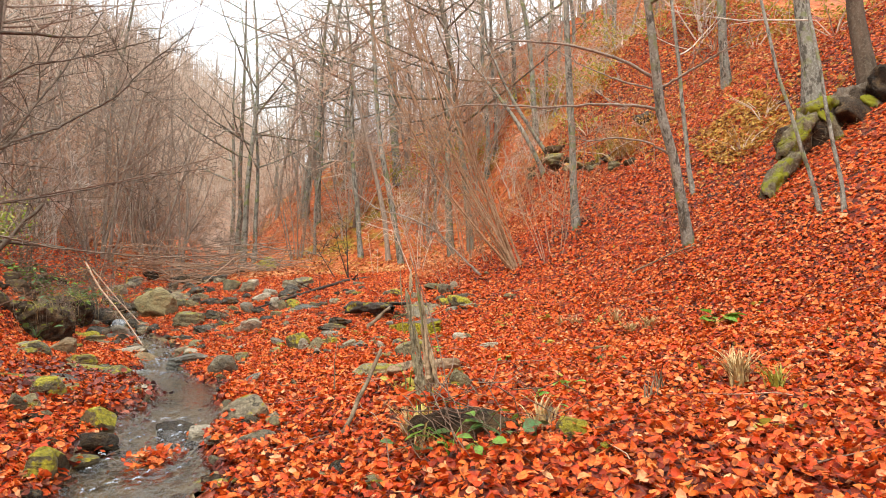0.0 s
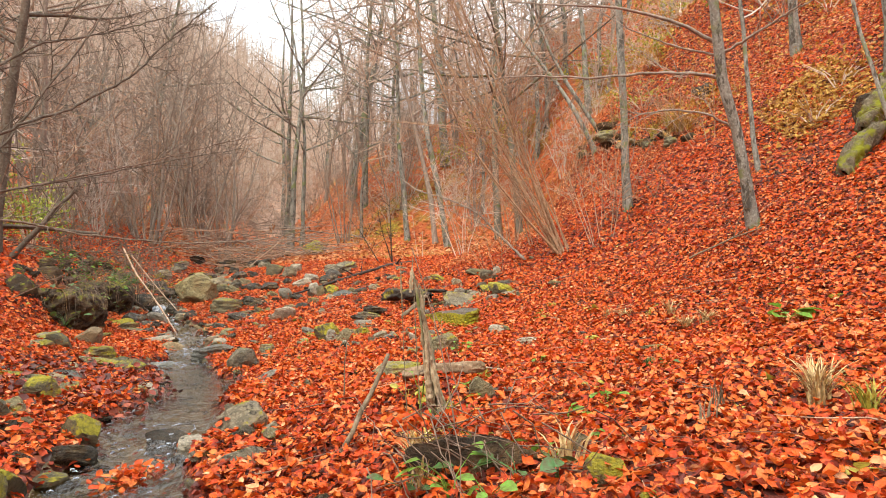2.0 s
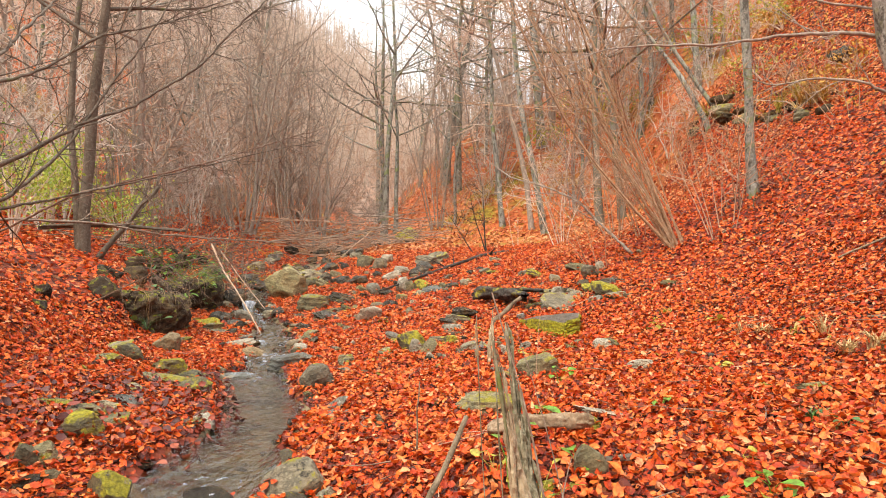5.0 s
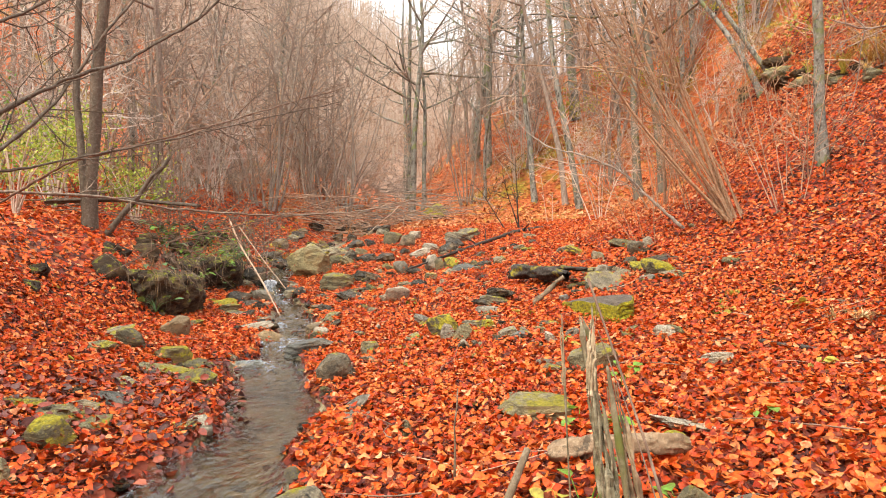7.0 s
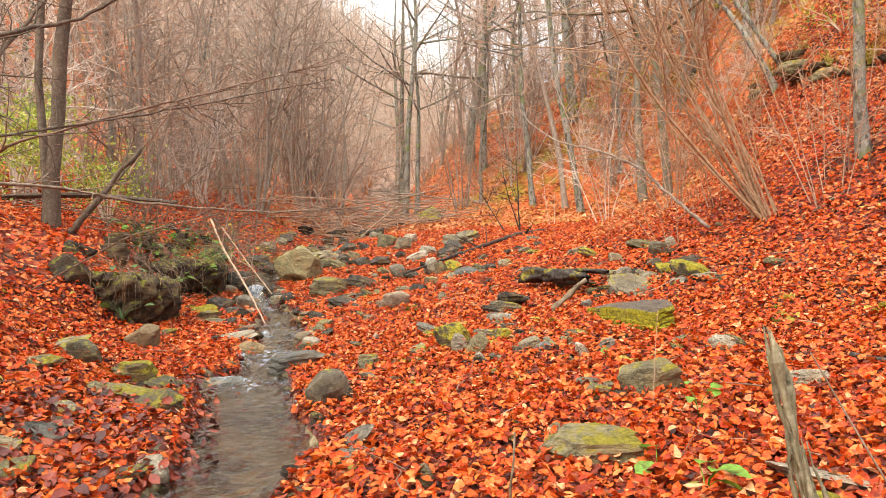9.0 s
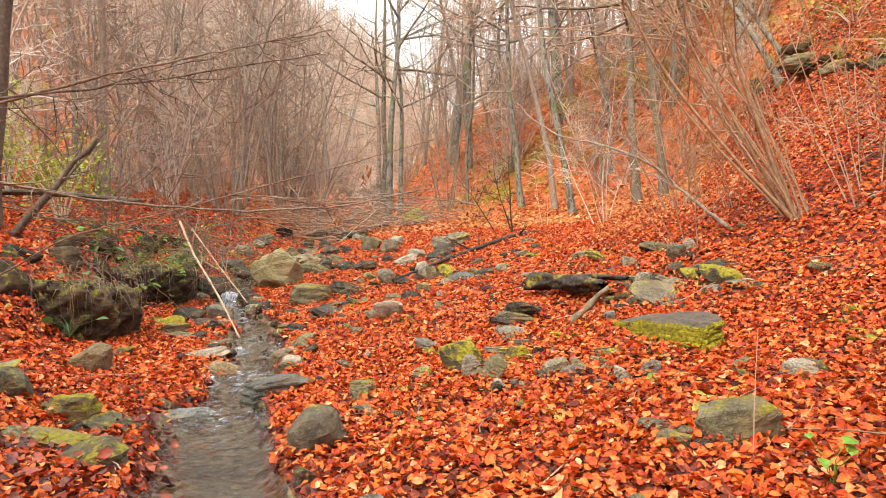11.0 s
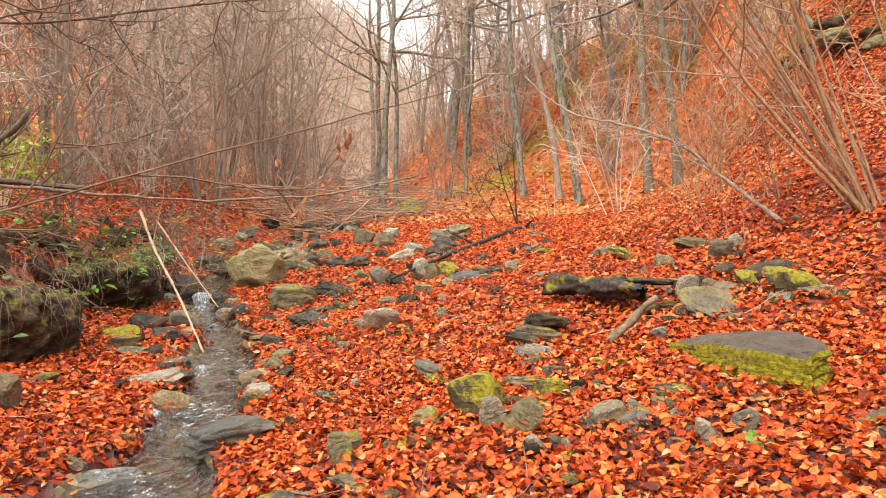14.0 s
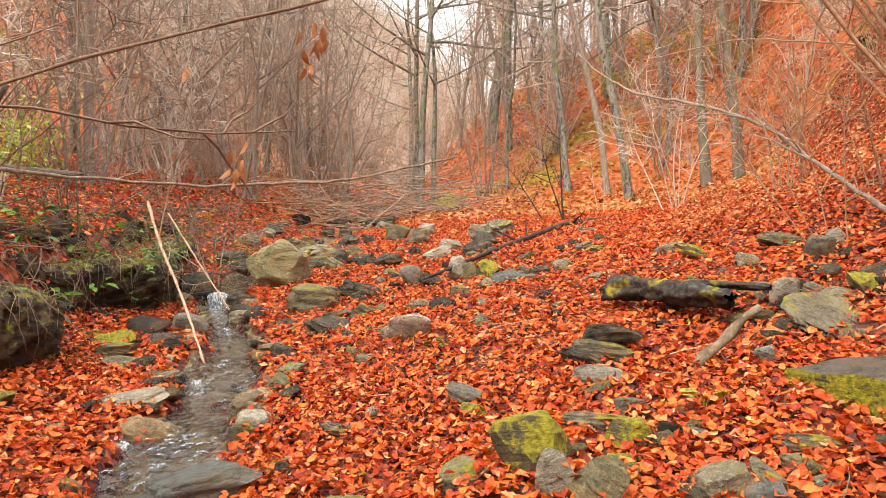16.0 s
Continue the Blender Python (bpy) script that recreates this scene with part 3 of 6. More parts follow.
tree(-6.95, 10.0, 9.0, 0.055, (-0.03, 0.04), 15, dark_bark, stem_bark, label="thin grey beech stem on top of the stream bank")
tree(-0.1, 22.9, 15.0, 0.12, (-0.10, 0.0), 6, bank_bark, label="leaning grey beech at the foot of the slope")
tree(0.55, 22.6, 15.0, 0.115, (-0.05, 0.0), 7, bank_bark, label="straight grey beech at the foot of the slope")
tree(-1.8, 23.4, 18.0, 0.10, (-0.05, 0.0), 8, label="thick pale grey beech in the wood")
tree(4.05, 11.25, 8.0, 0.036, (-0.12, 0.0), 21, label="thin grey beech sapling on the slope", kids=7)
tree(4.5, 8.33, 6.5, 0.023, (-0.13, 0.0), 22, beech_bark, label="thin spotted sapling in front of the mossy root", kids=6)
tree(4.61, 8.08, 6.5, 0.023, (-0.04, 0.0), 23, beech_bark, label="thin spotted sapling on the leafy slope", kids=6)
tree(6.5, 10.6, 9.0, 0.13, (-0.18, 0.0), 24, dark_bark, label="dark leaning trunk growing above the mossy root", kids=6)
tree(6.1, 11.5, 12.0, 0.14, (-0.02, 0.0), 25, label="thick pale beech trunk above the mossy root", kids=8)
tree(6.07, 14.95, 13.0, 0.095, (-0.02, 0.0), 26, label="grey beech high on the slope", kids=8)
tree(2.6, 19.0, 6.0, 0.07, (-0.5, 0.0), 27, label="pale leaning stem on the slope", kids=5)
tree(2.85, 19.2, 6.5, 0.06, (-0.6, 0.0), 28, label="thin pale leaning stem on the slope", kids=5)
tree(-2.7, 30.7, 17.0, 0.2, (-0.02, 0.0), 36, label="thick pale beech trunk on the wooded slope", kids=14)
tree(-10.75, 32.8, 15.0, 0.13, (0.0, 0.0), 37, label="grey beech where the valley narrows", kids=16)
for k, (x, y, n, h, r) in enumerate([(-10.4, 19.9, 12, 9.0, 0.05), (-11.7, 25.4, 11, 10.0, 0.055), (-13.4, 29.0, 11, 11.0, 0.06), (-9.6, 23.2, 8, 7.5, 0.04), (-12.6, 19.0, 9, 8.0, 0.045), (-11.0, 16.2, 8, 7.0, 0.035)]):
    bush(x, y, n, h, r, 0.42, (0.02, 0.0), 300 + k, stem_bark, "tall bare alder clump with many upright stems", "alder_clump", 10, 2, 0.55)
for k, (x, y, h) in enumerate([(-6.4, 27.2, 9.0), (-4.6, 29.0, 8.0), (-7.8, 33.5, 10.0), (-1.2, 26.5, 7.0), (1.0, 28.5, 8.0)]):
    bush(x, y, 7, h, 0.035, 0.4, (-0.05, 0.0), 320 + k, stem_bark, "bare clump of slender stems at the foot of the wood", "alder_clump", 10, 2, 0.4)
tree(3.2, 27.0, 14.0, 0.12, (-0.03, 0.0), 29, label="grey beech behind the spur of the slope")
tree(-8.8, 27.8, 14.0, 0.13, (-0.03, 0.0), 30, label="grey beech at the head of the valley", kids=14)
tree(-8.4, 28.1, 13.0, 0.09, (0.05, 0.0), 31, label="slender grey beech at the head of the valley", kids=12)
tree(-7.1, 31.3, 15.0, 0.16, (0.02, 0.0), 32, label="tall grey beech at the head of the valley", kids=14)
tree(-6.2, 30.0, 15.0, 0.12, (0.0, 0.0), 33, label="tall grey beech at the head of the valley", kids=14)
tree(-13.2, 39.0, 14.0, 0.14, (0.0, 0.0), 34, label="grey beech far up the valley", kids=12)
tree(-3.6, 26.0, 14.0, 0.10, (-0.06, 0.0), 35, label="slender grey beech in the wood", kids=14)
bush(1.3, 12.4, 15, 6.2, 0.02, 0.19, (-0.75, -0.05), 9, hazel_stem, label="hazel shrub with many leaning bare stems", name="hazel_shrub", base=0.16)
bush(-3.06, 19.2, 3, 1.9, 0.022, 0.3, (-0.55, 0), 41, wet_wood, "small dark bare sapling behind the stones", "sapling", 6)
bush(-2.3, 20.2, 2, 1.5, 0.012, 0.1, (-0.1, 0), 42, twig_bark, "thin upright bare sapling", "sapling", 4)
bush(0.35, 16.5, 5, 3.2, 0.014, 0.5, (-0.3, 0), 43, hazel_bark, "thin bare shrub at the foot of the slope", "shrub", 7)
bush(-0.9, 18.5, 6, 3.6, 0.014, 0.5, (-0.2, 0), 44, twig_bark, "thin bare shrub at the foot of the slope", "shrub", 8)
bush(1.9, 12.2, 7, 2.2, 0.009, 0.45, (-0.1, 0), 45, hazel_bark, "thin pale bare shoots beside the hazel", "shrub", 5)
shoot_r = np.random.default_rng(71)
for k in range(11):
    bush(shoot_r.uniform(-0.8, 4.2), shoot_r.uniform(12.5, 19), 4, shoot_r.uniform(1.2, 2.6), 0.008, 0.5, (shoot_r.normal(-0.2, 0.2), 0), 340 + k, hazel_stem, "thin bare shoots on the leafy slope", "shrub", 6)
bush(-7.6, 12.6, 9, 2.6, 0.012, 0.8, (0.2, -0.1), 46, dark_twig, "tangle of thin bare shoots on the bank", "shrub", 8)
bush(-6.9, 14.2, 9, 2.2, 0.012, 0.9, (0.2, 0), 47, dark_twig, "tangle of thin bare shoots above the fall", "shrub", 8)

# ---- the wood behind, on both sides of the valley ----
rng = np.random.default_rng(77)
models = []
for k in range(6):
    wood, twigs = Shape(), Shape()
    grow(np.random.default_rng(100 + k), wood, twigs, (0, 0, -0.2), (0.04, 0.02, 1), 9 + 1.1 * k, 0.06 + 0.01 * k, 0, 2, 0.07, 0.03, 15, 0.02, 0.75, 0.006)
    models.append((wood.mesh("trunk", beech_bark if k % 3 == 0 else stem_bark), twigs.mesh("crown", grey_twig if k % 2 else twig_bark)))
brush = [thicket(9, 5.2 + 0.8 * k, 0.028, 0.6, 200 + k, (stem_bark, grey_twig, hazel_bark)[k], 7) for k in range(3)]


def wood_tree(k, x, y, size):
    ob = thing("tree", x, y, float(height(x, y)) - 0.05, "slender bare grey tree in the wood", "tree", "trees of the wood")
    ob.rotation_euler, ob.scale = (0, 0, rng.uniform(0, 6.28)), (size, size, size)
    part("trunk", models[k][0], None, ob)
    part("crown", models[k][1], None, ob)


def wood_thicket(k, x, y, size):
    ob = new("thicket", brush[k])
    ob.location, ob.rotation_euler, ob.scale = (x, y, float(height(x, y)) - 0.05), (0, 0, rng.uniform(0, 6.28)), (size, size, size)
    tagged(ob, "dense bare thicket of thin brown stems", "thicket", "thickets of the valley", "stuff")


for k in range(56):
    y = rng.uniform(13, 60)
    wood_tree(k % 6, float(stream_x(y)) - rng.uniform(3.6, 6 + 0.35 * y), y, rng.uniform(0.75, 1.2))
for k in range(84):
    y = rng.uniform(25, 62)
    wood_tree(k % 6, float(stream_x(y)) + rng.uniform(2.5, 6 + 0.5 * y), y, rng.uniform(0.75, 1.2))
for k in range(26):
    y = rng.uniform(6, 24)
    wood_tree(k % 6, float(stream_x(y)) + rng.uniform(16, 30), y, rng.uniform(0.7, 1.1))
for k in range(30):
    y = rng.uniform(15, 36)
    wood_thicket(k % 3, float(stream_x(y)) - rng.uniform(1.6, 8), y, rng.uniform(0.6, 1.05))
for k in range(16):
    y = rng.uniform(11, 15)
    wood_thicket(k % 3, float(stream_x(y)) - rng.uniform(4.2, 9), y, rng.uniform(0.5, 0.9))
for k in range(20):
    y = rng.uniform(27, 46)
    wood_thicket(k % 3, float(stream_x(y)) + rng.uniform(1.6, 17), y, rng.uniform(0.6, 1.15))
for k in range(40):
    y = rng.uniform(23, 40)
    wood_thicket(k % 3, float(stream_x(y)) + rng.uniform(2.5, 15), y, rng.uniform(0.25, 0.5))
for k in range(18):
    y = rng.uniform(15, 24)
    wood_thicket(k % 3, float(stream_x(y)) - rng.uniform(2.5, 6), y, rng.uniform(0.2, 0.42))
for k in range(9):
    y = rng.uniform(17.5, 27)
    wood_thicket(k % 3, rng.uniform(3.8, 10), y, rng.uniform(0.28, 0.5))
for k in range(16):
    y = rng.uniform(29, 48)
    wood_thicket(k % 3, float(stream_x(y)) + rng.uniform(-3.5, 3), y, rng.uniform(0.4, 0.8))
for k in range(6):
    y = rng.uniform(17.5, 24)
    wood_thicket(k % 3, float(stream_x(y)) + rng.uniform(10.5, 16), y, rng.uniform(0.4, 0.7))


def far_wood(name, count, y0, y1, d0, d1, seed, mat, high=9, sides=(-1, 1)):
    """Bare trees on the far slopes, too many to count."""
    r = np.random.default_rng(seed)
    shape = Shape()
    for _ in range(count):
        y = r.uniform(y0, y1)
        d = r.uniform(d0, d1) * sides[int(r.integers(0, len(sides)))]
        x = float(stream_x(y)) + d
        base = np.array([x, y, float(height(x, y)) - 0.3])
        h = high * r.uniform(0.6, 1.2)
        top = base + (r.normal(0, 0.05 * h), r.normal(0, 0.05 * h), h)
        f = np.linspace(0, 1, 4)[:, None]
        shape.tube(base + (top - base) * f, np.array([0.12, 0.09, 0.06, 0.02]), 3)
        for s in r.uniform(0.12, 1, 22):
            at = base + (top - base) * s
            out = r.normal(0, 1, 3) * (1, 1, 0.35) + (0, 0, 0.7)
            tip = at + out * h * 0.17 * (1.3 - s)
            shape.tube(np.stack([at, (at + tip) / 2 + r.normal(0, 0.1, 3), tip]), np.array([0.035, 0.025, 0.01]), 3)
    ob = new(name, shape.mesh(name, mat))
    return tagged(ob, "bare brown wood covering the far valley slopes", "wood", kind="stuff")


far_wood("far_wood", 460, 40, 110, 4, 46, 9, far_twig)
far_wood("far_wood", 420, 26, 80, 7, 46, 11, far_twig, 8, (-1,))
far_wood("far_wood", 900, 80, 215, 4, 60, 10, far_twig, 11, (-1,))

# ---- stones ----
STONE_MATS = {"g": grey_stone, "p": pale_stone, "d": dark_stone, "m": moss_stone, "o": olive_stone, "k": olive_stone, "t": brown_stone, "b": blue_stone, "y": boulder_stone}
STONE_LABELS = {"g": "grey layered stone among the fallen leaves", "p": "pale flat stone among the fallen leaves", "d": "dark wet stone beside the stream",
                "m": "stone covered with yellow-green moss", "o": "olive stone with thin moss among leaves", "k": "dark olive stone lying in the leaves",
                "t": "rounded tan stone at the stream", "b": "bluish grey stone among the leaves"}


def ball(fine):
    bm = bmesh.new()
    bmesh.ops.create_icosphere(bm, subdivisions=fine, radius=1)
    bm.verts.ensure_lookup_table()
    pts = np.array([v.co[:] for v in bm.verts])
    tris = np.array([[v.index for v in f.verts] for f in bm.faces])
    bm.free()
    return pts, tris


BALLS = {3: ball(3), 4: ball(4)}
stone_count = 0
laid = []


def rock_shape(sx, sy, sz, form, seed, fine=3):
    """A broken stone: a ball cut by planes, layered for slabs, worn for round ones."""
    r = np.random.default_rng(seed)
    pts, tris = BALLS[fine]
    p = pts.copy()
    cuts = {"r": 11, "s": 10, "b": 12, "u": 13}[form]
    for c in range(cuts):
        n = r.normal(0, 1, 3)
        if form == "s" and c < 2:
            n = np.array([r.normal(0, 0.12), r.normal(0, 0.12), 1.0 if c == 0 else -1.0])
        if form == "b" and c < 3:
            n = np.array([r.normal(0, 0.15), r.normal(0, 0.15), 1.0]) if c == 0 else np.array([(-1) ** c, r.normal(0, 0.3), 0.1])
        n /= np.linalg.norm(n)
        reach = r.uniform(0.62, 0.85) if form in "rbu" else r.uniform(0.55, 0.8)
        if form == "r":
            reach = r.uniform(0.48, 0.78)
        over = p @ n - reach
        p -= np.where(over > 0, over * 0.94, 0)[:, None] * n
    k = r.uniform(0, 9)
    wave = 0.07 * sines(p[:, 0] + p[:, 2] * 0.7, p[:, 1] - p[:, 2], 0.7, k) + 0.04 * sines(p[:, 0] - p[:, 2], p[:, 1] + p[:, 2] * 0.8, 0.28, k + 1)
    p = p * (1 + wave)[:, None]
    if form in "sb":
        p[:, :2] *= ((1 + (0.05 if form == "s" else 0.02) * np.sign(np.sin(p[:, 2] * 13 + 2 * p[:, 0] + k))))[:, None]
    low, top = p.min(0), p.max(0)
    p = (p - (low + top) / 2) / (top - low)
    shape = Shape()
    shape.add(p * (sx, sy, sz) + (0, 0, 0), tris)
    return shape


def rock(x, y, sx, sy, sz, yaw, kind, tilt=None, sink=0.27, label=""):
    global stone_count
    stone_count += 1
    r = np.random.default_rng(900 + stone_count)
    form = kind[1]
    ob = new("stone", rock_shape(sx * 1.05, sy * 1.05, sz * 1.3, form, 400 + stone_count, 4 if sx > 0.45 else 3).mesh("stone", STONE_MATS[kind[0]], False))
    ground_z = float(height(x, y))
    ob.location = (x, y, ground_z + sz * 1.3 * (0.5 - sink))
    a = tilt or (r.normal(4, 14), r.normal(0, 14) + (r.choice([-1, 1]) * r.uniform(8, 26) if form == "u" else 0))
    laid.append((x, y, sx, sy, sz))
    ob.rotation_euler = (radians(a[0]), radians(a[1]), radians(yaw + r.normal(0, 12)))
    return tagged(ob, label or STONE_LABELS[kind[0]], "stone", "stones of the stream bank")


rock(-1.67, 9.01, 0.29, 0.23, 0.23, 11, "mb")
rock(-1.54, 8.76, 0.14, 0.11, 0.20, 10, "pu")
rock(-1.40, 8.68, 0.15, 0.12, 0.21, 8, "ou")
rock(-1.46, 9.52, 0.32, 0.20, 0.06, 7, "gs")
rock(-1.31, 9.31, 0.19, 0.16, 0.13, 5, "mr")
rock(-1.31, 9.07, 0.18, 0.11, 0.05, 6, "ms")
rock(-1.32, 9.64, 0.15, 0.12, 0.10, 5, "gr")
rock(-1.49, 10.18, 0.31, 0.19, 0.09, 6, "ps")
rock(-1.56, 10.48, 0.42, 0.26, 0.07, 7, "ds")
rock(-1.52, 10.77, 0.35, 0.22, 0.12, 6, "gs")
rock(-0.99, 8.84, 0.20, 0.15, 0.11, 0, "gb")
rock(-0.86, 8.74, 0.14, 0.10, 0.10, 20, "bu")
rock(-0.85, 8.92, 0.12, 0.10, 0.11, -2, "gr")
rock(-0.57, 8.61, 0.09, 0.07, 0.14, -7, "pu")
rock(-0.69, 8.55, 0.12, 0.09, 0.06, -5, "gr")
rock(-1.30, 8.48, 0.07, 0.06, 0.11, 7, "pu")
rock(-1.15, 8.54, 0.16, 0.10, 0.05, 4, "os")
rock(-1.22, 8.51, 0.07, 0.06, 0.08, 5, "gr")
rock(-1.17, 8.44, 0.09, 0.07, 0.04, 4, "mr")
rock(-2.18, 9.96, 0.28, 0.17, 0.09, 15, "ps")
rock(-2.10, 9.78, 0.16, 0.13, 0.07, 15, "mr")
rock(-1.96, 8.60, 0.29, 0.18, 0.04, 18, "os")
rock(-2.17, 8.38, 0.13, 0.10, 0.11, 23, "ob")
rock(-2.74, 9.53, 0.22, 0.14, 0.04, 24, "gs")
rock(-1.99, 8.13, 0.29, 0.18, 0.04, 21, "gs")
rock(-3.85, 9.44, 0.37, 0.30, 0.20, 36, "tr")
rock(-4.22, 9.71, 0.44, 0.28, 0.09, 38, "ps")
rock(-3.88, 10.18, 0.21, 0.13, 0.06, 32, "ds")
rock(-3.25, 9.45, 0.16, 0.13, 0.10, 30, "or")
rock(-4.43, 10.27, 0.21, 0.13, 0.07, 36, "ps")
rock(-4.16, 9.98, 0.19, 0.15, 0.08, 35, "dr")
rock(-5.19, 10.61, 0.34, 0.21, 0.14, 40, "os")
rock(-4.86, 10.44, 0.44, 0.27, 0.06, 38, "gs")
rock(-5.66, 10.88, 0.23, 0.14, 0.07, 41, "ms")
rock(-5.45, 10.88, 0.32, 0.20, 0.13, 40, "ms")
rock(-5.54, 11.40, 0.37, 0.30, 0.19, 38, "dr")
rock(-5.40, 11.77, 0.34, 0.28, 0.19, 35, "pr")
rock(-5.22, 11.19, 0.30, 0.18, 0.10, 37, "ds")
rock(-4.63, 12.77, 0.56, 0.45, 0.28, 27, "ob")
rock(-4.29, 13.19, 0.51, 0.32, 0.16, 23, "ds")
rock(-3.91, 11.75, 0.51, 0.32, 0.12, 25, "ds")
rock(-4.12, 12.31, 0.37, 0.23, 0.08, 25, "ds")
rock(-3.87, 12.30, 0.27, 0.17, 0.09, 23, "os")
rock(-4.68, 13.11, 0.42, 0.26, 0.13, 26, "gs")
rock(-6.46, 16.52, 0.57, 0.35, 0.20, 26, "gs")
rock(-5.11, 15.27, 0.39, 0.24, 0.17, 23, "ds")
rock(-4.73, 15.07, 0.39, 0.24, 0.18, 21, "ds")
rock(-5.55, 17.54, 0.45, 0.36, 0.34, 21, "or")
rock(-4.93, 16.93, 0.36, 0.29, 0.30, 19, "gr")
rock(-3.87, 13.70, 0.25, 0.20, 0.27, 20, "pu")
rock(-6.41, 17.30, 0.47, 0.29, 0.19, 25, "ds")
rock(-7.54, 17.60, 0.57, 0.35, 0.25, 29, "os")
rock(-3.90, 17.34, 0.61, 0.38, 0.26, 14, "gs")
rock(-3.60, 15.62, 0.40, 0.25, 0.22, 15, "ds")
rock(-3.43, 14.04, 0.21, 0.17, 0.24, 16, "pu")
rock(-3.25, 13.89, 0.19, 0.15, 0.20, 15, "or")
rock(-3.05, 13.91, 0.33, 0.26, 0.22, 14, "mr")
rock(-2.69, 13.54, 0.41, 0.25, 0.11, 12, "bs")
rock(-2.45, 13.84, 0.24, 0.19, 0.13, 10, "dr")
rock(-2.20, 13.83, 0.20, 0.16, 0.15, 8, "gr")
rock(-3.06, 12.87, 0.22, 0.17, 0.14, 16, "or")
rock(-4.09, 16.00, 0.38, 0.24, 0.18, 17, "ps")
rock(-4.12, 15.41, 0.43, 0.27, 0.19, 18, "ps")
rock(-2.07, 14.97, 0.25, 0.16, 0.11, 7, "gs")
rock(-1.83, 14.73, 0.31, 0.19, 0.09, 5, "ms")
rock(-1.12, 13.75, 0.26, 0.16, 0.09, 1, "gs")
rock(-0.82, 13.26, 0.40, 0.25, 0.10, -1, "ms")
rock(-0.48, 12.60, 0.20, 0.16, 0.13, -4, "gr")
rock(-0.13, 13.01, 0.45, 0.28, 0.11, -6, "os")
rock(0.04, 12.45, 0.24, 0.20, 0.22, -8, "gb")
rock(-0.01, 11.96, 0.17, 0.14, 0.14, -8, "gr")
rock(-0.36, 11.63, 0.17, 0.14, 0.21, -6, "pu")
rock(-0.30, 11.25, 0.26, 0.21, 0.13, -6, "gr")
rock(-0.49, 11.91, 0.29, 0.18, 0.09, -4, "os")
rock(-0.17, 10.91, 0.67, 0.42, 0.06, -8, "gs")
rock(0.30, 11.05, 0.41, 0.33, 0.20, -13, "mr")
rock(0.32, 11.61, 0.54, 0.33, 0.07, -12, "ds")
rock(0.19, 10.88, 0.20, 0.16, 0.08, -12, "br")
rock(0.48, 10.92, 0.30, 0.18, 0.08, -15, "gs")
rock(0.61, 10.72, 0.15, 0.10, 0.06, -17, "os")
rock(0.11, 11.43, 0.26, 0.21, 0.12, -10, "mr")
rock(-0.67, 10.27, 0.11, 0.09, 0.12, -4, "bu")
rock(0.05, 8.66, 0.24, 0.15, 0.04, -18, "gs")
rock(-1.87, 4.78, 0.21, 0.17, 0.16, 35, "mr")
rock(-1.74, 4.50, 0.28, 0.18, 0.09, 36, "ds")
rock(-1.42, 4.97, 0.34, 0.24, 0.12, 8, "db")
rock(-1.02, 5.02, 0.30, 0.24, 0.14, 27, "gb")
rock(-0.73, 4.39, 0.23, 0.14, 0.06, 23, "gs")
rock(-1.02, 4.55, 0.15, 0.09, 0.04, 26, "ps")
rock(-2.59, 5.40, 0.23, 0.18, 0.18, 38, "mb")
rock(-2.85, 5.69, 0.27, 0.17, 0.09, 38, "os")
rock(-2.88, 5.87, 0.21, 0.13, 0.09, 37, "gs")
rock(-2.46, 4.87, 0.13, 0.10, 0.15, 41, "or")
rock(-2.44, 4.96, 0.14, 0.11, 0.13, 40, "or")
rock(-2.23, 4.80, 0.10, 0.08, 0.08, 39, "or")
rock(-2.91, 6.13, 0.29, 0.18, 0.06, 36, "bs")
rock(-3.30, 7.05, 0.47, 0.29, 0.11, 34, "os")
rock(-3.59, 7.51, 0.33, 0.20, 0.19, 34, "ms")
rock(-2.95, 6.97, 0.35, 0.22, 0.13, 32, "ks")
rock(-3.87, 7.02, 0.27, 0.17, 0.08, 38, "os")
rock(-4.06, 7.55, 0.23, 0.18, 0.20, 37, "ob")
rock(-4.30, 7.59, 0.43, 0.27, 0.07, 38, "gs")
rock(-4.43, 8.62, 0.31, 0.25, 0.22, 35, "tu")
rock(-1.44, 6.47, 0.28, 0.17, 0.04, 21, "ps")
rock(-1.47, 5.98, 0.17, 0.10, 0.04, 23, "ds")
rock(-2.08, 7.52, 0.28, 0.24, 0.24, 30, "gb", (12, -22))
rock(-2.22, 8.51, 0.17, 0.13, 0.13, 21, "ob")
rock(-0.82, 4.96, 0.12, 0.09, 0.06, 21, "gr")
rock(-0.73, 4.80, 0.14, 0.11, 0.07, 20, "or")
rock(-2.22, 8.04, 0.24, 0.15, 0.04, 22, "ps")
rock(-3.11, 5.69, 0.28, 0.17, 0.06, 40, "os")
rock(-0.38, 6.52, 0.50, 0.30, 0.13, 4, "os", (4, -6))
rock(-0.10, 7.43, 0.33, 0.27, 0.18, -1, "kb")
rock(0.67, 7.47, 0.22, 0.14, 0.08, -12, "ps")
rock(-0.82, 6.73, 0.13, 0.08, 0.04, 12, "gs")
rock(-0.99, 6.16, 0.07, 0.06, 0.09, 18, "ou")
rock(-1.51, 6.63, 0.26, 0.16, 0.05, 24, "ps")
rock(-1.58, 6.20, 0.15, 0.09, 0.04, 28, "ds")
rock(-3.01, 6.33, 0.20, 0.13, 0.04, 46, "ps")
rock(-3.17, 6.47, 0.28, 0.17, 0.04, 46, "gs")
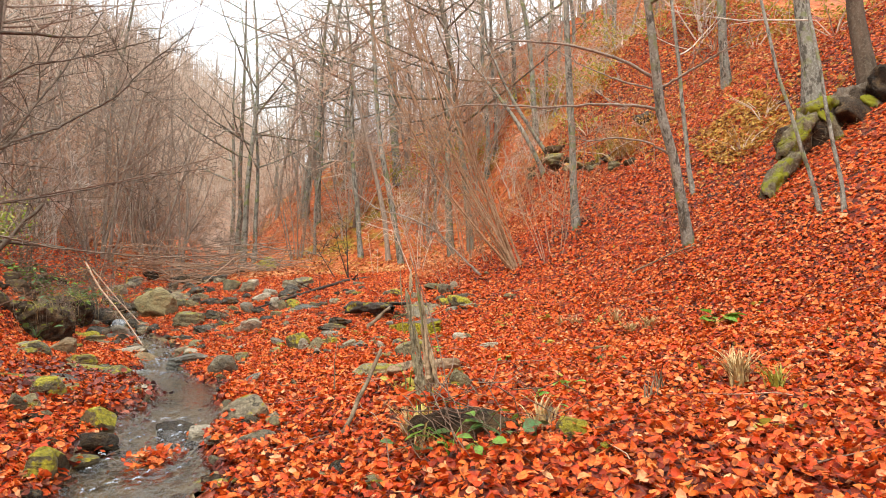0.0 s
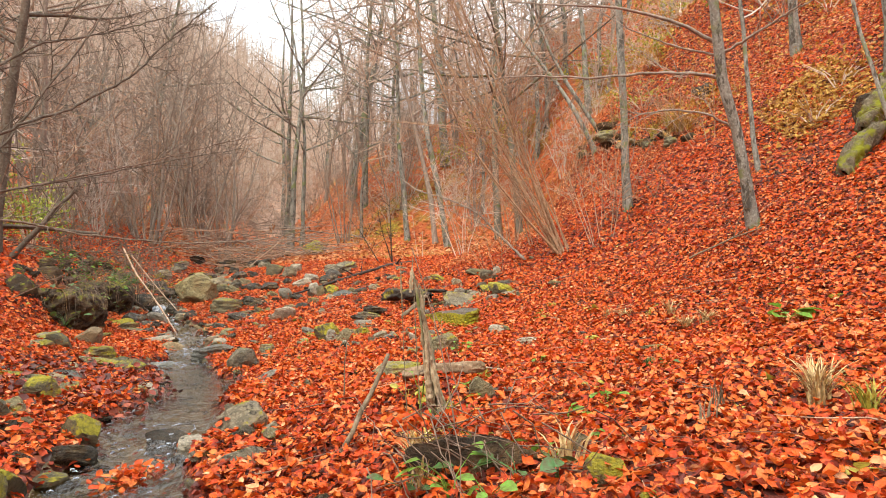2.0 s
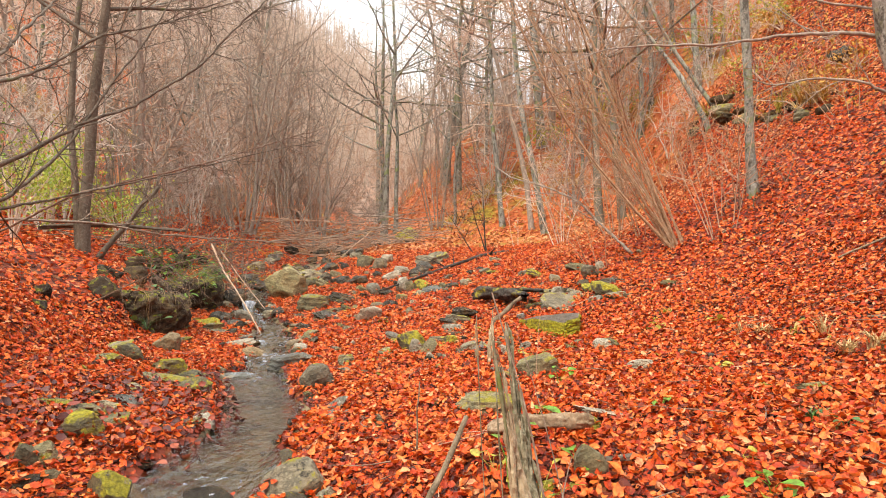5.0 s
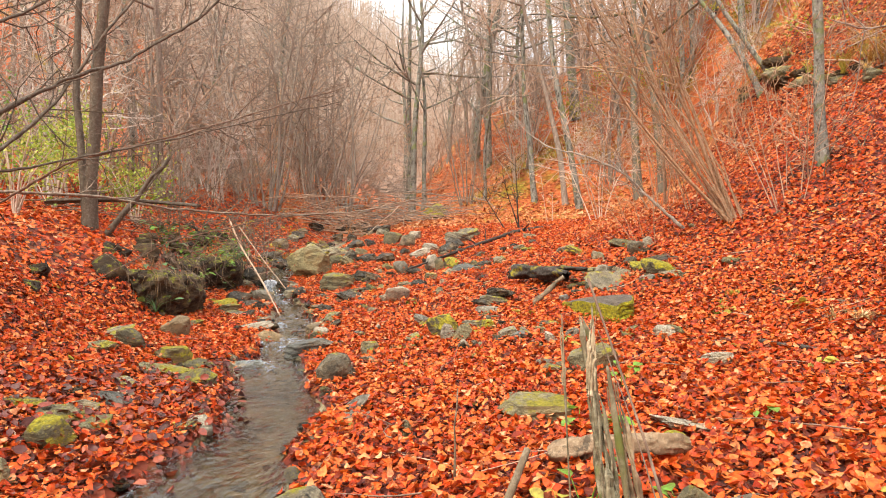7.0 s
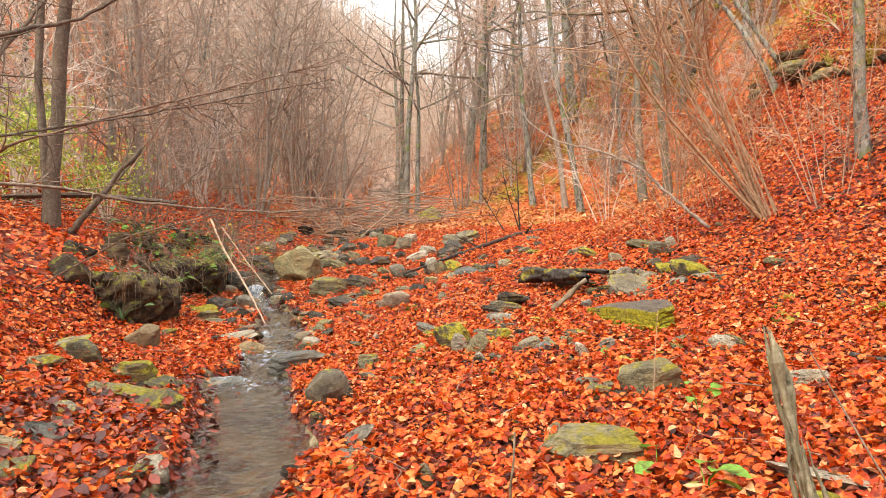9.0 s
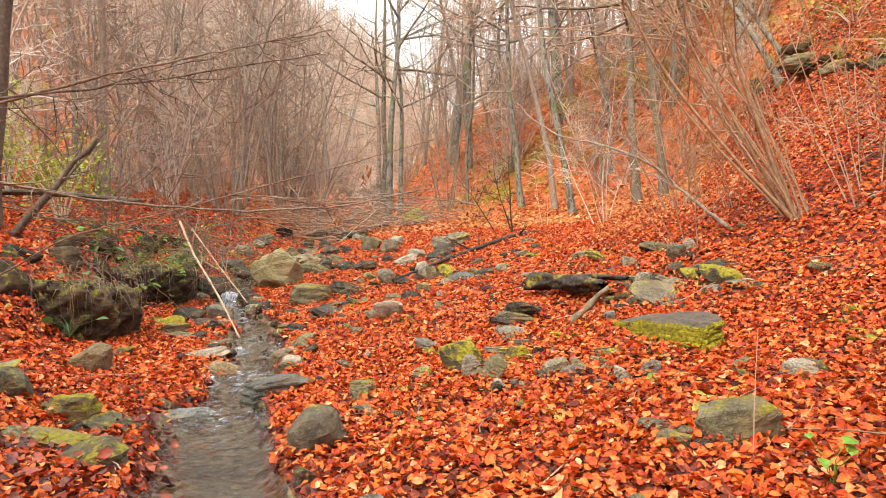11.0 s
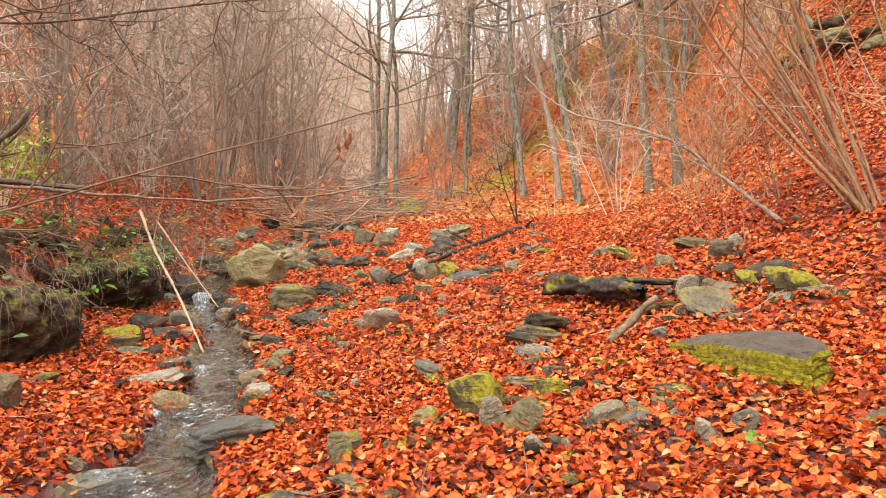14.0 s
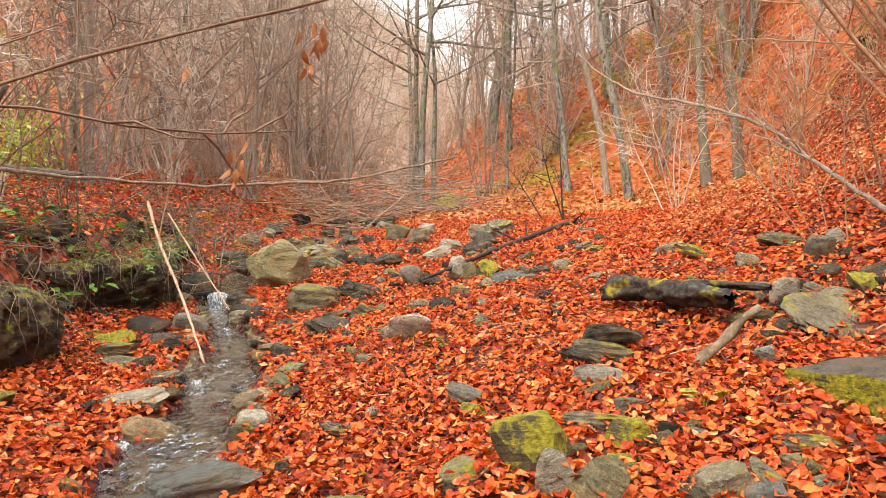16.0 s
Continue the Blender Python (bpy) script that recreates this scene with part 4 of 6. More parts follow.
rock(-2.21, 6.05, 0.17, 0.13, 0.07, 40, "pr")
rock(-2.64, 5.74, 0.20, 0.16, 0.08, 49, "or")
rock(0.41, 8.47, 0.21, 0.16, 0.11, -6, "or")
rock(-1.93, 8.88, 0.21, 0.16, 0.09, 19, "or")
rock(-0.67, 9.21, 0.24, 0.15, 0.06, 5, "gs")
rock(0.45, 6.10, 0.39, 0.24, 0.04, -13, "ps")
rock(-0.38, 7.50, 0.27, 0.16, 0.04, -10, "gs")
rock(-0.38, 7.33, 0.17, 0.14, 0.08, -10, "or")
rock(0.35, 8.36, 0.19, 0.15, 0.12, -18, "pb")
rock(0.07, 8.51, 0.14, 0.09, 0.04, -14, "gs")
rock(-0.40, 8.72, 0.13, 0.10, 0.10, -6, "pu")
rock(-3.29, 7.54, 0.37, 0.23, 0.09, 42, "ks")
rock(-4.70, 9.23, 0.22, 0.18, 0.11, 42, "kr")
rock(-3.37, 8.16, 0.42, 0.28, 0.05, 38, "bs", (2, -3))
rock(0.32, 5.75, 0.20, 0.16, 0.12, 3, "mr")
rock(1.62, 6.44, 0.23, 0.14, 0.07, -14, "os")
rock(0.22, 4.83, 0.10, 0.08, 0.05, 7, "mr")
rock(-2.27, 5.95, 0.22, 0.14, 0.05, 36, "gs")
rock(0.91, 3.54, 0.14, 0.11, 0.11, -6, "mr")
rock(0.87, 3.95, 0.11, 0.09, 0.09, -5, "or")
rock(-1.25, 4.87, 0.16, 0.13, 0.11, 26, "pb")
rock(-1.62, 3.91, 0.14, 0.11, 0.19, 38, "mr")
rock(-1.62, 4.21, 0.20, 0.16, 0.09, 35, "kr")
rock(1.01, 3.37, 0.10, 0.06, 0.04, -9, "ms")
rock(-7.27, 26.07, 0.87, 0.70, 0.48, 18, "mr")
rock(-1.59, 3.78, 0.14, 0.12, 0.14, 32, "mb")
rock(0.07, 3.27, 0.12, 0.09, 0.07, 8, "or")
rock(-0.23, 3.65, 0.14, 0.08, 0.04, 13, "ks")
rock(-0.71, 3.69, 0.23, 0.14, 0.04, 20, "gs")
rock(-6.80, 16.58, 0.48, 0.30, 0.15, 29, "gs")
rock(-5.50, 15.02, 0.35, 0.22, 0.14, 27, "os")
rock(-5.31, 15.45, 0.38, 0.23, 0.16, 24, "ds")
rock(-5.88, 18.25, 0.42, 0.34, 0.23, 22, "or")
rock(-5.18, 18.17, 0.35, 0.28, 0.27, 19, "pr")
rock(-3.87, 18.01, 0.59, 0.37, 0.22, 13, "gs")
rock(-3.61, 16.15, 0.42, 0.26, 0.20, 14, "ds")
rock(-3.38, 13.85, 0.21, 0.16, 0.21, 16, "pu")
rock(-4.58, 15.74, 0.21, 0.17, 0.16, 20, "dr")
rock(-6.55, 23.65, 0.69, 0.55, 0.39, 17, "mr")
rock(-8.53, 21.25, 0.60, 0.37, 0.25, 26, "ds")
rock(-9.04, 23.70, 0.57, 0.45, 0.31, 24, "dr")
rock(-7.10, 20.32, 0.38, 0.30, 0.20, 23, "gr")
rock(-8.14, 19.89, 0.38, 0.23, 0.18, 27, "ds")
rock(-2.20, 16.89, 0.30, 0.18, 0.12, 5, "gs")
rock(-1.07, 13.89, 0.25, 0.15, 0.07, -1, "gs")
rock(0.21, 12.69, 0.16, 0.13, 0.16, -13, "pu")
rock(-0.06, 11.37, 0.25, 0.20, 0.08, -13, "gr")
rock(-4.21, 9.18, 0.17, 0.11, 0.04, 47, "gs")
rock(-3.26, 9.55, 0.19, 0.15, 0.12, 33, "pb")
rock(-2.84, 9.05, 0.16, 0.10, 0.04, 32, "ks")
rock(-2.63, 9.69, 0.09, 0.07, 0.09, 23, "pu")
rock(-1.04, 9.32, 0.10, 0.06, 0.04, -3, "bs")
rock(-0.74, 9.05, 0.12, 0.07, 0.06, -10, "os")
rock(-0.68, 8.92, 0.11, 0.07, 0.04, -12, "gs")
rock(-2.01, 9.34, 0.11, 0.07, 0.04, 15, "ds")
rock(-3.58, 11.41, 0.16, 0.10, 0.05, 25, "ds")
rock(-2.01, 12.30, 0.14, 0.09, 0.04, 8, "gs")
rock(-2.17, 13.97, 0.19, 0.15, 0.13, 7, "or")
rock(-1.79, 13.16, 0.20, 0.13, 0.07, 5, "gs")
rock(-6.0, 14.3, 0.8, 0.65, 0.6, 10, "yu", (4, 10), 0.2, "big olive boulder beside the small waterfall")
rock(-6.68, 13.5, 0.42, 0.34, 0.34, 20, "db", (4, 8), 0.25, "dark wet rock beside the small waterfall")
rock(-5.92, 13.35, 0.34, 0.26, 0.16, 30, "ds", (3, 5), 0.25, "dark wet ledge beside the small waterfall")
rock(-2.97, 8.72, 0.48, 0.26, 0.12, 34, "bs", (6, -9), 0.12, "long wet grey slab at the water's edge")


def moss_slab(x, y, yaw):
    """A wedge-shaped slab of thin layers: a bare flat top, mossy broken sides."""
    r = np.random.default_rng(66)
    ob = thing("slab", x, y, None, "big flat slab with mossy sides and bare grey top", "stone", "stones of the stream bank")
    ob.location = (x, y, 0.4)
    rim = np.array([(-0.40, 0.38, 0.115), (-0.2, 0.1, 0.15), (-0.02, -0.12, 0.155), (0.21, -0.38, 0.145), (0.33, -0.23, 0.20), (0.33, 0.34, 0.21), (-0.08, 0.5, 0.175)])
    n, rows = 84, 22
    a = np.linspace(0, 7, n, endpoint=False)
    ring = np.stack([np.interp(a, np.arange(8), np.r_[rim[:, k], rim[0, k]]) for k in (0, 1, 2)], -1)
    for _ in range(2):
        ring = (np.roll(ring, 1, 0) + 2 * ring + np.roll(ring, -1, 0)) / 4
    ring[:, :2] += 0.012 * np.stack([np.sin(a * 5.1), np.cos(a * 4.3)], -1)
    body, top = Shape(), Shape()
    pts = []
    for k in range(rows):
        f = k / (rows - 1)
        block = k // 3
        ledge = 0.035 * math.sin(block * 2.4) + 0.03 * np.sin(a * 2.2 + block * 1.7) * math.cos(block) + 0.018 * np.sin(a * 7 + block * 3.1) + r.normal(0, 0.006, n)
        if k % 3 == 0:
            ledge = ledge - 0.03
        if k > rows - 3:
            ledge = ledge * 0.3
        w = ring[:, :2] * (1.10 - 0.10 * f + ledge * (1 - 0.3 * f))[:, None]
        z = -0.12 + f * (ring[:, 2] + 0.12) + 0.006 * np.sin(a * 6 + block)
        pts.append(np.stack([w[:, 0], w[:, 1], z], -1))
    pts = np.array(pts)
    i, j = np.meshgrid(np.arange(rows - 1), np.arange(n), indexing="ij")
    k = (j + 1) % n
    body.add(pts, np.stack([i * n + j, i * n + k, (i + 1) * n + k, (i + 1) * n + j], -1).reshape(-1, 4))
    last = pts[-1] + (0, 0, 0.0)
    inner = last * (0.5, 0.5, 1) + (0.02, 0.02, 0.004)
    top.add(np.concatenate([last, inner, [last.mean(0) + (0, 0, 0.008)]]), np.array([[q, (q + 1) % n, n + (q + 1) % n, n + q] for q in range(n)]))
    top.faces.append(np.array([[n + q, n + (q + 1) % n, 2 * n] for q in range(n)]))
    part("side", body, slab_moss, ob, "layered side covered with moss", False)
    part("top", top, slab_top, ob, "bare brown-grey top")


slab_moss = stone("slab_moss", (0.03, 0.022, 0.010), (0.13, 0.095, 0.04), 0.36, (0.08, 0.085, 0.004), (0.46, 0.40, 0.012))
slab_top = stone("slab_top", (0.10, 0.075, 0.055), (0.24, 0.19, 0.15), 0.93)
moss_slab(-0.25, 9.5, 0)
rock(-1.5, 10.55, 0.40, 0.28, 0.10, 4, "gs", (3, 4), 0.1)
rock(-1.46, 10.62, 0.34, 0.24, 0.10, -8, "ds", (-2, -5), -0.5, "dark slab stacked on a flat stone")
rock(-3.05, 11.3, 0.34, 0.12, 0.3, 20, "ps", (38, 22), 0.3, "pale slab leaning in the fallen leaves")

# dark flat stones that line the stream between the pool and the fall
edge_r = np.random.default_rng(19)
for k in range(50):
    y = edge_r.uniform(9.6, 15.5)
    out = edge_r.choice([-1, 1]) * edge_r.uniform(1.0, 1.9) * float(np.interp(y, SY, SW))
    s = edge_r.uniform(0.12, 0.3)
    kind = ("ds", "db", "gs", "ts", "os", "du")[k % 6]
    rock(float(stream_x(y)) + out, y, s, s * edge_r.uniform(0.55, 0.9), s * edge_r.uniform(0.25, 0.5), edge_r.uniform(0, 180), kind, None, 0.3,
         "" if kind[0] != "d" else "dark wet flat stone beside the stream")

for k in range(44):
    y = edge_r.uniform(15.2, 23.5)
    s = edge_r.uniform(0.2, 0.5)
    kind = ("ds", "db", "gs", "dr", "ob")[k % 5]
    rock(float(stream_x(y)) + edge_r.normal(0.2, 0.75), y, s, s * edge_r.uniform(0.6, 0.9), s * edge_r.uniform(0.35, 0.6), edge_r.uniform(0, 180), kind, None, 0.25,
         "" if kind[0] != "d" else "dark wet stone in the upper stream")

# pebbles at the water's edge and between the stones
pebbles = [rock_shape(1, 0.8, 0.55, f, 700 + k, 3).mesh("pebble", m, False) for k, (f, m) in enumerate([("u", grey_stone), ("s", dark_stone), ("b", olive_stone), ("u", dark_stone), ("s", grey_stone)])]
pr = np.random.default_rng(31)


def pebble(x, y, size):
    ob = new("pebble", pebbles[int(pr.integers(0, 5))])
    ob.location = (x, y, float(height(x, y)) + size * 0.16)
    ob.rotation_euler, ob.scale = (pr.normal(0, 0.3), pr.normal(0, 0.3), pr.uniform(0, 6.28)), (size, size * pr.uniform(0.7, 1.2), size)
    tagged(ob, "small wet stone at the edge of the stream", "stone", "pebbles of the stream")


for k in range(84):
    y = pr.uniform(3.5, 15)
    side = pr.choice([-1, 1])
    pebble(float(stream_x(y)) + side * float(np.interp(y, SY, SW)) * pr.normal(0.95, 0.3), y, pr.uniform(0.05, 0.13))
for k in range(56):
    y = pr.uniform(10.5, 17)
    pebble(float(stream_x(y)) + pr.uniform(0.5, 4.6), y, pr.uniform(0.07, 0.2))
for x, y, sx, sy, sz in [v for v in laid if v[1] < 16]:
    for _ in range(int(pr.integers(0, 2))):
        a = pr.uniform(0, 6.28)
        pebble(x + math.cos(a) * (sx * 0.6 + 0.06), y + math.sin(a) * (sy * 0.6 + 0.06), pr.uniform(0.05, 0.15))
for k in range(26):
    pebble(pr.normal(-1.2, 0.45), pr.normal(9.1, 0.5), pr.uniform(0.05, 0.12))
for k in range(40):
    pebble(pr.normal(-0.2, 0.6), pr.normal(11.7, 0.6), pr.uniform(0.08, 0.2))
for k in range(46):
    pebble(pr.normal(-3.3, 0.6), pr.normal(14.2, 1.0), pr.uniform(0.1, 0.26))


# ---- dead wood: fallen branches, logs and stakes ----
def stick(points, r0, r1, mat, label, name="branch", side_twigs=0, seed=1, sides=7, knots=0.12):
    """A bent piece of wood through the given places, with a few side twigs."""
    r = np.random.default_rng(seed)
    pts = np.array(points, float)
    s = np.r_[0, np.cumsum(np.linalg.norm(np.diff(pts, axis=0), axis=1))]
    n = max(6, int(s[-1] / 0.09))
    n = min(n, 70)
    u = np.linspace(0, s[-1], n)
    path = np.stack([np.interp(u, s, pts[:, k]) for k in range(3)], -1)
    for _ in range(3):
        path[1:-1] = (path[:-2] + 2 * path[1:-1] + path[2:]) / 4
    path[1:-1] += r.normal(0, 0.25 * r0, (n - 2, 3))
    f = np.linspace(0, 1, n)
    rad = (r0 + (r1 - r0) * f) * (1 + knots * r.normal(0, 1, n))
    path = np.concatenate([path[:1], path, path[-1:]])
    path[0] -= (path[2] - path[1]) * 0.04
    path[-1] += (path[-2] - path[-3]) * 0.04
    rad = np.r_[rad[0] * 0.05, rad, rad[-1] * 0.05]
    ob = thing(name, *pts[0], label, "branch" if name == "branch" else name)
    base = path[0].copy()
    wood = Shape()
    wood.tube(path - base, np.maximum(rad, 0.001), sides)
    part("limb", wood, mat, ob)
    if side_twigs:
        twigs = Shape()
        for k in range(side_twigs):
            i = int(r.uniform(0.25, 0.97) * (n - 2)) + 1
            run = path[min(i + 1, n - 1)] - path[i - 1]
            run /= np.linalg.norm(run)
            d = run * 0.8 + r.normal(0, 0.55, 3)
            grow(r, twigs, twigs, path[i] - base, d / np.linalg.norm(d), r.uniform(0.3, 1.15) * (1.2 - 0.5 * f[i]), max(0.0022, rad[i] * 0.45), 1, 2, 0.16, 0.02, 6, 0.01, 0.55, 0.0016)
        tagged(part("twig", twigs, mat, ob), kind="stuff")
    return ob


def log(a, b, r0, r1, mat, label, seed, bend=0.03, flat=1.0, name="log"):
    """A thick piece of rotten wood with ridged bark and broken ends."""
    r = np.random.default_rng(seed)
    a, b = np.array(a, float), np.array(b, float)
    n, sides = 44, 22
    f = np.linspace(0, 1, n)
    run = (b - a) / np.linalg.norm(b - a)
    side = np.cross(run, (0, 0, 1))
    side /= np.linalg.norm(side)
    up = np.cross(side, run)
    mid = a + np.outer(f, b - a) + np.outer(bend * np.sin(3.1 * f + 0.6), up) + np.outer(bend * np.sin(5 * f + seed), side)
    t = np.arange(sides) * 2 * math.pi / sides
    ff, tt = np.meshgrid(f, t, indexing="ij")
    rad = (r0 + (r1 - r0) * ff) * (1 + 0.14 * np.sin(3 * tt + 4 * ff + seed) + 0.09 * np.sin(8 * tt + 2.5 * np.sin(6 * ff)) + 0.12 * np.sin(11 * ff + 2 * tt + seed) + 0.10 * np.sign(np.sin(5 * tt + 3 * np.sin(7 * ff + seed))) + 0.06 * r.normal(0, 1, ff.shape))
    edge = np.minimum(ff, 1 - ff) * 16 + 0.25 * np.sin(5 * tt) + 0.35
    rad = rad * np.clip(edge, 0.05, 1) ** 0.5
    pts = mid[:, None] + side[None, None] * (rad * np.cos(tt))[..., None] + up[None, None] * (rad * np.sin(tt) * flat)[..., None]
    ob = thing(name, a[0], a[1], a[2], label, name)
    wood = Shape()
    i, j = np.meshgrid(np.arange(n - 1), np.arange(sides), indexing="ij")
    k = (j + 1) % sides
    wood.add(pts - a, np.stack([i * sides + j, i * sides + k, (i + 1) * sides + k, (i + 1) * sides + j], -1).reshape(-1, 4))
    part("wood", wood, mat, ob)
    return ob


log_wood = bark("weathered_log_wood", (0.07, 0.042, 0.025), (0.30, 0.20, 0.125), (0.44, 0.33, 0.22), 22, (0.11, 0.11, 0.02), 0.66, 0.58)
mossy_black = bark("mossy_black_wood", (0.012, 0.010, 0.009), (0.055, 0.042, 0.035), (0.13, 0.115, 0.10), 14, (0.33, 0.27, 0.02), 0.60)
log((-0.11, 5.33, 0.27), (0.40, 5.41, 0.34), 0.045, 0.036, log_wood, "short weathered log half sunk in leaves", 1, 0.015, 0.85)
rock(0.40, 4.97, 0.15, 0.12, 0.15, -6, "ou")
log((0.32, 4.98, 0.21), (0.62, 5.2, 0.225), 0.012, 0.018, dark_bark, "dark wet piece of wood half buried in leaves", 6, 0.015, 0.9)
stick([(-0.26, 4.45, 0.0), (-0.16, 4.6, 0.22), (-0.08, 4.72, 0.46)], 0.015, 0.011, dead_wood, "pale broken stick standing in the leaves", "branch", 0, 2)
log((-1.58, 11.95, 0.74), (-0.72, 11.2, 0.77), 0.115, 0.09, mossy_black, "black rotten log with yellow moss patches", 3, 0.03, 0.75)
log((-1.2, 11.75, 0.80), (-0.5, 11.2, 0.84), 0.05, 0.04, mossy_black, "split black wood beside the rotten log", 4, 0.02, 0.6)
stick([(-1.02, 10.22, 0.42), (-0.86, 10.3, 0.62), (-0.68, 10.36, 0.76)], 0.035, 0.022, dead_wood, "broken brown branch stub sticking out of the leaves", "branch", 0, 4)
stick([(1.5, 12.0, 1.35), (2.3, 12.3, 1.85), (3.2, 12.4, 2.3), (4.4, 12.7, 3.0)], 0.022, 0.035, dead_wood, "dead branch lying along the leafy slope", "branch", 9, 6)
stick([(1.55, 8.95, 0.64), (2.0, 8.4, 0.66), (2.5, 7.9, 0.72)], 0.008, 0.012, dead_wood, "thin dead stick lying on the leaves", "branch", 3, 7)
stick([(0.99, 7.92, 0.41), (1.31, 7.41, 0.42)], 0.02, 0.014, wet_wood, "short dark stick lying on the leaves", "branch", 0, 8)
stick([(-4.55, 10.85, 0.2), (-5.2, 11.4, 0.68), (-5.9, 11.95, 1.15), (-6.35, 12.3, 1.6)], 0.009, 0.016, hazel_bark, "pale broken branch hanging down into the stream", "branch", 4, 9)
stick([(-5.2, 12.1, 0.5), (-5.9, 12.5, 1.0), (-6.5, 12.8, 1.5)], 0.007, 0.012, hazel_bark, "thin pale branch hanging over the bank", "branch", 3, 10)
stick([(-6.5, 9.8, 1.25), (-6.2, 10.0, 1.75), (-5.85, 10.25, 2.32)], 0.045, 0.025, dark_bark, "dark broken snag leaning from the bank", "branch", 3, 11)
log((-7.6, 9.9, 1.72), (-6.0, 11.1, 1.78), 0.035, 0.02, dark_bark, "dark fallen trunk lying across the bank", 12, 0.06)
stick([(-3.5, 13.0, 0.78), (-3.35, 15.2, 1.05), (-2.75, 17.9, 1.5), (-1.9, 19.4, 1.7), (-1.0, 20.8, 1.88)], 0.016, 0.07, wet_wood, "long black fallen branch lying across the stones", "branch", 3, 13)
stick([(0.71, 12.92, 1.35), (0.25, 13.33, 1.82), (-0.19, 13.68, 2.3), (-0.75, 14.02, 2.61), (-1.44, 14.32, 2.84), (-1.87, 14.58, 3.18), (-2.12, 14.86, 3.51)], 0.026, 0.007, stem_bark, "arching bare branch rising from the leafy slope", "branch", 16, 14)
stick([(1.3, 13.0, 1.6), (0.6, 13.3, 2.9), (-0.4, 13.6, 3.15), (-1.4, 13.8, 3.05)], 0.014, 0.005, hazel_bark, "thin pale branch bending over from the hazel", "branch", 8, 15)
stick([(2.6, 9.45, 1.2), (3.0, 9.4, 1.4), (3.4, 9.3, 1.55)], 0.012, 0.008, dead_wood, "thin fallen stick on the leafy slope", "branch", 4, 16)
# branches that reach over the stream from the bushes on the bank
OVER = "dark bare branch reaching over the stream bank"
stick([(-6.6, 7.2, 1.55), (-5.85, 7.72, 1.66), (-5.37, 8.65, 1.66), (-5.05, 9.34, 1.56), (-4.17, 10.31, 1.51), (-3.41, 11.04, 1.6), (-2.65, 11.3, 1.78)], 0.018, 0.007, dark_twig, "long thin branch reaching level over the stream", "branch", 7, 20)
stick([(-6.2, 5.0, 1.0), (-4.04, 6.09, 1.88), (-3.82, 6.72, 2.36), (-3.81, 7.16, 2.56), (-3.46, 7.73, 3.08), (-3.28, 8.1, 3.6), (-3.0, 8.7, 4.3)], 0.024, 0.006, dark_bark, OVER, "branch", 20, 21)
stick([(-6.2, 5.0, 0.9), (-4.06, 6.12, 1.62), (-4.15, 6.51, 1.86), (-4.17, 6.92, 2.25), (-4.07, 7.31, 2.9), (-4.02, 7.66, 3.38), (-3.9, 8.2, 4.3)], 0.022, 0.006, dark_bark, OVER, "branch", 18, 22)
stick([(-5.2, 5.0, 2.0), (-3.93, 5.97, 2.68), (-4.42, 6.62, 3.16), (-4.77, 7.33, 3.75), (-5.0, 7.9, 4.4)], 0.02, 0.006, dark_bark, OVER, "branch", 16, 23)
stick([(-5.0, 5.0, 2.1), (-3.96, 6.0, 2.51), (-4.02, 6.41, 2.7), (-3.87, 6.89, 3.16), (-3.76, 7.38, 3.39), (-3.63, 7.84, 3.66), (-3.3, 8.5, 4.1)], 0.018, 0.005, dark_bark, OVER, "branch", 20, 24)
stick([(-6.0, 5.2, 1.1), (-4.06, 6.12, 1.56), (-4.09, 6.73, 1.72), (-3.76, 7.57, 2.0), (-3.6, 8.2, 2.22), (-2.8, 9.1, 2.6)], 0.014, 0.004, dark_bark, OVER, "branch", 16, 25)
stick([(-6.4, 8.1, 1.5), (-4.7, 7.5, 1.85), (-3.35, 7.64, 2.11), (-2.6, 8.9, 2.7)], 0.014, 0.004, near_twig, OVER, "branch", 15, 26)
stick([(-4.7, 7.7, 0.75), (-3.5, 7.4, 1.15), (-2.6, 7.25, 1.28), (-2.3, 7.3, 1.36), (-2.0, 7.35, 1.43), (-1.75, 7.5, 1.52), (-1.5, 7.75, 1.64)], 0.006, 0.002, near_twig, "thin bare twig with withered leaves over the stream", "branch", 4, 27)

# ---- banks, roots and rock outcrops ----
def lump(name, x, y, sx, sy, sz, seed, mat, label, category, z=None, yaw=0, form="r"):
    """A rough lump of earth or rock."""
    shape = rock_shape(sx, sy, sz, form, seed, 4)
    r = np.random.default_rng(seed)
    p = shape.points[0]
    rough = 0.10 * sines(p[:, 0] * 3 + p[:, 2] * 2, p[:, 1] * 3 - p[:, 2] * 3, 0.9, r.uniform(0, 9)) + 0.05 * sines(p[:, 0] * 7 - p[:, 2] * 5, p[:, 1] * 7 + p[:, 2] * 6, 0.9, r.uniform(0, 9))
    rough = 1.5 * rough + 0.07 * sines(p[:, 0] * 16 + p[:, 2] * 9, p[:, 1] * 16 - p[:, 2] * 12, 0.9, r.uniform(0, 9))
    shape.points[0] = p * (1 + rough)[:, None]
    ob = new(name, shape.mesh(name, mat))
    ob.location = (x, y, float(height(x, y)) + sz * 0.15 if z is None else z)
    ob.rotation_euler = (0, 0, radians(yaw))
    return tagged(ob, label, category)


